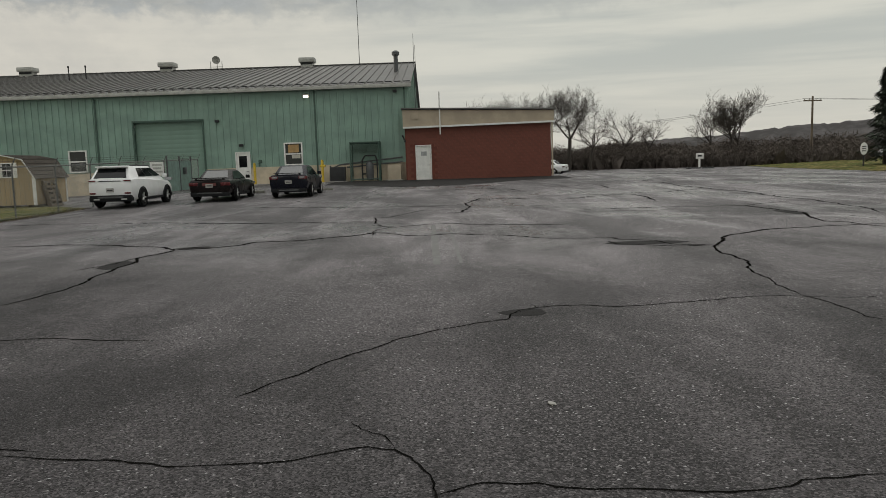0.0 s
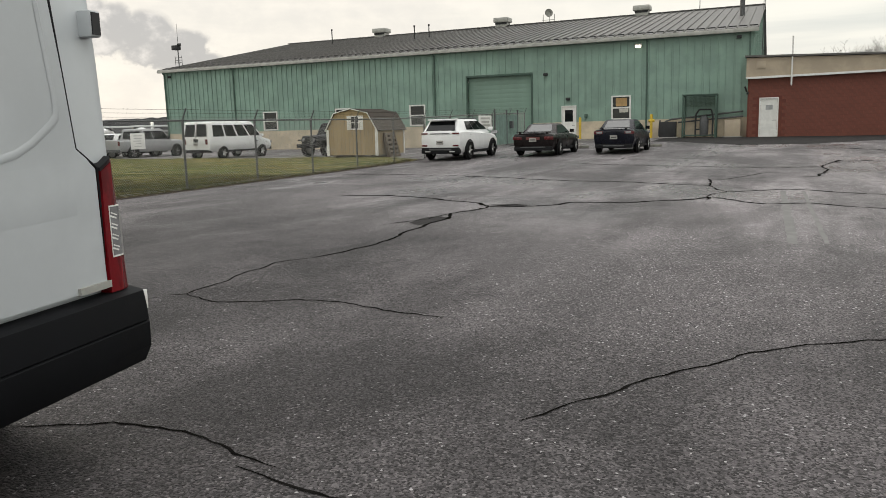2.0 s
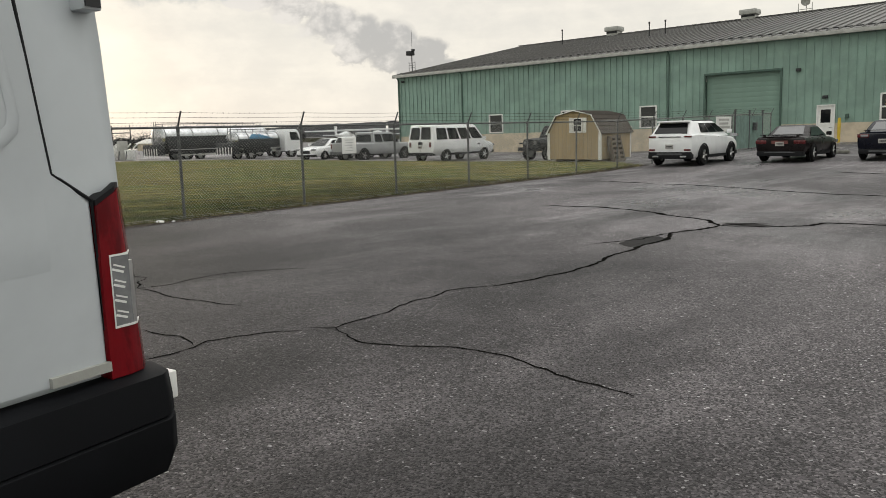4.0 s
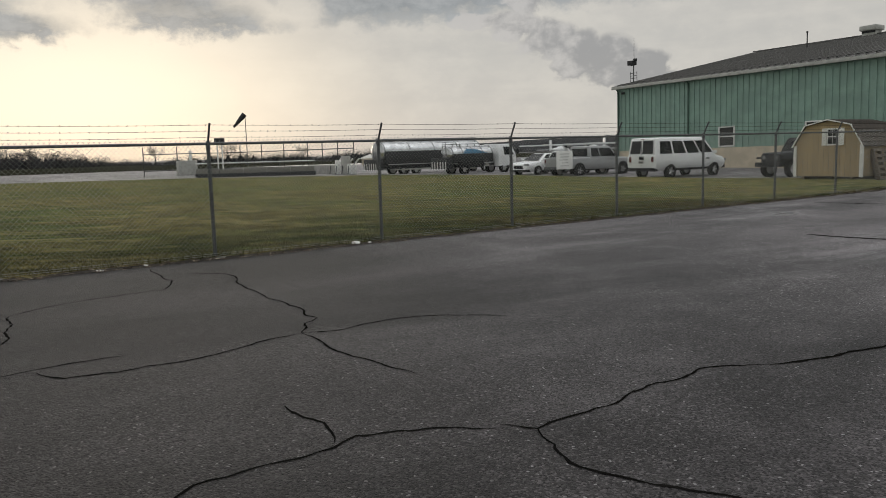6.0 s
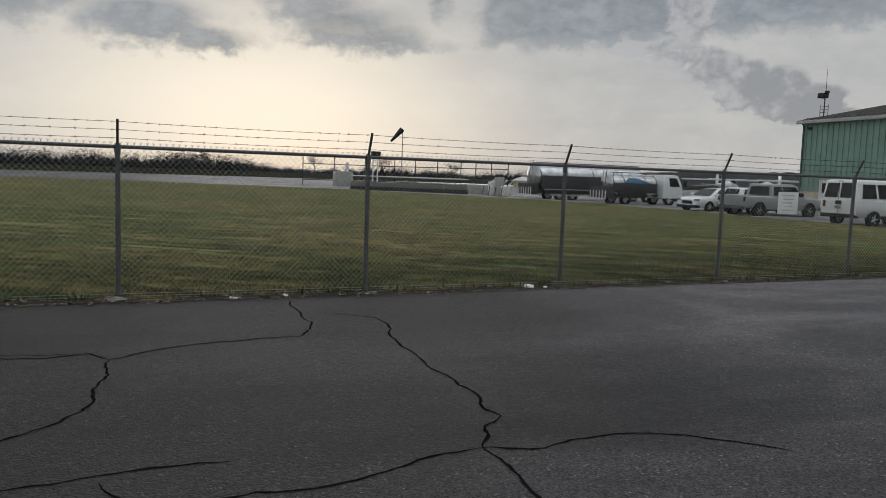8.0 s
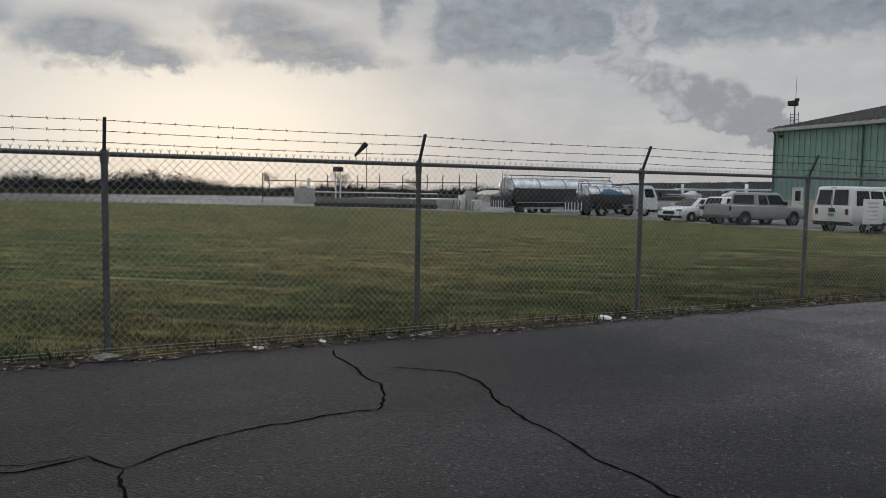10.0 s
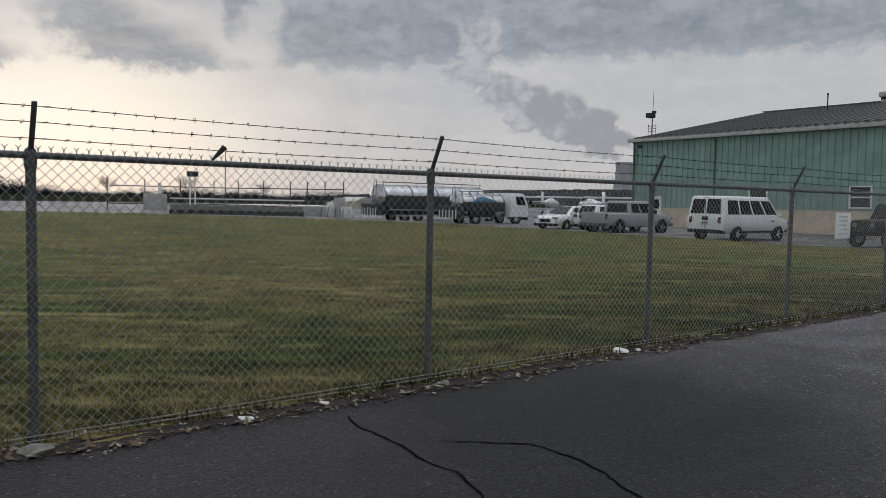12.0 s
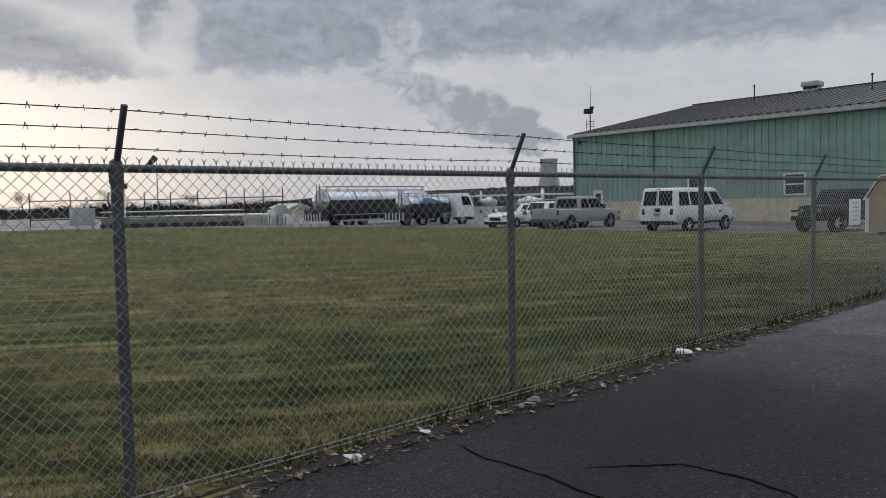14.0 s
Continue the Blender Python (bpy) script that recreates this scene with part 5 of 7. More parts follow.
# ---------- big white cargo van beside the path ----------
def cargo_van():
    v = thing("cargo_van", Matrix.Translation((11.17, -4.835, 0)) @ Matrix.Rotation(radians(188), 4, "Z"), "tall white cargo van with black bumper and red tail lamps", "van", "parked vehicles")
    # local x runs forwards from the rear face at x = 0
    H, W = 2.62, 1.03
    def sec(x, zb, zt, w, lean):
        pts = [(w * 0.93, zb), (w, zb + 0.12), (w * 1.0, 1.0), (w * 0.985, 1.35), (w * (0.985 - lean * 0.5), 1.9), (w * (0.97 - lean), zt - 0.22), (w * (0.90 - lean), zt - 0.06), (w * (0.72 - lean), zt)]
        return [(x, y, z) for y, z in pts] + [(x, -y, z) for y, z in pts[::-1]]
    bm = bmesh.new()
    loft(bm, [sec(0.02, 0.62, H - 0.05, W * 0.935, 0.05), sec(0.05, 0.5, H - 0.01, W * 0.955, 0.05), sec(0.14, 0.48, H, W * 0.965, 0.05), sec(0.5, 0.46, H, W, 0.065), sec(3.6, 0.42, H, W, 0.065), sec(4.0, 0.42, H - 0.06, W, 0.075), sec(4.4, 0.42, 2.25, W * 0.99, 0.10), sec(4.85, 0.44, 1.62, W * 0.97, 0.02), sec(5.35, 0.46, 1.35, W * 0.93, 0.02), sec(5.55, 0.5, 1.15, W * 0.85, 0.02)])
    part("body", bm, VANWHITE, v)
    # rear doors with pressed recess
    for side in (-1, 1):
        bm = bmesh.new()
        edge = 0.885 * side
        inn = 0.006 * side
        prof = [(inn, 0.82), (side * 0.817, 0.82), (side * 0.806, 1.40), (side * 0.676, 1.495), (side * 0.572, 2.38), (inn, 2.44)]
        a = [bm.verts.new((-0.028, y, z)) for y, z in prof]
        b = [bm.verts.new((0.06, y, z)) for y, z in prof]
        bm.faces.new(a if side < 0 else a[::-1]), bm.faces.new(b)
        for i in range(6):
            bm.faces.new((a[i], a[(i + 1) % 6], b[(i + 1) % 6], b[i]))
        bmesh.ops.bevel(bm, geom=[e for e in bm.edges if abs(e.verts[0].co.x + 0.028) < 1e-4 and abs(e.verts[1].co.x + 0.028) < 1e-4], offset=0.012, segments=2, affect="EDGES")
        door = part("rear_door", bm, VANWHITE, v)
        # raised rim round the window recess, rounded corners
        yc, zc = side * 0.30, 1.94
        corner = [(0.035, 1.46), (0.24, 1.462), (0.33, 1.48), (0.42, 1.52), (0.545, 1.60), (0.578, 1.632), (0.586, 1.675), (0.527, 2.11), (0.505, 2.30), (0.48, 2.37), (0.43, 2.40), (0.035, 2.41)]
        ring = [(side * y, z) for y, z in corner]
        bm = bmesh.new()
        outer = [bm.verts.new((-0.030, yc + (y - yc) * 1.05, zc + (z - zc) * 1.035)) for y, z in ring]
        mid = [bm.verts.new((-0.036, y, z)) for y, z in ring]
        inner = [bm.verts.new((-0.030, yc + (y - yc) * 0.93, zc + (z - zc) * 0.955)) for y, z in ring]
        n = len(ring)
        for i in range(n):
            j = (i + 1) % n
            bm.faces.new((outer[i], outer[j], mid[j], mid[i])).smooth = True
            bm.faces.new((mid[i], mid[j], inner[j], inner[i])).smooth = True
        part("recess_rim", bm, VANWHITE, door)
        # dark shut line round the door
        bm = bmesh.new()
        for (ya, za), (yb, zb_) in zip(prof[1:-1], prof[2:]):
            tube(bm, (-0.024, ya + side * 0.006, za), (-0.024, yb + side * 0.006, zb_ + (0.006 if zb_ > 2.4 else 0)), 0.006, seg=6)
        part("shut_line", bm, black_plastic, door)
        # pressed swage line across the door
        bm = bmesh.new()
        lo = [(-0.0285, inn, 1.175), (-0.0375, inn, 1.245), (-0.035, inn, 1.30), (-0.0285, inn, 1.41)]
        hi = [(-0.0283 - (0.001 if 0 < k_ < 3 else 0), side * 0.65, z + 0.02) for k_, (x, _, z) in enumerate(lo)]
        va, vb = [bm.verts.new(p) for p in lo], [bm.verts.new(p) for p in hi]
        for i in range(3):
            bm.faces.new((va[i], va[i + 1], vb[i + 1], vb[i])).smooth = True
        bm.faces.new(vb)
        part("swage", bm, VANWHITE, door)
        # hinges
        for z in (2.06,):
            bm = bmesh.new()
            box(bm, -0.05, 0.05, edge * 0.98 - 0.03, edge * 0.98 + 0.04, z - 0.06, z + 0.06, bevel=0.012)
            hinge = part("hinge", bm, VANWHITE, door)
            boxpart("hinge_pin", hinge, dark_metal, -0.055, -0.01, min(edge * 0.98 - 0.02, edge * 0.98 + 0.03), edge * 0.98 + 0.032, z - 0.05, z + 0.05)
    # lettering far down the door: bars
    for z, w, hh in ((1.815, 0.5, 0.04), (1.765, 0.42, 0.022)):
        boxpart("lettering_bar", v, dark_metal, -0.034, -0.0305, -0.09, w - 0.09, z, z + hh)
    # tail lamps wrap round the corner
    for side in (-1, 1):
        def wrap(z, grow, inset=0.0):
            y_in, y_out = 0.812 - inset, 0.987 + grow - 0.045 * (z - 0.8) / 0.65
            return [(-0.034 - grow, side * y_in, z), (-0.036 - grow, side * (y_in + 0.07), z), (-0.024 - grow, side * (y_out - 0.05), z), (0.015, side * (y_out - 0.008), z), (0.09, side * (y_out + 0.006), z), (0.12, side * (y_out - 0.04), z), (0.08, side * y_in, z)]
        def shell(z0, z1, grow, material, name, parent, top_cut=False, inset=0.0):
            bm = bmesh.new()
            a, b = wrap(z0, grow, inset), wrap(z1, grow, inset)
            if top_cut:
                b = [(x, y, z - (0.05 if i in (0, 6) else 0.01 if i in (1,) else 0.0)) for i, (x, y, z) in enumerate(b)]
            loft(bm, [a, b])
            return part(name, bm, material, parent)
        lamp = shell(0.80, 1.452, 0.003, black_plastic, "tail_lamp", v, True, -0.004)
        shell(1.215, 1.434, 0.008, red_lens, "red_lens", lamp, True, -0.002)
        shell(0.80, 0.968, 0.008, red_lens, "red_lens", lamp, False, -0.002)
        bm = bmesh.new()
        clear = shell(0.968, 1.215, 0.006, clear_lens, "clear_lens", lamp, False, -0.032)
        for z in (0.968, 1.211):
            shell(z, z + 0.007, 0.0095, white_paint, "lens_rim", lamp, False, -0.030)
        boxpart("lens_rim", lamp, white_paint, -0.0455, -0.030, min(side * 0.842, side * 0.846), max(side * 0.842, side * 0.846), 0.968, 1.215)
        boxpart("reflector_bowl", lamp, alloy, -0.037, -0.02, min(side * 0.918, side * 0.932), max(side * 0.918, side * 0.932), 0.975, 1.19)
        boxpart("red_lens", lamp, red_lens, -0.043, -0.028, min(side * 0.812, side * 0.842), max(side * 0.812, side * 0.842), 0.968, 1.215)
        for i in range(4):
            z = 1.005 + i * 0.052
            bm = bmesh.new()
            m = Matrix.Translation((-0.0405, side * 0.872, z)) @ Matrix.Rotation(radians(-20 * side), 4, "X")
            box(bm, -0.002, 0.002, -0.022, 0.022, -0.004, 0.004, m=m), box(bm, -0.002, 0.002, -0.022, 0.022, 0.013, 0.019, m=m)
            part("reflector_strip", bm, white_paint, lamp)
    # rear bumper with step and end caps
    bm = bmesh.new()
    prof = [(-0.02, 0.80), (-0.10, 0.782), (-0.114, 0.70), (-0.118, 0.636), (-0.108, 0.63), (-0.122, 0.622), (-0.12, 0.50), (-0.08, 0.42), (0.10, 0.42), (0.10, 0.80)]
    secs = []
    for y, dx, sc in ((-1.045, 0.13, 0.86), (-1.03, 0.05, 0.96), (-0.97, 0.0, 1.0), (0.97, 0.0, 1.0), (1.03, 0.05, 0.96), (1.045, 0.13, 0.86)):
        secs.append([(x + dx if x < 0.05 else x + 0.35 * (abs(y) > 0.98), y, 0.61 + (z - 0.61) * sc) for x, z in prof])
    loft(bm, secs)
    bumper = part("rear_bumper", bm, bumper_plastic, v, "black plastic step bumper")
    for s in (-1, 1):
        bm = bmesh.new()
        box(bm, -0.055, 0.03, s * 1.04 - 0.022, s * 1.04 + 0.022, 0.665, 0.765, bevel=0.006)
        part("marker", bm, white_paint, bumper)
        boxpart("sill_strip", v, gutter_mat, -0.045, -0.0, min(s * 0.607, s * 0.815), max(s * 0.607, s * 0.815), 0.83, 0.862)
    # side rubbing strip, windows, mirrors, wheels
    for side in (-1, 1):
        boxpart("rubbing_strip", v, black_plastic, 0.5, 4.6, side * 1.03 - 0.012, side * 1.03 + 0.012, 0.62, 0.78, bevel=0.008)
        q = [(3.75, side * 1.012, 1.36), (4.75, side * 1.0, 1.36), (4.35, side * 0.93, 2.02), (3.75, side * 0.955, 2.05)]
        pane_on(v, "side_window", q, 0.02, 0.98, 0.02, 0.98, (0, side, 0.1), glass, 0.02)
        bm = bmesh.new()
        box(bm, 4.35, 4.47, side * 1.15 - 0.1, side * 1.15 + 0.1, 1.35, 1.7, bevel=0.03)
        part("mirror", bm, black_plastic, v)
        boxpart("headlamp", v, clear_lens, 5.2, 5.5, side * 0.76 - 0.12, side * 0.76 + 0.12, 0.9, 1.2, bevel=0.04)
    q = [(4.93, 0.9, 1.58), (4.93, -0.9, 1.58), (4.42, -0.8, 2.24), (4.42, 0.8, 2.24)]
    pane_on(v, "windscreen", q, 0.03, 0.97, 0.05, 0.95, (0.66, 0, 0.5), glass, 0.03)
    boxpart("front_bumper", v, black_plastic, 5.3, 5.62, -0.9, 0.9, 0.4, 0.7, bevel=0.05)
    add_wheels(v, (1.0, 4.65), 1.76, 0.35, 0.24)
    boxpart("underbody", v, dark_metal, 0.3, 5.2, -0.8, 0.8, 0.28, 0.5)


VANWHITE = paint("van_white", (0.50, 0.53, 0.55), 0.3)
cargo_van()


# ---------- lawn, verge, cracks ----------
LAWN_TOP = ((0.3, 23.3), (-4, 26.2), (-14, 26.4), (-25, 27.0), (-34, 26.0), (-42, 21.5), (-53, 13.5), (-65, -5.0), (-80, -60.0))


def lawn_top(x):
    for (xa, ya), (xb, yb) in zip(LAWN_TOP, LAWN_TOP[1:]):
        if xb <= x <= xa:
            return ya + (yb - ya) * (xa - x) / (xa - xb)
    return LAWN_TOP[0][1] if x > 0.3 else -60


def wob(x, y, s, k=0.0):
    return noise.noise((x * s, y * s, k))


def lawn_z(x, y):
    edge = min(1.0, max(0.0, (0.25 - x) / 0.8))
    return ground_z(x, y) + 0.012 + edge * (0.045 + 0.03 * wob(x, y, 0.25))


def build_lawn():
    bm = bmesh.new()
    xs = [0.14 - 0.16 * i for i in range(8)] + [-1.3 - 0.9 * i for i in range(12)] + [-12.5 - 1.7 * i for i in range(40)]
    cols = []
    for x in xs:
        top = lawn_top(x) + 0.35 * wob(x, 0, 0.9)
        n = 150
        col = []
        for j in range(n + 1):
            y = -60 + (top + 60) * (j / n) ** 0.75
            xx = x + (0.10 * wob(0, y, 1.7) + 0.05 * wob(0, y, 6.0) if x > 0.1 else 0)
            col.append(bm.verts.new((xx, y, lawn_z(x, y))))
        cols.append(col)
    for a, b in zip(cols, cols[1:]):
        for j in range(len(a) - 1):
            bm.faces.new((a[j], a[j + 1], b[j + 1], b[j])).smooth = True
    solo("lawn", bm, grass_mat, "mown winter lawn, green mixed with straw", "lawn", kind="structure")
    # the verge on the far side of the car park
    bm = bmesh.new()
    grid = []
    for i in range(16):
        t = i / 15
        row = []
        for j in range(12):
            s = j / 11
            x = 46.2 + 9.0 * t + 45 * s + 0.8 * wob(i, j, 0.7)
            y = 46.0 + 52 * t - 6 * s
            row.append(bm.verts.new((x, y, 0.03 + ground_z(x, y) + 0.9 * s + 0.12 * min(1.0, s * 6))))
        grid.append(row)
    for i in range(15):
        for j in range(11):
            bm.faces.new((grid[i][j], grid[i + 1][j], grid[i + 1][j + 1], grid[i][j + 1])).smooth = True
    solo("grass_verge", bm, grass_mat, "green grass bank beside the car park", "grass", kind="structure")


build_lawn()


def flat_patch(name, cx, cy, rx, ry, material, parent, seed, lift=0.004, turn=0.0):
    bm = bmesh.new()
    n = 28
    v = []
    for i in range(n):
        a = 2 * math.pi * i / n
        k = 1 + 0.38 * wob(math.cos(a) * 1.3 + seed, math.sin(a) * 1.3, 1.0, seed) + 0.12 * wob(math.cos(a) * 5, math.sin(a) * 5 + seed, 1.0)
        dx, dy = rx * k * math.cos(a), ry * k * math.sin(a)
        x, y = cx + dx * math.cos(turn) - dy * math.sin(turn), cy + dx * math.sin(turn) + dy * math.cos(turn)
        v.append(bm.verts.new((x, y, ground_z(x, y) + lift + (0.006 if y > 16 else 0))))
    bm.faces.new(v)
    return part(name, bm, material, parent)


def crack(points, width, seed, jit=1.0):
    """A jagged crack: the guide line is broken up again and again, and its width wanders."""
    rng = random.Random(seed)
    pts = [Vector((x, y, 0)) for x, y in points]
    for level in range(4):
        nxt = [pts[0]]
        for a, b in zip(pts, pts[1:]):
            d = b - a
            if d.length > 0.09:
                side = Vector((-d.y, d.x, 0))
                nxt.append((a + b) / 2 + side * rng.uniform(-0.13, 0.13) * jit)
            nxt.append(b)
        pts = nxt
    bm = bmesh.new()
    prev = None
    for i, p in enumerate(pts):
        a, b = pts[max(0, i - 1)], pts[min(len(pts) - 1, i + 1)]
        d = (b - a).normalized()
        side = Vector((-d.y, d.x, 0))
        end = min(1.0, 0.25 + 0.25 * min(i, len(pts) - 1 - i))
        wd = width * (1 + 0.42 * max(0.0, p.y - 1.0)) if p.y < 14 else width * (6.46 + 0.2 * (p.y - 14))
        w0, w1 = (wd * end * rng.uniform(0.25, 1.0) for _ in range(2))
        z = ground_z(p.x, p.y)
        far = 0.0035 + (0.007 if p.y > 16 else 0)
        e = [bm.verts.new((*(p + side * w0).xy, z + far)), bm.verts.new((*(p - side * w1).xy, z + far))]
        if prev:
            bm.faces.new((prev[0], e[0], e[1], prev[1]))
        prev = e
    part("crack", bm, crack_mat, ground)


crack(((4.82, 8.55), (6.12, 8.65), (8.05, 7.8), (8.74, 7.51), (9.17, 6.9)), 0.0188, 1, 0.55)
crack(((9.17, 6.9), (8.87, 5.64), (9.1, 4.97), (9.12, 4.01), (9.19, 2.84), (9.12, 1.81), (8.95, 1.05)), 0.0203, 2, 0.55)
crack(((9.17, 6.9), (9.81, 7.03), (10.37, 7.49), (10.45, 7.91), (11.56, 8.05), (12.69, 8.97), (12.98, 9.42)), 0.0203, 3, 0.55)
crack(((8.87, 5.64), (8.81, 4.89), (8.59, 4.52), (8.42, 4.16)), 0.0116, 4, 0.55)
crack(((9.17, 6.9), (9.74, 7.45)), 0.0203, 5, 0.55)
crack(((12.98, 9.42), (12.95, 8.88), (12.94, 10.02), (13.24, 10.7), (13.01, 11.11), (12.77, 12.08), (12.77, 13.05), (12.63, 14.17), (13.07, 14.21), (13.87, 16.66), (15.46, 17.11), (15.66, 18.24), (15.57, 19.55), (15.96, 21.37), (16.97, 22.33)), 0.006, 6, 0.4)
crack(((1.16, 15.2), (2.73, 15.47), (5.55, 14.88), (8.95, 13.45), (10.11, 13.23), (12.87, 12.23)), 0.0145, 7, 0.55)
crack(((13.24, 10.7), (14.23, 11.37), (14.81, 11.34), (15.77, 10.65), (17.5, 10.04)), 0.0130, 8, 0.55)
crack(((12.98, 9.42), (13.98, 8.31), (14.73, 8.6), (15.9, 7.85), (16.41, 7.22), (17.87, 6.79), (17.9, 6.45), (18.5, 6.06), (18.69, 5.32), (19.26, 5.07)), 0.0159, 9, 0.55)
crack(((17.62, 6.21), (17.66, 5.7), (18.61, 5.07), (19.26, 5.07)), 0.0159, 10, 0.55)
crack(((19.13, 4.84), (19.71, 5.82), (19.87, 6.31), (20.29, 6.75), (21.32, 7.54), (22.54, 7.82), (24.09, 8.0)), 0.0174, 11, 0.55)
crack(((19.26, 5.07), (19.05, 4.43), (18.95, 3.98), (19.02, 3.59), (18.97, 2.92), (18.82, 2.52), (18.69, 2.32), (18.58, 1.64), (18.52, 1.17), (18.43, 0.83), (18.4, 0.21)), 0.016, 12, 0.55)
crack(((18.4, 0.21), (18.46, -0.13), (18.47, -0.46), (18.48, -0.82), (18.44, -1.04), (18.54, -1.21)), 0.015, 13, 0.55)
crack(((18.36, 0.1), (17.63, 0.12), (16.93, -0.07), (16.28, -0.19), (15.88, -0.03), (15.44, -0.08), (15.17, -0.23), (15.06, -0.4), (14.99, -0.67), (14.65, -0.81), (14.37, -1.0), (13.89, -1.41), (13.45, -2.02), (13.19, -2.48), (12.99, -2.74), (12.83, -3.02)), 0.015, 14, 0.55)
crack(((18.32, 0.04), (18.8, -0.08), (19.26, -0.02)), 0.0116, 15, 0.55)
crack(((7.55, 21.1), (10.07, 20.07), (12.2, 19.47), (14.25, 18.88), (15.57, 19.55)), 0.0101, 16, 0.55)
crack(((15.96, 21.37), (16.31, 22.63), (19.43, 20.82), (21.83, 22.66), (22.33, 22.81)), 0.0101, 17, 0.55)
crack(((18.95, 15.21), (20.17, 15.2), (21.93, 15.22), (23.89, 14.85), (23.91, 13.71), (24.0, 12.16), (24.07, 11.67), (23.67, 10.58), (23.25, 8.94), (23.6, 8.65), (23.66, 7.3)), 0.0130, 18, 0.55)
crack(((23.89, 14.85), (24.76, 15.65), (26.56, 16.37)), 0.0087, 19, 0.55)
crack(((22.33, 22.81), (22.36, 19.73), (22.17, 18.39)), 0.0087, 20, 0.55)
crack(((15.39, 29.65), (16.81, 29.92), (18.11, 28.79), (18.47, 27.23)), 0.0087, 21, 0.55)
crack(((19.37, 23.08), (21.21, 22.97), (22.52, 23.53), (24.82, 24.05), (26.38, 25.03)), 0.0087, 22, 0.55)
crack(((22.61, 30.55), (22.41, 26.63)), 0.0072, 23, 0.55)
crack(((20.1, 29.25), (22.87, 30.41), (26.16, 30.84), (26.45, 24.53), (26.73, 20.13), (26.84, 17.33), (25.63, 10.57)), 0.0087, 24, 0.55)
crack(((14.76, 15.2), (15.29, 15.49), (15.56, 17.06)), 0.0101, 25, 0.55)
crack(((26.16, 30.84), (30.47, 32.11), (33.78, 32.72)), 0.0072, 26, 0.55)
crack(((20.51, 30.06), (24.52, 32.41), (27.8, 33.18)), 0.0072, 27, 0.55)
crack(((14.83, -0.65), (14.99, -0.67), (15.06, -0.4), (15.37, -0.11), (15.32, 0.17)), 0.008, 28, 0.55)
crack(((11.73, -3.99), (11.98, -4.05), (12.19, -4.09), (12.67, -4.19), (12.78, -4.24), (13.18, -4.23), (13.39, -4.22), (13.65, -4.11), (13.84, -4.04), (14.0, -4.1), (14.09, -4.22), (14.13, -4.31), (14.2, -4.47), (14.21, -4.69)), 0.012, 29, 0.55)
crack(((14.21, -4.72), (14.28, -4.68), (14.45, -4.59), (14.73, -4.61), (15.11, -4.71), (15.4, -4.75), (15.63, -4.79), (15.95, -4.75), (16.04, -4.68), (16.27, -4.67), (16.48, -4.65)), 0.012, 30, 0.55)
crack(((0.52, -1.1), (1.18, -1.17), (1.85, -1.17), (2.17, -1.27), (2.52, -1.47), (2.55, -2.01), (2.64, -2.51), (2.86, -2.95), (3.0, -3.14)), 0.016, 31, 0.6)
crack(((3.0, -3.14), (3.49, -3.15), (3.93, -3.25), (4.19, -3.24), (4.56, -3.42), (4.75, -3.61), (4.89, -3.83)), 0.016, 32, 0.6)
crack(((1.36, -0.91), (1.73, -0.46), (2.14, -0.42), (2.61, -0.57), (3.35, -0.62), (3.91, -0.69), (4.51, -0.67), (4.87, -0.66), (5.1, -0.75), (5.28, -0.71), (5.39, -0.82), (5.43, -0.91), (5.79, -1.1)), 0.016, 33, 0.6)
crack(((5.79, -1.1), (5.82, -1.44), (5.96, -1.79), (6.04, -2.09), (6.0, -2.47), (6.03, -2.69), (5.95, -3.04), (5.64, -3.19)), 0.016, 34, 0.6)
crack(((5.6, -3.75), (5.58, -3.41), (5.54, -3.13), (5.52, -2.86), (5.55, -2.53)), 0.016, 35, 0.6)
crack(((5.79, -1.1), (5.91, -0.75), (5.83, -0.26), (5.9, 0.07), (6.12, 0.39), (6.47, 0.72)), 0.016, 36, 0.6)
crack(((5.79, -1.1), (6.29, -1.11), (6.72, -1.12), (6.99, -1.07), (7.23, -1.05), (7.52, -0.99)), 0.016, 37, 0.6)
crack(((2.52, -1.47), (2.78, -1.03), (2.91, -0.46)), 0.004, 38, 0.6)
crack(((2.7, -4.07), (2.83, -3.62), (2.72, -3.3), (3.0, -3.14)), 0.016, 39, 0.6)
crack(((8.68, -1.16), (8.87, -1.04), (8.84, -0.78), (8.76, -0.16), (8.7, 0.62), (8.95, 1.05)), 0.016, 40, 0.6)
crack(((8.6, -3.1), (8.4, -2.83), (8.39, -2.51), (8.4, -2.07), (8.32, -1.9), (8.47, -1.53), (8.72, -1.22)), 0.016, 41, 0.6)
crack(((8.87, -1.04), (9.32, -1.23), (9.46, -1.21), (9.83, -1.04), (10.01, -0.94), (10.46, -0.88), (10.73, -0.96), (11.0, -1.04), (11.31, -1.07), (11.59, -1.13)), 0.016, 42, 0.6)
crack(((7.57, -2.01), (8.01, -1.95), (8.34, -2.04)), 0.016, 43, 0.6)
crack(((10.25, -4.02), (10.75, -3.78), (11.05, -3.75), (11.37, -3.78), (11.93, -3.94)), 0.014, 44, 0.6)
crack(((13.7, -3.58), (13.78, -3.74), (13.93, -3.87), (14.0, -4.1)), 0.006, 91, 0.6)
crack(((14.21, -4.6), (14.3, -5.2), (14.1, -5.9)), 0.012, 92, 0.6)
crack(((2.7, -3.3), (2.64, -3.94), (2.5, -6.0)), 0.009, 93)

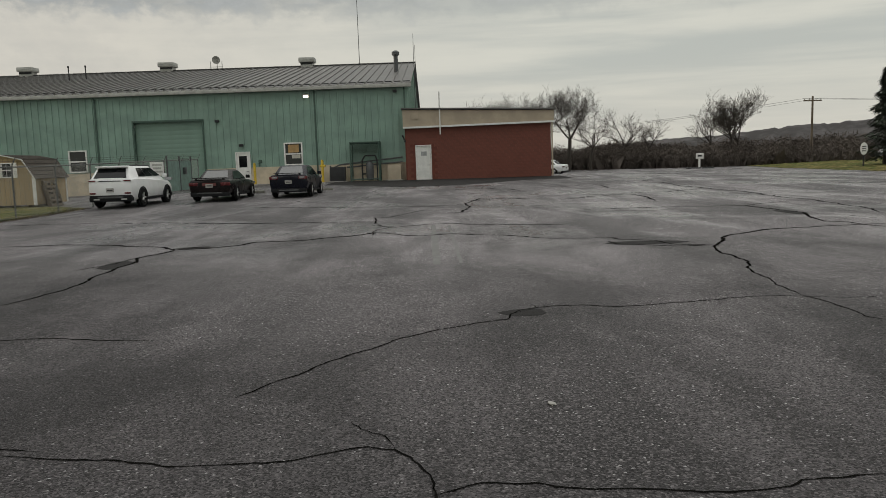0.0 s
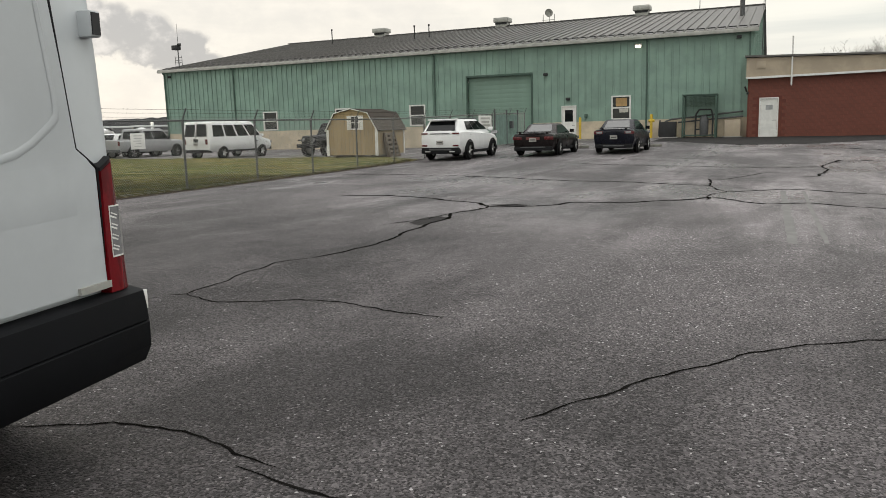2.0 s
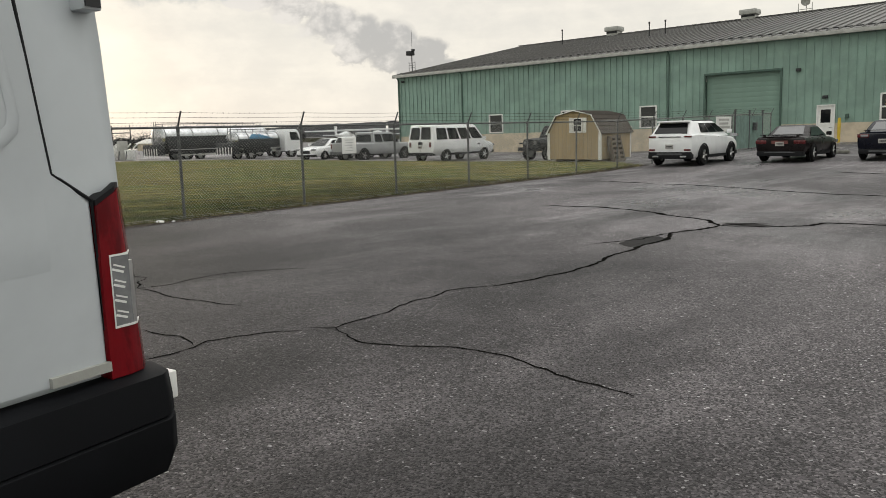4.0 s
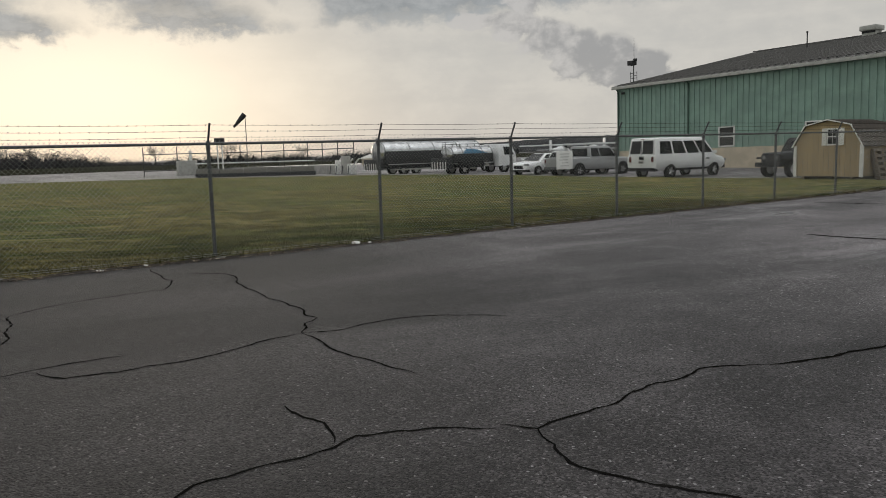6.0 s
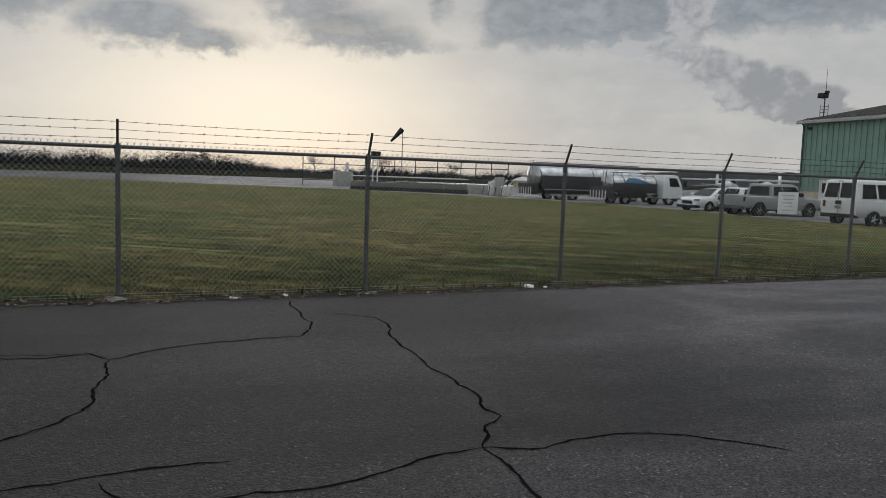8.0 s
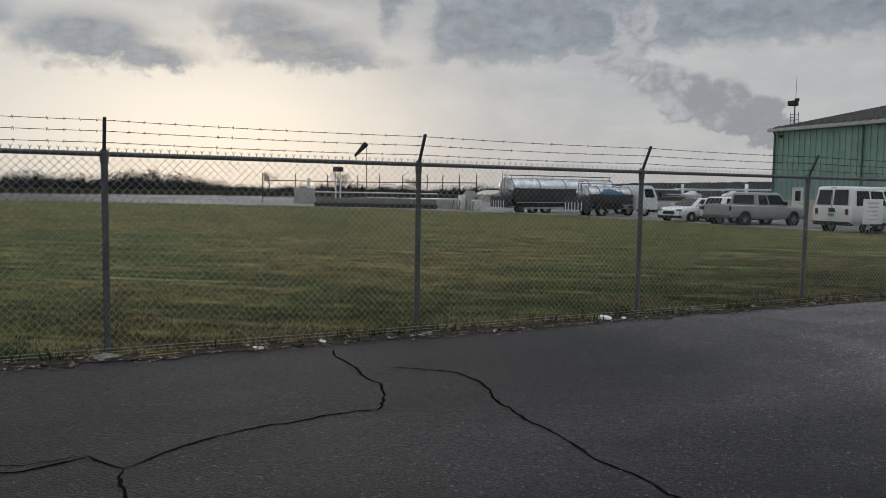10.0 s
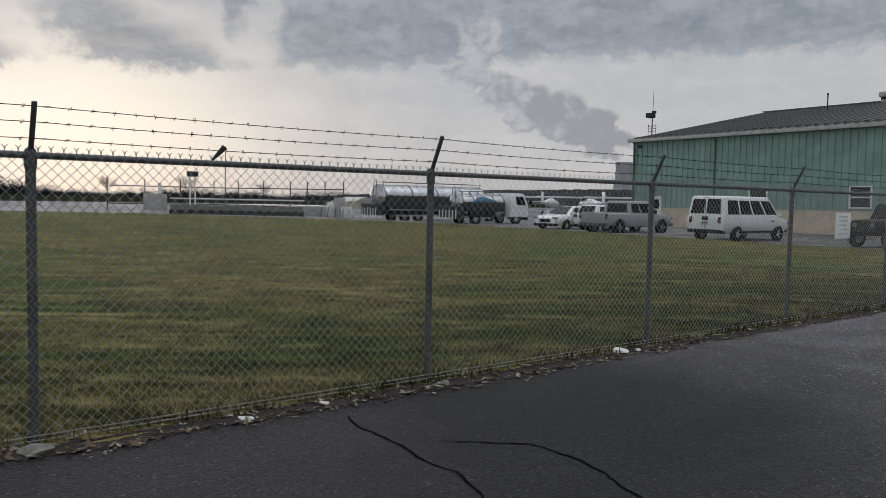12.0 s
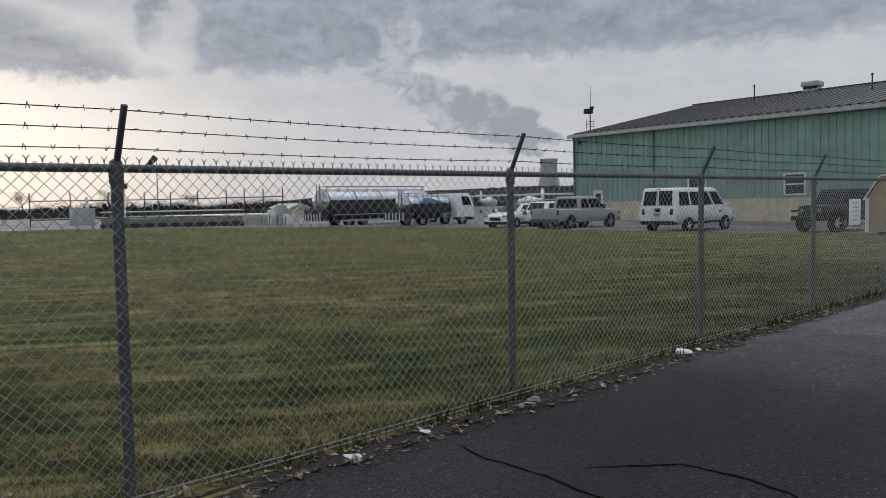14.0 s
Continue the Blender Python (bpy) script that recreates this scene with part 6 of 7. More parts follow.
tar = mat("damp_patch", (0.022, 0.0208, 0.0205), 0.8, vary=0.4, scale=9, fine=90, bump=0.8, depth=0.008, gloss=0.2)
for i, (x, y, rx, ry) in enumerate(((15.22, -0.36, 0.26, 0.17), (8.9, 4.75, 0.24, 0.55), (9.5, 7.2, 0.4, 0.16), (18.3, 5.75, 0.7, 0.3), (23.8, 11.8, 0.2, 0.8))):
    flat_patch("patch", x, y, rx, ry, tar, ground, i * 3.1, 0.003)
# newer dark surfacing before the hangar and the annexe
bm = bmesh.new()
cols = []
for i in range(30):
    x = 8.0 + i * 0.52
    front = 37.6 - 4.2 * smooth01((x - 8.5) / 4.5) + 4.6 * smooth01((x - 15.0) / 6.5) + 0.35 * wob(x, 1.0, 1.1)
    back = 43.95 if x < 12.7 else 42.95
    cols.append([bm.verts.new((x, y, ground_z(x, y) + 0.012)) for y in (front + (back - front) * j / 10 for j in range(11))])
for a, b in zip(cols, cols[1:]):
    for j in range(10):
        bm.faces.new((a[j], b[j], b[j + 1], a[j + 1])).smooth = True
part("patch", bm, tar, ground)
faded = mat("worn_paint", (0.085, 0.083, 0.081), 0.5, vary=0.3, scale=3, fine=60, bump=0.3, col2=(0.17, 0.167, 0.162))
for x, w, y0, y1 in ((14.33, 0.06, 3.6, 11.0), (14.72, 0.035, 3.7, 11.0)):
    bm = bmesh.new()
    ys = [y0 + (y1 - y0) * i / 30 for i in range(31)]
    rows = [[bm.verts.new((x + s * w * (1 + 0.5 * wob(x, y, 2.0, s)), y, ground_z(x, y) + 0.0025)) for s in (-1, 1)] for y in ys]
    for a, b in zip(rows, rows[1:]):
        bm.faces.new((a[0], a[1], b[1], b[0]))
    part("paint_line", bm, faded, ground)
wet = mat("standing_water", (0.03, 0.03, 0.031), 0.20, vary=0.1, scale=0.6, fine=3, bump=0.03, rough2=0.28, gloss=0.8)
for i, (x, y, rx, ry) in enumerate(((33.6, 30.5, 2.3, 1.0), (35.0, 27.3, 1.5, 0.5), (32.2, 27.4, 0.9, 0.3), (36.5, 36.0, 2.6, 1.6), (41.0, 45.0, 2.0, 1.6), (29.4, 28.7, 0.9, 0.35), (24.9, 34.0, 2.0, 0.35), (21.8, 38.2, 2.6, 0.3), (31.4, 44.2, 4.5, 0.6), (20.6, 11.5, 0.5, 0.2), (32.2, 84.0, 2.5, 2.2), (27.0, 62.0, 2.0, 1.2), (38.0, 66.0, 4.0, 1.6))):
    flat_patch("puddle", x, y, rx, ry, wet, ground, 50 + i * 1.7, 0.005)
bm = bmesh.new()
v = [[bm.verts.new((x, y, ground_z(x, y) + 0.004)) for y in (y0 - 0.12, y0 + 0.12)] for x, y0 in ((22.5, 38.5), (28, 39.2), (34, 40.2), (40, 41.5))]
for a, b in zip(v, v[1:]):
    bm.faces.new((a[0], a[1], b[1], b[0]))
part("paint_line", bm, mat("white_line", (0.5, 0.5, 0.48), 0.5, vary=0.3, scale=3), ground)

# apron and wet taxiway beyond the lawn
bm = sheet(spread(-900, -20, -80, -21, 4.0), spread(-500, 900, -40, 60, 4.0), lambda x, y: ground_z(x, y) + 0.006)
solo("apron", bm, apron_mat, "pale damp concrete apron and taxiway", "apron", kind="structure")
bm = bmesh.new()
for x0, y0, x1, y1, w in ((-330, -160, -95, 70, 5.0), (-260, 30, -70, 110, 3.0)):
    d = Vector((x1 - x0, y1 - y0, 0)).normalized()
    s = Vector((-d.y, d.x, 0)) * w
    bm.faces.new([bm.verts.new(p) for p in (Vector((x0, y0, 0.02)) + s, Vector((x1, y1, 0.02)) + s, Vector((x1, y1, 0.02)) - s, Vector((x0, y0, 0.02)) - s)])
solo("taxiway_water", bm, wet, "sheets of rain water on the taxiway", "water", kind="structure")
# far airfield grass between pavement and trees
bm = bmesh.new()
rows = []
for i in range(30):
    y = -330 + i * 30
    rows.append([bm.verts.new((x + 10 * wob(0, y, 0.02), y, 0.03 + zz)) for x, zz in ((-118, 0.0), (-170, 0.15), (-235, 0.35))])
for a, b in zip(rows, rows[1:]):
    for j in range(2):
        bm.faces.new((a[j], b[j], b[j + 1], a[j + 1])).smooth = True
solo("far_grass", bm, mat("rough_grass", (0.030, 0.030, 0.020), 0.95, vary=0.4, scale=0.2, fine=2, bump=0, gloss=0.0), "dark strip of rough grass beside the runway", "grass", kind="structure")


# ---------- grass blades, dead leaves and rubbish along the fence ----------
def scatter(name, count, seed, place, size, material, label, category, flat=False):
    rng = np.random.RandomState(seed)
    vs, fs = [], []
    for i in range(count):
        x, y = place(rng)
        z = lawn_z(x, y) if x < 0.14 else ground_z(x, y) + 0.004
        a, s = rng.uniform(0, 2 * math.pi), size * rng.uniform(0.5, 1.3)
        c, d = math.cos(a), math.sin(a)
        k = len(vs)
        if flat:
            t = rng.uniform(-0.4, 0.6) * s
            vs += [(x - c * s, y - d * s, z + 0.006), (x + d * s * 0.45, y - c * s * 0.45, z + 0.008 + abs(t) * 0.5), (x + c * s, y + d * s, z + 0.01 + max(t, 0)), (x - d * s * 0.45, y + c * s * 0.45, z + 0.008)]
            fs.append((k, k + 1, k + 2, k + 3))
        else:
            w = s * 0.075 + 0.0012
            lx, ly = rng.uniform(-0.5, 0.5) * s, rng.uniform(-0.5, 0.5) * s
            vs += [(x - c * w, y - d * w, z - 0.004), (x + c * w, y + d * w, z - 0.004), (x + lx, y + ly, z + s)]
            fs.append((k, k + 1, k + 2))
    me = bpy.data.meshes.new(name)
    me.from_pydata(vs, [], fs)
    me.materials.append(material)
    return tagged(new(name, me), label, category, kind="stuff")


def near_lawn(rng):
    return -0.05 - min(rng.exponential(2.4), 16.0), -8 + 22 * rng.random_sample() ** 0.9


def at_fence(rng):
    return rng.normal(0.02, 0.07), rng.uniform(-10, 23)


def gutter_line(rng):
    y = rng.uniform(-9, 23)
    return 0.16 + 0.10 * wob(0, y, 1.7) + rng.normal(0, 0.10), y


def on_lawn(rng):
    return -0.3 - 14 * rng.random_sample() ** 1.5, rng.uniform(-9, 20)


def on_lot(rng):
    return rng.uniform(0.4, 20), rng.uniform(-8, 12)


blade = grass_material("grass_blades", 0.8)
scatter("grass_blades", 150000, 1, near_lawn, 0.030, blade, "short winter grass blades of the lawn", "grass")
scatter("weed_tufts", 5200, 2, at_fence, 0.085, blade, "longer grass left along the fence foot", "grass")
leafy = mat("dead_leaves", (0.05, 0.032, 0.021), 0.85, vary=0.5, scale=15, fine=60, col2=(0.36, 0.31, 0.22), spread=(0.50, 0.60))
scatter("fallen_leaves", 6500, 3, gutter_line, 0.028, leafy, "brown dead leaves gathered at the lawn edge", "leaves", True)
scatter("large_leaves", 620, 7, gutter_line, 0.05, mat("tan_leaves", (0.10, 0.068, 0.04), 0.8, vary=0.5, scale=7, col2=(0.45, 0.41, 0.32), spread=(0.52, 0.62)), "large curled tan leaves along the asphalt edge", "leaves", True)
scatter("stray_leaves", 320, 4, on_lawn, 0.022, mat("pale_leaves", (0.34, 0.32, 0.26), 0.8, vary=0.4, scale=9), "pale dry leaves scattered on the lawn", "leaves", True)
scatter("loose_chips", 1100, 5, on_lot, 0.005, mat("stone_chips", (0.30, 0.29, 0.27), 0.8), "small pale stone chips lying on asphalt", "gravel", True)
bm = bmesh.new()
ys = [-24 + 0.25 * i for i in range(192)]
rows = [[bm.verts.new((x, y, ground_z(0, y) + z)) for x, z in ((0.02, 0.018), (0.13, 0.022), (0.27 + 0.10 * wob(0, y, 1.7) + 0.06 * wob(0, y, 5.0, 2.0), 0.003))] for y in ys]
for a, b in zip(rows, rows[1:]):
    for j in range(2):
        bm.faces.new((a[j], a[j + 1], b[j + 1], b[j])).smooth = True
solo("soil_edge", bm, soil_mat, "strip of wet soil and rotten leaves along the asphalt", "soil", kind="structure")


def crumpled(x, y, s, seed, label, category, name, material):
    rng_ = random.Random(seed)
    bm = bmesh.new()
    bmesh.ops.create_icosphere(bm, subdivisions=2, radius=s)
    for v_ in bm.verts:
        k = 1 + rng_.uniform(-0.35, 0.35)
        v_.co = Vector((v_.co.x * k * 1.5, v_.co.y * k, max(v_.co.z * k * 0.55, -0.01)))
    return solo(name, bm, material, label, category, Matrix.Translation((x, y, (lawn_z(x, y) if x < 0.14 else ground_z(x, y)) + 0.01)) @ Matrix.Rotation(rng_.uniform(0, 6), 4, "Z"))


crumpled(0.12, 2.44, 0.055, 1, "crumpled white paper litter on the lawn edge", "litter", "paper_litter", white_paint)
crumpled(0.14, 2.72, 0.035, 2, "small white paper scrap on the lawn edge", "litter", "paper_litter", white_paint)
crumpled(0.20, -1.75, 0.035, 3, "small white paper scrap on the lawn edge", "litter", "paper_litter", white_paint)
crumpled(0.16, -1.1, 0.03, 4, "small white paper scrap on the lawn edge", "litter", "paper_litter", white_paint)
crumpled(0.17, 0.05, 0.055, 5, "pale lump of concrete at a fence post", "stone", "concrete_lump", mat("stained_concrete", (0.20, 0.195, 0.17), 0.9, vary=0.3, scale=12))
crumpled(0.16, -3.05, 0.075, 6, "pale lump of concrete at a fence post", "stone", "concrete_lump", mat("stained_concrete", (0.20, 0.195, 0.17), 0.9, vary=0.3, scale=12))
crumpled(0.15, 6.15, 0.05, 7, "pale lump of concrete at a fence post", "stone", "concrete_lump", mat("stained_concrete", (0.20, 0.195, 0.17), 0.9, vary=0.3, scale=12))
crumpled(15.0, -3.4, 0.022, 8, "small grey paper scrap on the asphalt", "litter", "paper_litter", concrete)

# notice on the fence
sign = thing("fence_notice", Matrix.Translation((0.045, 7.52, 1.32)), "white metal notice wired to the chain link fence", "sign")
boxpart("plate", sign, white_paint, -0.004, 0.004, -0.23, 0.23, -0.19, 0.19, bevel=0.002)
for i, (a, b) in enumerate(((-0.14, 0.14), (-0.12, 0.13), (-0.15, 0.09), (-0.08, 0.1), (-0.13, 0.12))):
    boxpart("text_bar", sign, mat("faded_print", (0.52, 0.52, 0.50), 0.6), 0.0042, 0.006, a, b, 0.12 - i * 0.062, 0.14 - i * 0.062)


# ---------- garden shed ----------
def build_shed():
    W, D, z1, z2, z3 = 2.60, 2.95, 1.34, 2.03, 2.21
    x0 = -5.35
    s = thing("garden_shed", Matrix.Translation((x0, 25.1, ground_z(-4, 26) + 0.06)), "tan wooden barn shed with brown shingle roof and white trim", "shed")
    prof = [(0, 0.1), (W, 0.1), (W, z1), (W - 0.42, z2), (W / 2, z3), (0.42, z2), (0, z1)]
    bm = bmesh.new()
    a, b = [bm.verts.new((x, 0, z)) for x, z in prof], [bm.verts.new((x, D, z)) for x, z in prof]
    bm.faces.new(a[::-1]), bm.faces.new(b)
    for i in range(7):
        bm.faces.new((a[i], a[(i + 1) % 7], b[(i + 1) % 7], b[i]))
    part("wall", bm, tan_siding, s)
    for i in range(13):
        x = 0.1 + i * 0.21
        top = min(z3 - 0.1, z1 + (min(x, W - x) / 0.42) * (z2 - z1) - 0.05 if min(x, W - x) < 0.42 else z2 + (min(x, W - x) - 0.42) / (W / 2 - 0.42) * (z3 - z2) - 0.08)
        boxpart("siding_groove", s, wood_grey, x - 0.004, x + 0.004, -0.004, -0.001, 0.12, top)
    roof = [(-0.10, z1 - 0.12), (0.40, z2 + 0.02), (W / 2, z3 + 0.05), (W - 0.40, z2 + 0.02), (W + 0.10, z1 - 0.12)]
    for k in range(4):
        (xa, za), (xb, zb) = roof[k], roof[k + 1]
        n = 5
        L = math.hypot(xb - xa, zb - za)
        for r in range(n):
            t0, t1 = r / n, (r + 1.15) / n
            up = k < 2
            lo, hi = (t0, min(t1, 1)) if up else (1 - t0, max(1 - t1, 0))
            p0 = Vector((xa + (xb - xa) * lo, 0, za + (zb - za) * lo))
            p1 = Vector((xa + (xb - xa) * hi, 0, za + (zb - za) * hi))
            nrm = Vector((-(zb - za), 0, xb - xa)) / L
            bm = bmesh.new()
            q = [p0 + nrm * 0.035, p1 + nrm * 0.012, p1, p0]
            va = [bm.verts.new(p + Vector((0, -0.1, 0))) for p in q]
            vb = [bm.verts.new(p + Vector((0, D + 0.1, 0))) for p in q]
            bm.faces.new(va), bm.faces.new(vb[::-1])
            for i in range(4):
                bm.faces.new((va[i], va[(i + 1) % 4], vb[(i + 1) % 4], vb[i]))
            part("shingle_course", bm, shingle, s)
        bm = bmesh.new()
        tube(bm, (xa, -0.085, za), (xb, -0.085, zb), 0.03, seg=4)
        part("barge_board", bm, white_paint, s)
    for x in (0.0, W):
        boxpart("corner_board", s, white_paint, x - 0.06, x + 0.06, -0.03, 0.05, 0.08, z1 - 0.05)
    boxpart("corner_board", s, white_paint, W - 0.04, W + 0.03, D - 0.08, D + 0.02, 0.08, z1 - 0.05)
    win = boxpart("window", s, white_paint, W * 0.5 - 0.02, W * 0.5 + 0.44, -0.05, -0.005, 1.28, 1.93, bevel=0.01)
    for i in range(2):
        for j in range(2):
            boxpart("pane", win, glass, W * 0.5 + 0.03 + i * 0.19, W * 0.5 + 0.2 + i * 0.19, -0.056, -0.051, 1.34 + j * 0.29, 1.59 + j * 0.29)
    for xx in (W * 0.5 - 0.22, W * 0.5 + 0.46):
        boxpart("shutter", s, white_paint, xx, xx + 0.18, -0.04, -0.005, 1.28, 1.93, bevel=0.01)
    for x in (0.3, W - 0.4):
        boxpart("skid", s, wood_grey, x, x + 0.1, 0.0, D, -0.05, 0.1)
    # pallets leaning on the side wall
    for k in range(2):
        p = thing("wooden_pallet", Matrix.Translation((x0 + W + 0.45 - k * 0.16, 25.6 + k * 0.15, ground_z(-2.6, 25.6) + 0.02)) @ Matrix.Rotation(radians(-14), 4, "Y"), "grey weathered wooden pallet leaning on the shed", "pallet", "pallets")
        for i in range(6):
            boxpart("slat", p, wood_grey, 0, 0.02, 0, 1.1, 0.02 + i * 0.21, 0.12 + i * 0.21)
        for y in (0.0, 0.5, 1.02):
            boxpart("bearer", p, wood_grey, -0.09, -0.001, y, y + 0.08, 0.02, 1.17)


build_shed()


# ---------- yard things in front of the hangar ----------
def at_hangar(u, out, z=0.0):
    m = HANGAR @ Matrix.Translation((u, out, 0))
    p = m.translation
    return Matrix.Translation((p.x, p.y, ground_z(p.x, p.y) + z)) @ Matrix.Rotation(math.pi, 4, "Z")


def bollard(u, out, h):
    b = thing("bollard", at_hangar(u, out), "yellow painted steel bollard", "bollard", "bollards")
    bm = bmesh.new()
    tube(bm, (0, 0, -0.2), (0, 0, h), 0.085, seg=16), lathe(bm, [(0.085, h), (0.06, h + 0.05), (0.01, h + 0.07)], 16)
    part("post", bm, yellow, b)
    boxpart("footing", b, concrete, -0.2, 0.2, -0.2, 0.2, -0.1, 0.03, bevel=0.02)


bollard(10.1, 1.6, 1.35)
bollard(5.7, 1.2, 1.45)
bm = bmesh.new()
tube(bm, (0.16, 0, 1.1), (-0.2, 0, 1.1), 0.09, seg=12)
solo("pipe_valve", bm, yellow, "yellow pipe valve on the post", "valve", at_hangar(5.7, 1.2))

# green equipment cage
cage = thing("equipment_cage", at_hangar(2.85, 0.85), "green steel mesh cage round gas equipment", "cage")
for x in (-0.95, 0.95):
    for y in (-0.6, 0.6):
        tubepart("post", cage, green_trim, (x, y, -0.2), (x, y, 2.55), 0.05)
    tubepart("rail", cage, green_trim, (x, -0.6, 2.5), (x, 0.6, 2.5), 0.035)
for y in (-0.6, 0.6):
    tubepart("rail", cage, green_trim, (-0.95, y, 2.5), (0.95, y, 2.58), 0.035)
    tubepart("rail", cage, green_trim, (-0.95, y, 0.15), (0.95, y, 0.15), 0.03)
bm = bmesh.new()
for i in range(26):
    x = -0.93 + i * 0.0745
    tube(bm, (x, -0.6, 1.9), (x, -0.6, 2.55), 0.008, seg=4, caps=False)
for i in range(9):
    tube(bm, (-0.93, -0.6, 1.9 + i * 0.08), (0.93, -0.6, 1.9 + i * 0.08), 0.008, seg=4, caps=False)
part("wire_panel", bm, green_trim, cage)
boxpart("mesh_roof", cage, green_trim, -1.0, 1.0, -0.65, 0.65, 2.56, 2.62, bevel=0.01)
tk = thing("gas_meter", at_hangar(2.6, 0.75), "grey gas meter and regulator in the cage", "meter")
bm = bmesh.new()
lathe(bm, [(0.05, 0.05), (0.24, 0.1), (0.26, 0.5), (0.26, 1.15), (0.15, 1.3), (0.05, 1.36)], 18, None, True)
part("tank", bm, galv, tk)
bm = bmesh.new()
for a_, b_ in (((0.5, 0, 0.05), (0.5, 0, 1.4)), ((0.5, 0, 1.4), (0.3, 0, 1.7)), ((0.3, 0, 1.7), (-0.4, 0, 1.7)), ((-0.4, 0, 1.7), (-0.5, 0, 1.3)), ((-0.5, 0, 1.3), (-0.5, 0, 0.05)), ((0.5, 0, 0.5), (0.2, 0, 0.5))):
    tube(bm, a_, b_, 0.05)
part("pipework", bm, dark_metal, tk)
run = thing("wall_pipe", at_hangar(3.0, 0.25), "grey pipe running along the hangar base", "pipe")
for a_, b_ in (((-2.6, 0, 1.55), (1.6, 0, 1.15)), ((1.6, 0, 1.15), (2.0, 0, 1.0)), ((2.0, 0, 1.0), (2.0, 0, 0.1)), ((-2.6, 0, 1.25), (1.2, 0, 0.95)), ((2.3, 0, 1.1), (2.35, 0, 0.1))):
    tubepart("pipe", run, galv, a_, b_, 0.05)


def condenser(u, out, w, h, label, body):
    c = thing("condenser_unit", at_hangar(u, out), label, "air conditioner", "condensers")
    bm = bmesh.new()
    box(bm, -w / 2, w / 2, -0.32, 0.32, 0.06, h, bevel=0.03)
    part("casing", bm, body, c)
    for i in range(9):
        z = 0.14 + i * (h - 0.24) / 9
        boxpart("grille_slat", c, dark_metal, -w / 2 + 0.06, w / 2 - 0.06, -0.335, -0.322, z, z + 0.05)
    boxpart("pad", c, concrete, -w / 2 - 0.1, w / 2 + 0.1, -0.42, 0.42, -0.06, 0.06)


condenser(4.75, 0.7, 1.0, 1.0, "dark air conditioning condenser by the hangar wall", dark_metal)
condenser(0.95, 0.7, 0.9, 1.05, "beige air conditioning condenser by the hangar wall", beige_panel)

# gate at the hangar end of the fence, with its sign
gate = thing("mesh_gate", Matrix.Translation((0.06, 33.8, ground_z(0, 34))), "green mesh clad gate in the fence", "gate")
for y in (0.0, 2.1, 4.2):
    tubepart("gate_post", gate, galv, (0, y, -0.2), (0, y, 2.05), 0.05)
boxpart("screen", gate, mat("green_screen", (0.16, 0.24, 0.21), 0.8, vary=0.2, scale=3), -0.012, 0.012, 0.05, 4.15, 0.1, 1.75)
boxpart("electric_box", gate, galv, 0.03, 0.18, 2.6, 2.9, 1.0, 1.4, bevel=0.02)
gs = thing("gate_sign", Matrix.Translation((0.11, 31.2, ground_z(0, 31) + 1.15)), "white airfield gate sign with dark lettering", "sign")
boxpart("board", gs, white_paint, -0.01, 0.01, -0.1, 1.9, -0.1, 0.62, bevel=0.004)
for i, (a_, b_) in enumerate(((0.2, 1.6), (0.3, 1.5), (0.15, 1.7))):
    boxpart("text_bar", gs, gutter_mat, 0.0102, 0.013, a_, b_, 0.42 - i * 0.18, 0.52 - i * 0.18)
for i in range(2):
    bm = bmesh.new()
    box(bm, -1.0, 1.0, -0.12, 0.12, 0.0, 0.14, bevel=0.03)
    solo("parking_block", bm, mat("stained_concrete", (0.13, 0.128, 0.122), 0.9, vary=0.3), "pale concrete wheel stop on the asphalt", "wheel stop", Matrix.Translation((4.8 + 3.4 * i, 31.4 + 0.9 * i, ground_z(5, 31.5))), "wheel stops")


# ---------- trees and distance ----------
def bare_tree(m, height, seed, label, spread_=0.55, levels=5):
    rng_ = random.Random(seed)
    t = thing("bare_tree", m, label, "tree", "bare trees")
    bt, bb = bmesh.new(), bmesh.new()

    def grow(p, d, length, r, lev, bm_):
        steps = 3
        for s in range(steps):
            d = (d + Vector((rng_.uniform(-1, 1), rng_.uniform(-1, 1), rng_.uniform(-0.3, 0.6))) * 0.16).normalized()
            q = p + d * length / steps
            r2 = r * (0.86 if lev else 0.9)
            tube(bm_, p, q, r, r2, 6 if lev < 2 else 3, caps=False)
            p, r = q, r2
            if lev and s < 2 and lev < levels:
                branch(p, d, length * 0.62, r * 0.5, lev + 1)
        if lev < levels:
            for _ in range(3 if lev else 5):
                branch(p, d, length * rng_.uniform(0.55, 0.85), r * 0.56, lev + 1)

    def branch(p, d, length, r, lev):
        side = Vector((rng_.uniform(-1, 1), rng_.uniform(-1, 1), rng_.uniform(-0.12, 0.75)))
        nd = (d * (1 - spread_) + side.normalized() * spread_ * 1.25).normalized()
        grow(p, nd, length, max(r, 0.011), lev, bb)

    grow(Vector((0, 0, -0.2)), Vector((0, 0, 1)), height * 0.24, height * 0.017, 0, bt)
    part("trunk", bt, bark, t), part("crown", bb, bark, t)
    return t


def polar(az, dist, cx=14.2, cy=-8.3):
    x, y = cx + dist * math.sin(radians(az)), cy + dist * math.cos(radians(az))
    return Matrix.Translation((x, y, ground_z(x, y)))


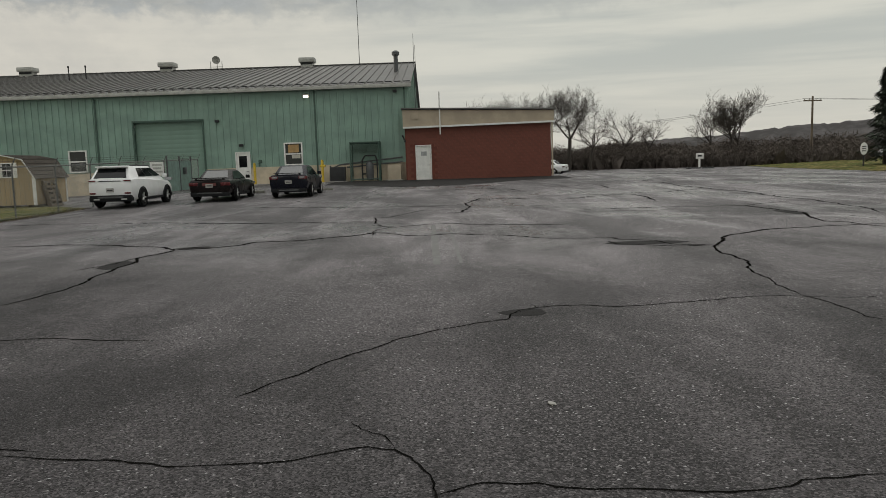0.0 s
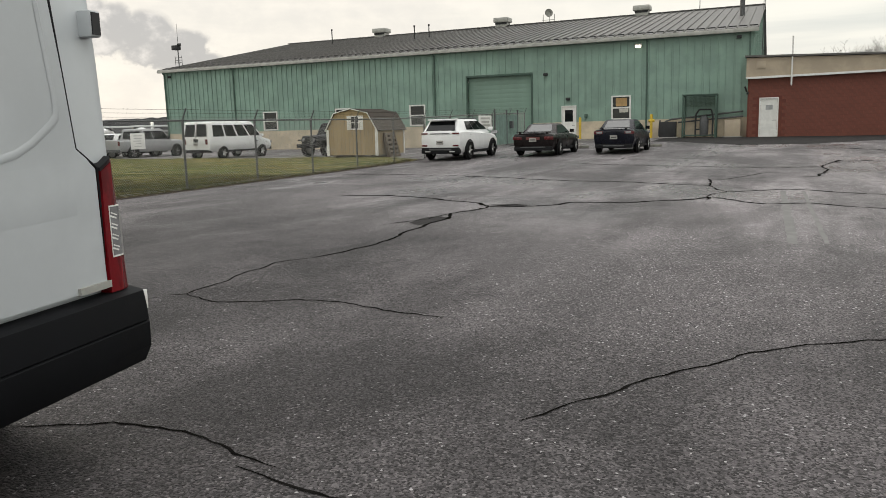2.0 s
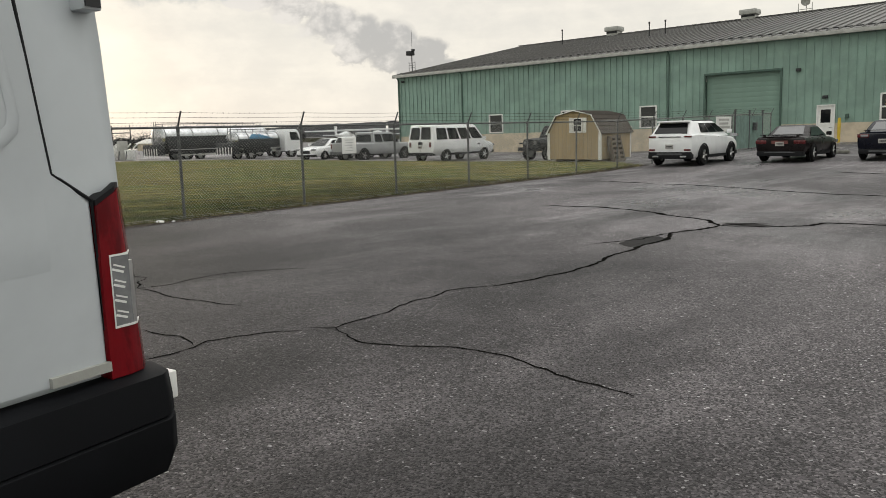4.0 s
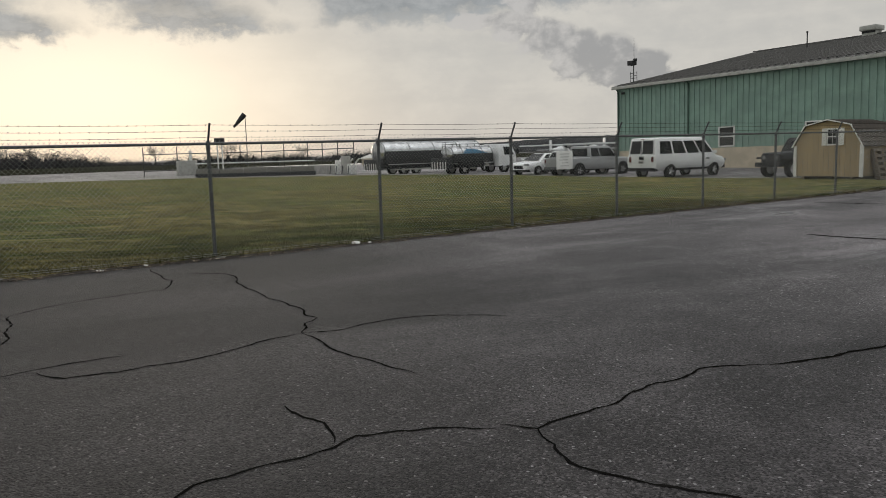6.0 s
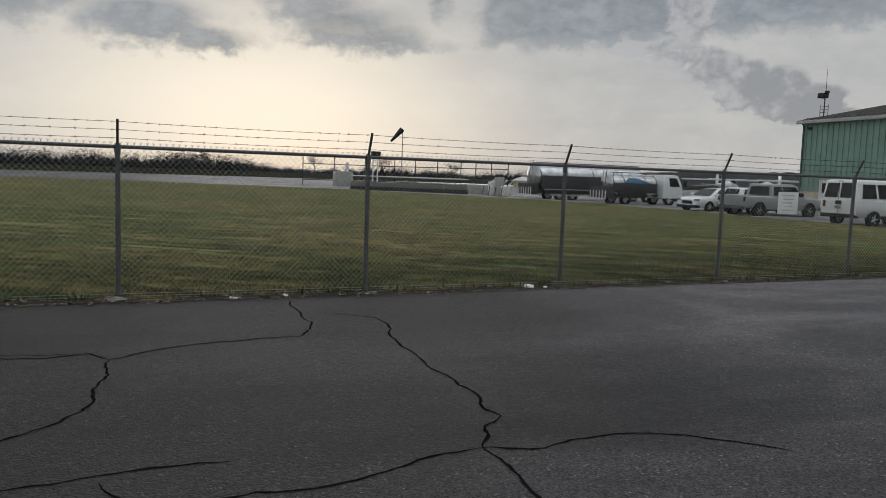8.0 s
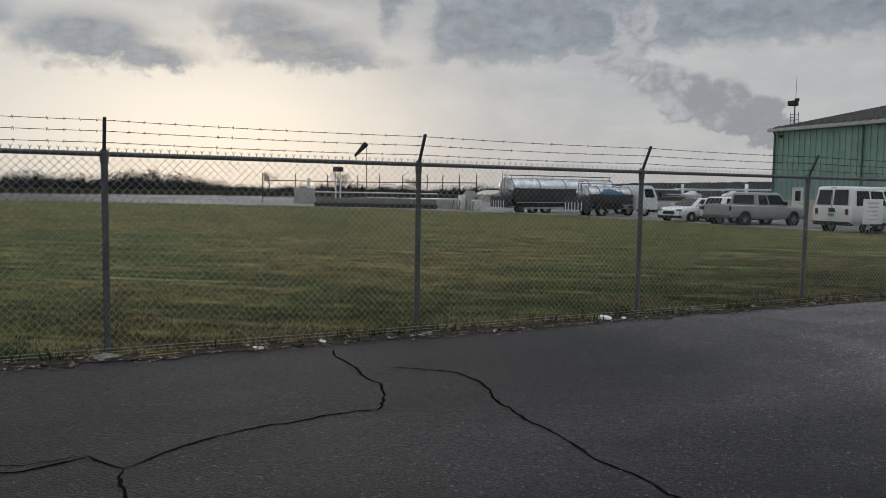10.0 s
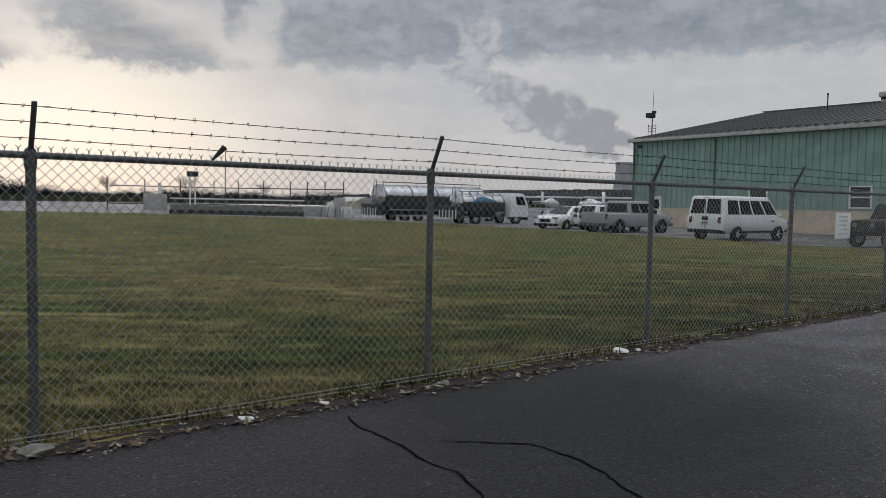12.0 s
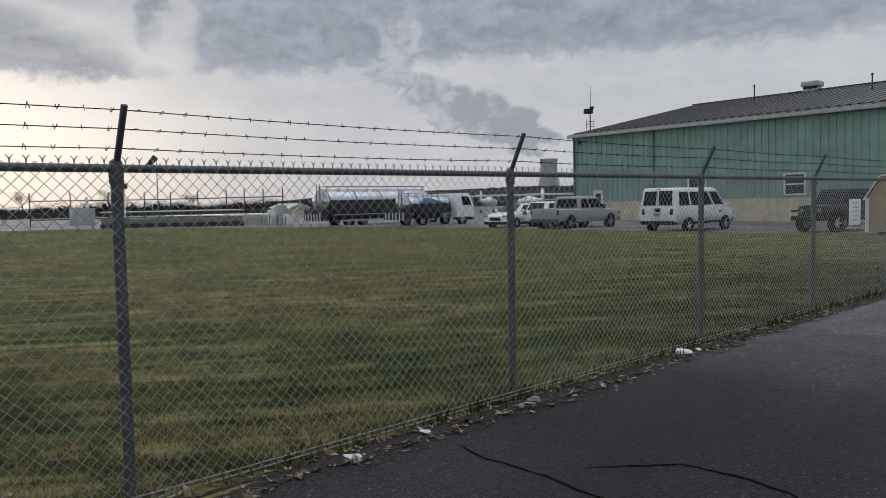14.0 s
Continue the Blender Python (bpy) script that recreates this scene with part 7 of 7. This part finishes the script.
for i, (az, dist, hgt) in enumerate(((10.4, 96, 10.2), (8.2, 100, 9.0), (6.6, 99, 8.6), (5.2, 104, 8.6), (12.0, 98, 7.5), (14.3, 108, 7.6), (16.2, 112, 6.8), (21.4, 112, 9.2), (20.4, 118, 7.5), (22.3, 116, 8.6), (3.8, 102, 8.3))):
    bare_tree(polar(az, dist), hgt * 1.66, 30 + i, "bare winter tree with fine grey twigs behind the hedge", 0.5 if i % 2 else 0.6, 5 if hgt > 8 else 4)


def thicket(name, count, seed, place, material, label, category, twigs, wide):
    """Bushes of many small crossing twigs in an uneven round crown, thin at the rim."""
    rng_ = np.random.RandomState(seed)
    vs, fs = [], []
    for i in range(count):
        x, y, z, h = place(rng_)
        r = h * wide
        for k in range(twigs):
            u = rng_.normal(0, 1, 3)
            u *= rng_.random_sample() ** 0.4 / np.linalg.norm(u)
            c = np.array((x + u[0] * r, y + u[1] * r, z + h * (0.46 + 0.5 * u[2])))
            d, e = rng_.normal(0, 1, 3), rng_.normal(0, 1, 3)
            d[2] = abs(d[2]) * 0.9
            d *= h * rng_.uniform(0.09, 0.22) / np.linalg.norm(d)
            e *= h * rng_.uniform(0.005, 0.018) / np.linalg.norm(e)
            if rng_.random_sample() < 0.25:
                e *= 2.0
            n = len(vs)
            vs += [tuple(c - e - d * 0.5), tuple(c + e - d * 0.5), tuple(c + d * 0.7)]
            fs.append((n, n + 1, n + 2))
        n = len(vs)
        for k in range(6):
            a, w = rng_.uniform(0, 2 * math.pi), r * 0.5
            n = len(vs)
            vs += [(x - w * math.cos(a), y - w * math.sin(a), z - 0.2), (x + w * math.cos(a), y + w * math.sin(a), z - 0.2), (x + rng_.normal(0, 0.3) * r, y + rng_.normal(0, 0.3) * r, z + h * rng_.uniform(0.35, 0.65))]
            fs.append((n, n + 1, n + 2))
    me = bpy.data.meshes.new(name)
    me.from_pydata(vs, [], fs)
    me.materials.append(material)
    return tagged(new(name, me), label, category, kind="stuff")


def hedge_place(rng_):
    az, dist = rng_.uniform(2.5, 30), rng_.uniform(100, 128)
    p = polar(az, dist).translation
    h = 2.9 + 1.0 * wob(az, 3, 0.8) + 0.4 * wob(az, 7, 3.0) + (dist - 100) * 0.05
    return p.x, p.y, p.z, h * rng_.uniform(0.5, 1.05)


def west_place(rng_):
    az, dist = rng_.uniform(-128, -57), rng_.uniform(235, 300)
    p = polar(az, dist, 8, -3).translation
    h = (6.4 if az < -81 else 4.2) + 2.0 * wob(az, 1, 0.22) + 1.2 * wob(az, 5, 1.1)
    return p.x, p.y, -0.3, max(1.5, h) * rng_.uniform(0.5, 1.0)


thicket("hedge_brush", 1500, 7, hedge_place, brush, "thick brown winter brush along the car park", "brush", 150, 0.62)
thicket("airfield_trees", 900, 8, west_place, far_wood, "dark leafless tree belt beyond the runway", "trees", 95, 0.62)


def ridge(name, az0, az1, dist, heights, seed, material, label, cx=8, cy=-3):
    bm = bmesh.new()
    rows = []
    n = 140
    for i in range(n + 1):
        t = i / n
        az = az0 + (az1 - az0) * t
        u = t * (len(heights) - 1)
        k = min(int(u), len(heights) - 2)
        hgt = heights[k] + (heights[k + 1] - heights[k]) * smooth01(u - k)
        hgt *= 1 + 0.08 * wob(az, seed, 2.0) + 0.05 * wob(az, seed, 9.0)
        row = []
        for f_, hh in ((1.0, 0.0), (1.03, 0.72), (1.06, 1.0), (1.35, 0.9)):
            x, y = cx + dist * f_ * math.sin(radians(az)), cy + dist * f_ * math.cos(radians(az))
            row.append(bm.verts.new((x, y, -1 + (hgt + 1) * hh)))
        rows.append(row)
    for a, b in zip(rows, rows[1:]):
        for j in range(3):
            bm.faces.new((a[j], b[j], b[j + 1], a[j + 1])).smooth = True
    solo(name, bm, material, label, "hills", kind="structure")


ridge("far_hills", 12, 42, 1500, (22, 34, 50, 62, 58), 3, mat("hazy_hills", (0.105, 0.10, 0.10), 0.95, vary=0.35, scale=0.02, fine=0.25, bump=0, gloss=0.0), "wooded hills on the horizon", 14, -8)
ridge("wooded_rise", -60, -34, 520, (3, 7, 9, 10.5, 10), 5, far_wood, "dark wooded rise beyond the airfield")
for i, (az, dist, hgt) in enumerate(((-71, 180, 7.0), (-76, 210, 7.5), (-84, 220, 7.0), (-65.5, 200, 6.0))):
    bare_tree(polar(az, dist, 8, -3), hgt * 1.35, 60 + i, "bare winter tree at the edge of the airfield", 0.6, 4)


def conifer(m, height, seed):
    rng_ = random.Random(seed)
    t = thing("conifer", m, "dark dense conifer tree beside the car park", "tree", "conifers")
    bm = bmesh.new()
    tube(bm, (0, 0, -0.2), (0, 0, height * 0.95), 0.2, 0.03, 8)
    part("trunk", bm, bark, t)
    vs, fs = [], []
    for i in range(3800):
        u = rng_.random() ** 0.8
        z = height * (0.06 + 0.94 * u)
        r = (1 - u) * height * 0.27 * (0.75 + 0.35 * math.sin(z * 5.2)) * rng_.uniform(0.45, 1.05) + 0.04
        a = rng_.uniform(0, 2 * math.pi)
        c, s = math.cos(a), math.sin(a)
        w, l = 0.10 * rng_.uniform(0.6, 1.5), 0.42 * rng_.uniform(0.6, 1.3)
        n = len(vs)
        vs += [(c * r - s * w, s * r + c * w, z + 0.08), (c * r + s * w, s * r - c * w, z + 0.05), (c * (r + l), s * (r + l), z - 0.12 * rng_.uniform(0.2, 1.6))]
        fs.append((n, n + 1, n + 2))
    me = bpy.data.meshes.new("crown")
    me.from_pydata(vs, [], fs)
    me.materials.append(evergreen)
    part("crown", me, evergreen, t)


conifer(polar(31.0, 78), 8.6, 5)
conifer(polar(33.6, 74), 7.0, 6)

# utility pole with wires
pole = thing("utility_pole", polar(26.7, 104), "wooden utility pole with crossarm", "utility pole")
tubepart("pole", pole, wood_grey, (0, 0, -0.3), (0, 0, 8.1), 0.15, 0.11)
boxpart("crossarm", pole, wood_grey, -1.1, 1.1, -0.06, 0.06, 7.5, 7.65)
for x in (-1.0, -0.4, 0.4, 1.0):
    tubepart("insulator", pole, gutter_mat, (x, 0, 7.65), (x, 0, 7.85), 0.05)
bm = bmesh.new()
for x in (-1.0, 1.0):
    for s, end in ((1, (60, -22, 1.4)), (-1, (-60, 40, -2.0))):
        for i in range(12):
            f0, f1 = i / 12, (i + 1) / 12
            sag = lambda f: -1.6 * 4 * f * (1 - f)
            tube(bm, (x + end[0] * f0, end[1] * f0, 7.85 + end[2] * f0 + sag(f0)), (x + end[0] * f1, end[1] * f1, 7.85 + end[2] * f1 + sag(f1)), 0.018, seg=3, caps=False)
part("wire", bm, dark_metal, pole)

# two signs across the car park
s1 = thing("post_sign", Matrix.Translation((45.6, 80.0, ground_z(45.6, 80))), "small white sign on a white post in stones", "sign")
boxpart("post", s1, white_paint, -0.09, 0.09, -0.09, 0.09, -0.1, 1.2)
boxpart("board", s1, white_paint, -0.45, 0.45, -0.14, -0.1, 1.1, 1.75, bevel=0.01)
boxpart("text_bar", s1, dark_metal, -0.25, 0.25, -0.145, -0.141, 1.35, 1.55)
for i in range(9):
    bm = bmesh.new()
    bmesh.ops.create_icosphere(bm, subdivisions=1, radius=0.2)
    for v_ in bm.verts:
        v_.co.z *= 0.7
    solo("edging_stone", bm, dark_metal, "dark edging stone round the sign post", "stone", Matrix.Translation((44.0 + i * 0.36, 79.3 + 0.3 * wob(i, 0, 0.9), ground_z(44, 79) + 0.05)), "edging stones")
s2 = thing("oval_sign", Matrix.Translation((51.6, 57.0, ground_z(51.6, 57))) @ Matrix.Rotation(radians(-25), 4, "Z"), "white oval sign with dark lettering on a dark post", "sign")
tubepart("post", s2, dark_metal, (0, 0.05, -0.2), (0, 0.05, 1.3), 0.07)
bm = bmesh.new()
lathe(bm, [(0.01, -0.03), (0.40, -0.03), (0.42, 0.0), (0.40, 0.03), (0.01, 0.03)], 24, Matrix.Translation((0, 0, 1.65)) @ Matrix.Diagonal((0.7, 1, 1.25, 1)) @ Matrix.Rotation(radians(90), 4, "X"))
part("board", bm, white_paint, s2)
for i in range(3):
    boxpart("text_bar", s2, dark_metal, -0.16, 0.16, -0.036, -0.031, 1.42 + i * 0.19, 1.5 + i * 0.19)

# cooling tower
bm = bmesh.new()
tx, ty = 8 + 2100 * math.sin(radians(-38.75)), -3 + 2100 * math.cos(radians(-38.75))
lathe(bm, [(38, 0), (32, 24), (26, 52), (22.8, 76), (22.2, 88), (24, 108), (23, 108), (21.5, 88)], 48, Matrix.Translation((tx, ty, 0)))
solo("cooling_tower", bm, mat("tower_concrete", (0.33, 0.335, 0.34), 0.9, vary=0.15, scale=0.02, fine=0.3, bump=0), "concrete cooling tower on the horizon", "cooling tower")


# ---------- airfield things ----------
sock = thing("windsock", Matrix.Translation((-59.3, 22.4, 0)), "dark windsock drooping from a thin mast", "windsock")
tubepart("mast", sock, galv, (0, 0, -0.2), (0, 0, 5.75), 0.05, 0.03)
bm = bmesh.new()
lathe(bm, [(0.26, 0.0), (0.24, 0.4), (0.17, 1.0), (0.10, 1.6)], 14, Matrix.Translation((-0.05, -0.02, 5.7)) @ Vector((-0.25, -0.62, -0.75)).to_track_quat("Z", "Y").to_matrix().to_4x4())
part("sock", bm, dark_metal, sock)
bea = thing("beacon_stand", Matrix.Translation((-67.0, 22.3, 0)), "white twin-post stand with a dark lamp head", "beacon")
for dy in (-0.25, 0.25):
    tubepart("post", bea, white_paint, (0, dy, -0.2), (0, dy, 3.2), 0.07)
boxpart("lamp_head", bea, dark_metal, -0.25, 0.25, -0.5, 0.5, 3.2, 3.7, bevel=0.08)
cabi = thing("utility_cabinet", Matrix.Translation((-67.6, 19.0, 0)), "grey metal utility cabinet on the airfield", "cabinet")
boxpart("casing", cabi, gutter_mat, -0.6, 0.6, -0.9, 0.9, 0.1, 1.5, bevel=0.04)
boxpart("plinth", cabi, concrete, -0.7, 0.7, -1.0, 1.0, -0.05, 0.1)
boxpart("vent_stub", cabi, white_paint, -0.1, 0.1, 0.3, 0.55, 1.5, 2.5)
enc = thing("pipe_railing", Matrix.Translation((-62, 16, 0)), "dark pipe railing round the fuel compound", "railing")
corners = ((-6.5, -1.0), (-6.5, 9.0), (3.0, 12.5), (10, 14.0))
for (xa, ya), (xb, yb) in zip(corners, corners[1:]):
    for z in (0.55, 1.1, 2.2):
        tubepart("rail", enc, dark_metal, (xa, ya, z), (xb, yb, z), 0.045)
    for i in range(4):
        f_ = i / 3
        tubepart("post", enc, dark_metal, (xa + (xb - xa) * f_, ya + (yb - ya) * f_, -0.2), (xa + (xb - xa) * f_, ya + (yb - ya) * f_, 2.9), 0.05)
wall = thing("containment_wall", Matrix.Translation((-50.5, 26.0, 0)), "low pale concrete containment wall", "wall")
boxpart("wall_run", wall, concrete, -2.5, 2.5, -0.15, 0.15, -0.1, 0.75, bevel=0.02)
boxpart("wall_end", wall, concrete, -2.5, -2.2, 0.16, 4.0, -0.1, 0.75, bevel=0.02)
barrier = thing("concrete_barrier", Matrix.Translation((-55.5, 14.3, 0)) @ Matrix.Rotation(math.atan2(11.7, 8.3), 4, "Z"), "low pale concrete barrier with a pipe rail beside the lawn", "barrier")
# dark block stands in for the shadow along the foot of the slabs
boxpart("footing", barrier, dark_metal, 2.0, 12.3, -0.2, 0.2, -0.1, 0.32, bevel=0.02)
for i in range(1, 6):
    boxpart("slab", barrier, mat("stained_concrete", (0.20, 0.195, 0.17), 0.9, vary=0.3, scale=12), 0.02 + i * 2.04, 2.0 + i * 2.04, -0.12, 0.12, 0.32, 0.70 + 0.04 * (i % 2), bevel=0.02)
    tubepart("rail_post", barrier, dark_metal, (1.0 + i * 2.04, 0, 0.6), (1.0 + i * 2.04, 0, 1.2), 0.035)
tubepart("rail", barrier, white_paint, (2.0, 0, 1.2), (12.3, 0, 1.2), 0.045)
fuel = thing("fuel_pump_rig", Matrix.Translation((-45.5, 25.6, 0)), "white fuel pipes, hoses and pump cabinets", "fuel pump")
for i in range(4):
    boxpart("pump_case", fuel, white_paint if i % 2 else gutter_mat, -2.2 + i * 1.1, -1.6 + i * 1.1, -0.3, 0.3, 0.0, 0.8 + 0.35 * (i % 3), bevel=0.03)
    tubepart("pipe", fuel, white_paint, (-1.9 + i * 1.1, 0.3, 0.9), (-1.2 + i * 1.1, 0.3, 1.25), 0.06)
    tubepart("hose", fuel, dark_metal, (-1.9 + i * 1.1, -0.3, 0.7), (-1.5 + i * 1.1, -0.6, 0.05), 0.04)
tank = thing("field_hut", Matrix.Translation((-86, 52, 0)), "low pale hut far across the airfield", "hut")
boxpart("wall", tank, cream, -2.5, 2.5, -1.5, 1.5, -0.2, 1.0)
bm = bmesh.new()
loft(bm, [[(-2.8, -1.8, 1.0), (-2.8, 1.8, 1.0), (-2.8, 0, 1.6)], [(2.8, -1.8, 1.0), (2.8, 1.8, 1.0), (2.8, 0, 1.6)]])
part("roof", bm, gutter_mat, tank)


def light_aircraft(x, y, turn):
    p = thing("light_aircraft", Matrix.Translation((x, y, 0)) @ Matrix.Rotation(radians(turn), 4, "Z"), "small white high-wing aircraft tied down on the apron", "aircraft", "light aircraft")
    bm = bmesh.new()
    secs = []
    for xx, r, z in ((2.2, 0.12, 1.25), (2.0, 0.38, 1.25), (0.9, 0.55, 1.35), (-0.8, 0.55, 1.4), (-3.0, 0.28, 1.4), (-5.0, 0.1, 1.45)):
        secs.append([(xx, r * math.cos(u), z + r * math.sin(u)) for u in (2 * math.pi * i / 14 for i in range(14))])
    loft(bm, secs)
    part("fuselage", bm, WHITE, p)
    boxpart("wing", p, WHITE, -0.6, 0.9, -5.4, 5.4, 1.95, 2.1, bevel=0.04)
    boxpart("tailplane", p, WHITE, -5.0, -4.2, -1.6, 1.6, 1.45, 1.52, bevel=0.02)
    boxpart("fin", p, WHITE, -5.1, -4.3, -0.04, 0.04, 1.5, 2.6, bevel=0.02)
    boxpart("windscreen", p, glass, 0.3, 1.0, -0.5, 0.5, 1.6, 1.95, bevel=0.05)
    for xx, yy in ((1.5, 0), (-0.3, 1.1), (-0.3, -1.1)):
        bm = bmesh.new()
        lathe(bm, [(0.05, -0.07), (0.2, -0.06), (0.22, 0), (0.2, 0.06), (0.05, 0.07)], 14, Matrix.Translation((xx, yy, 0.22)) @ Matrix.Rotation(radians(90), 4, "X"))
        part("wheel", bm, rubber, p)
        tubepart("strut", p, gutter_mat, (xx, yy, 0.3), (xx * 0.8, yy * 0.4, 1.1), 0.04)


light_aircraft(-40.5, 56.0, 130)
light_aircraft(-49.0, 58.0, 150)
light_aircraft(-58.0, 62.0, 120)
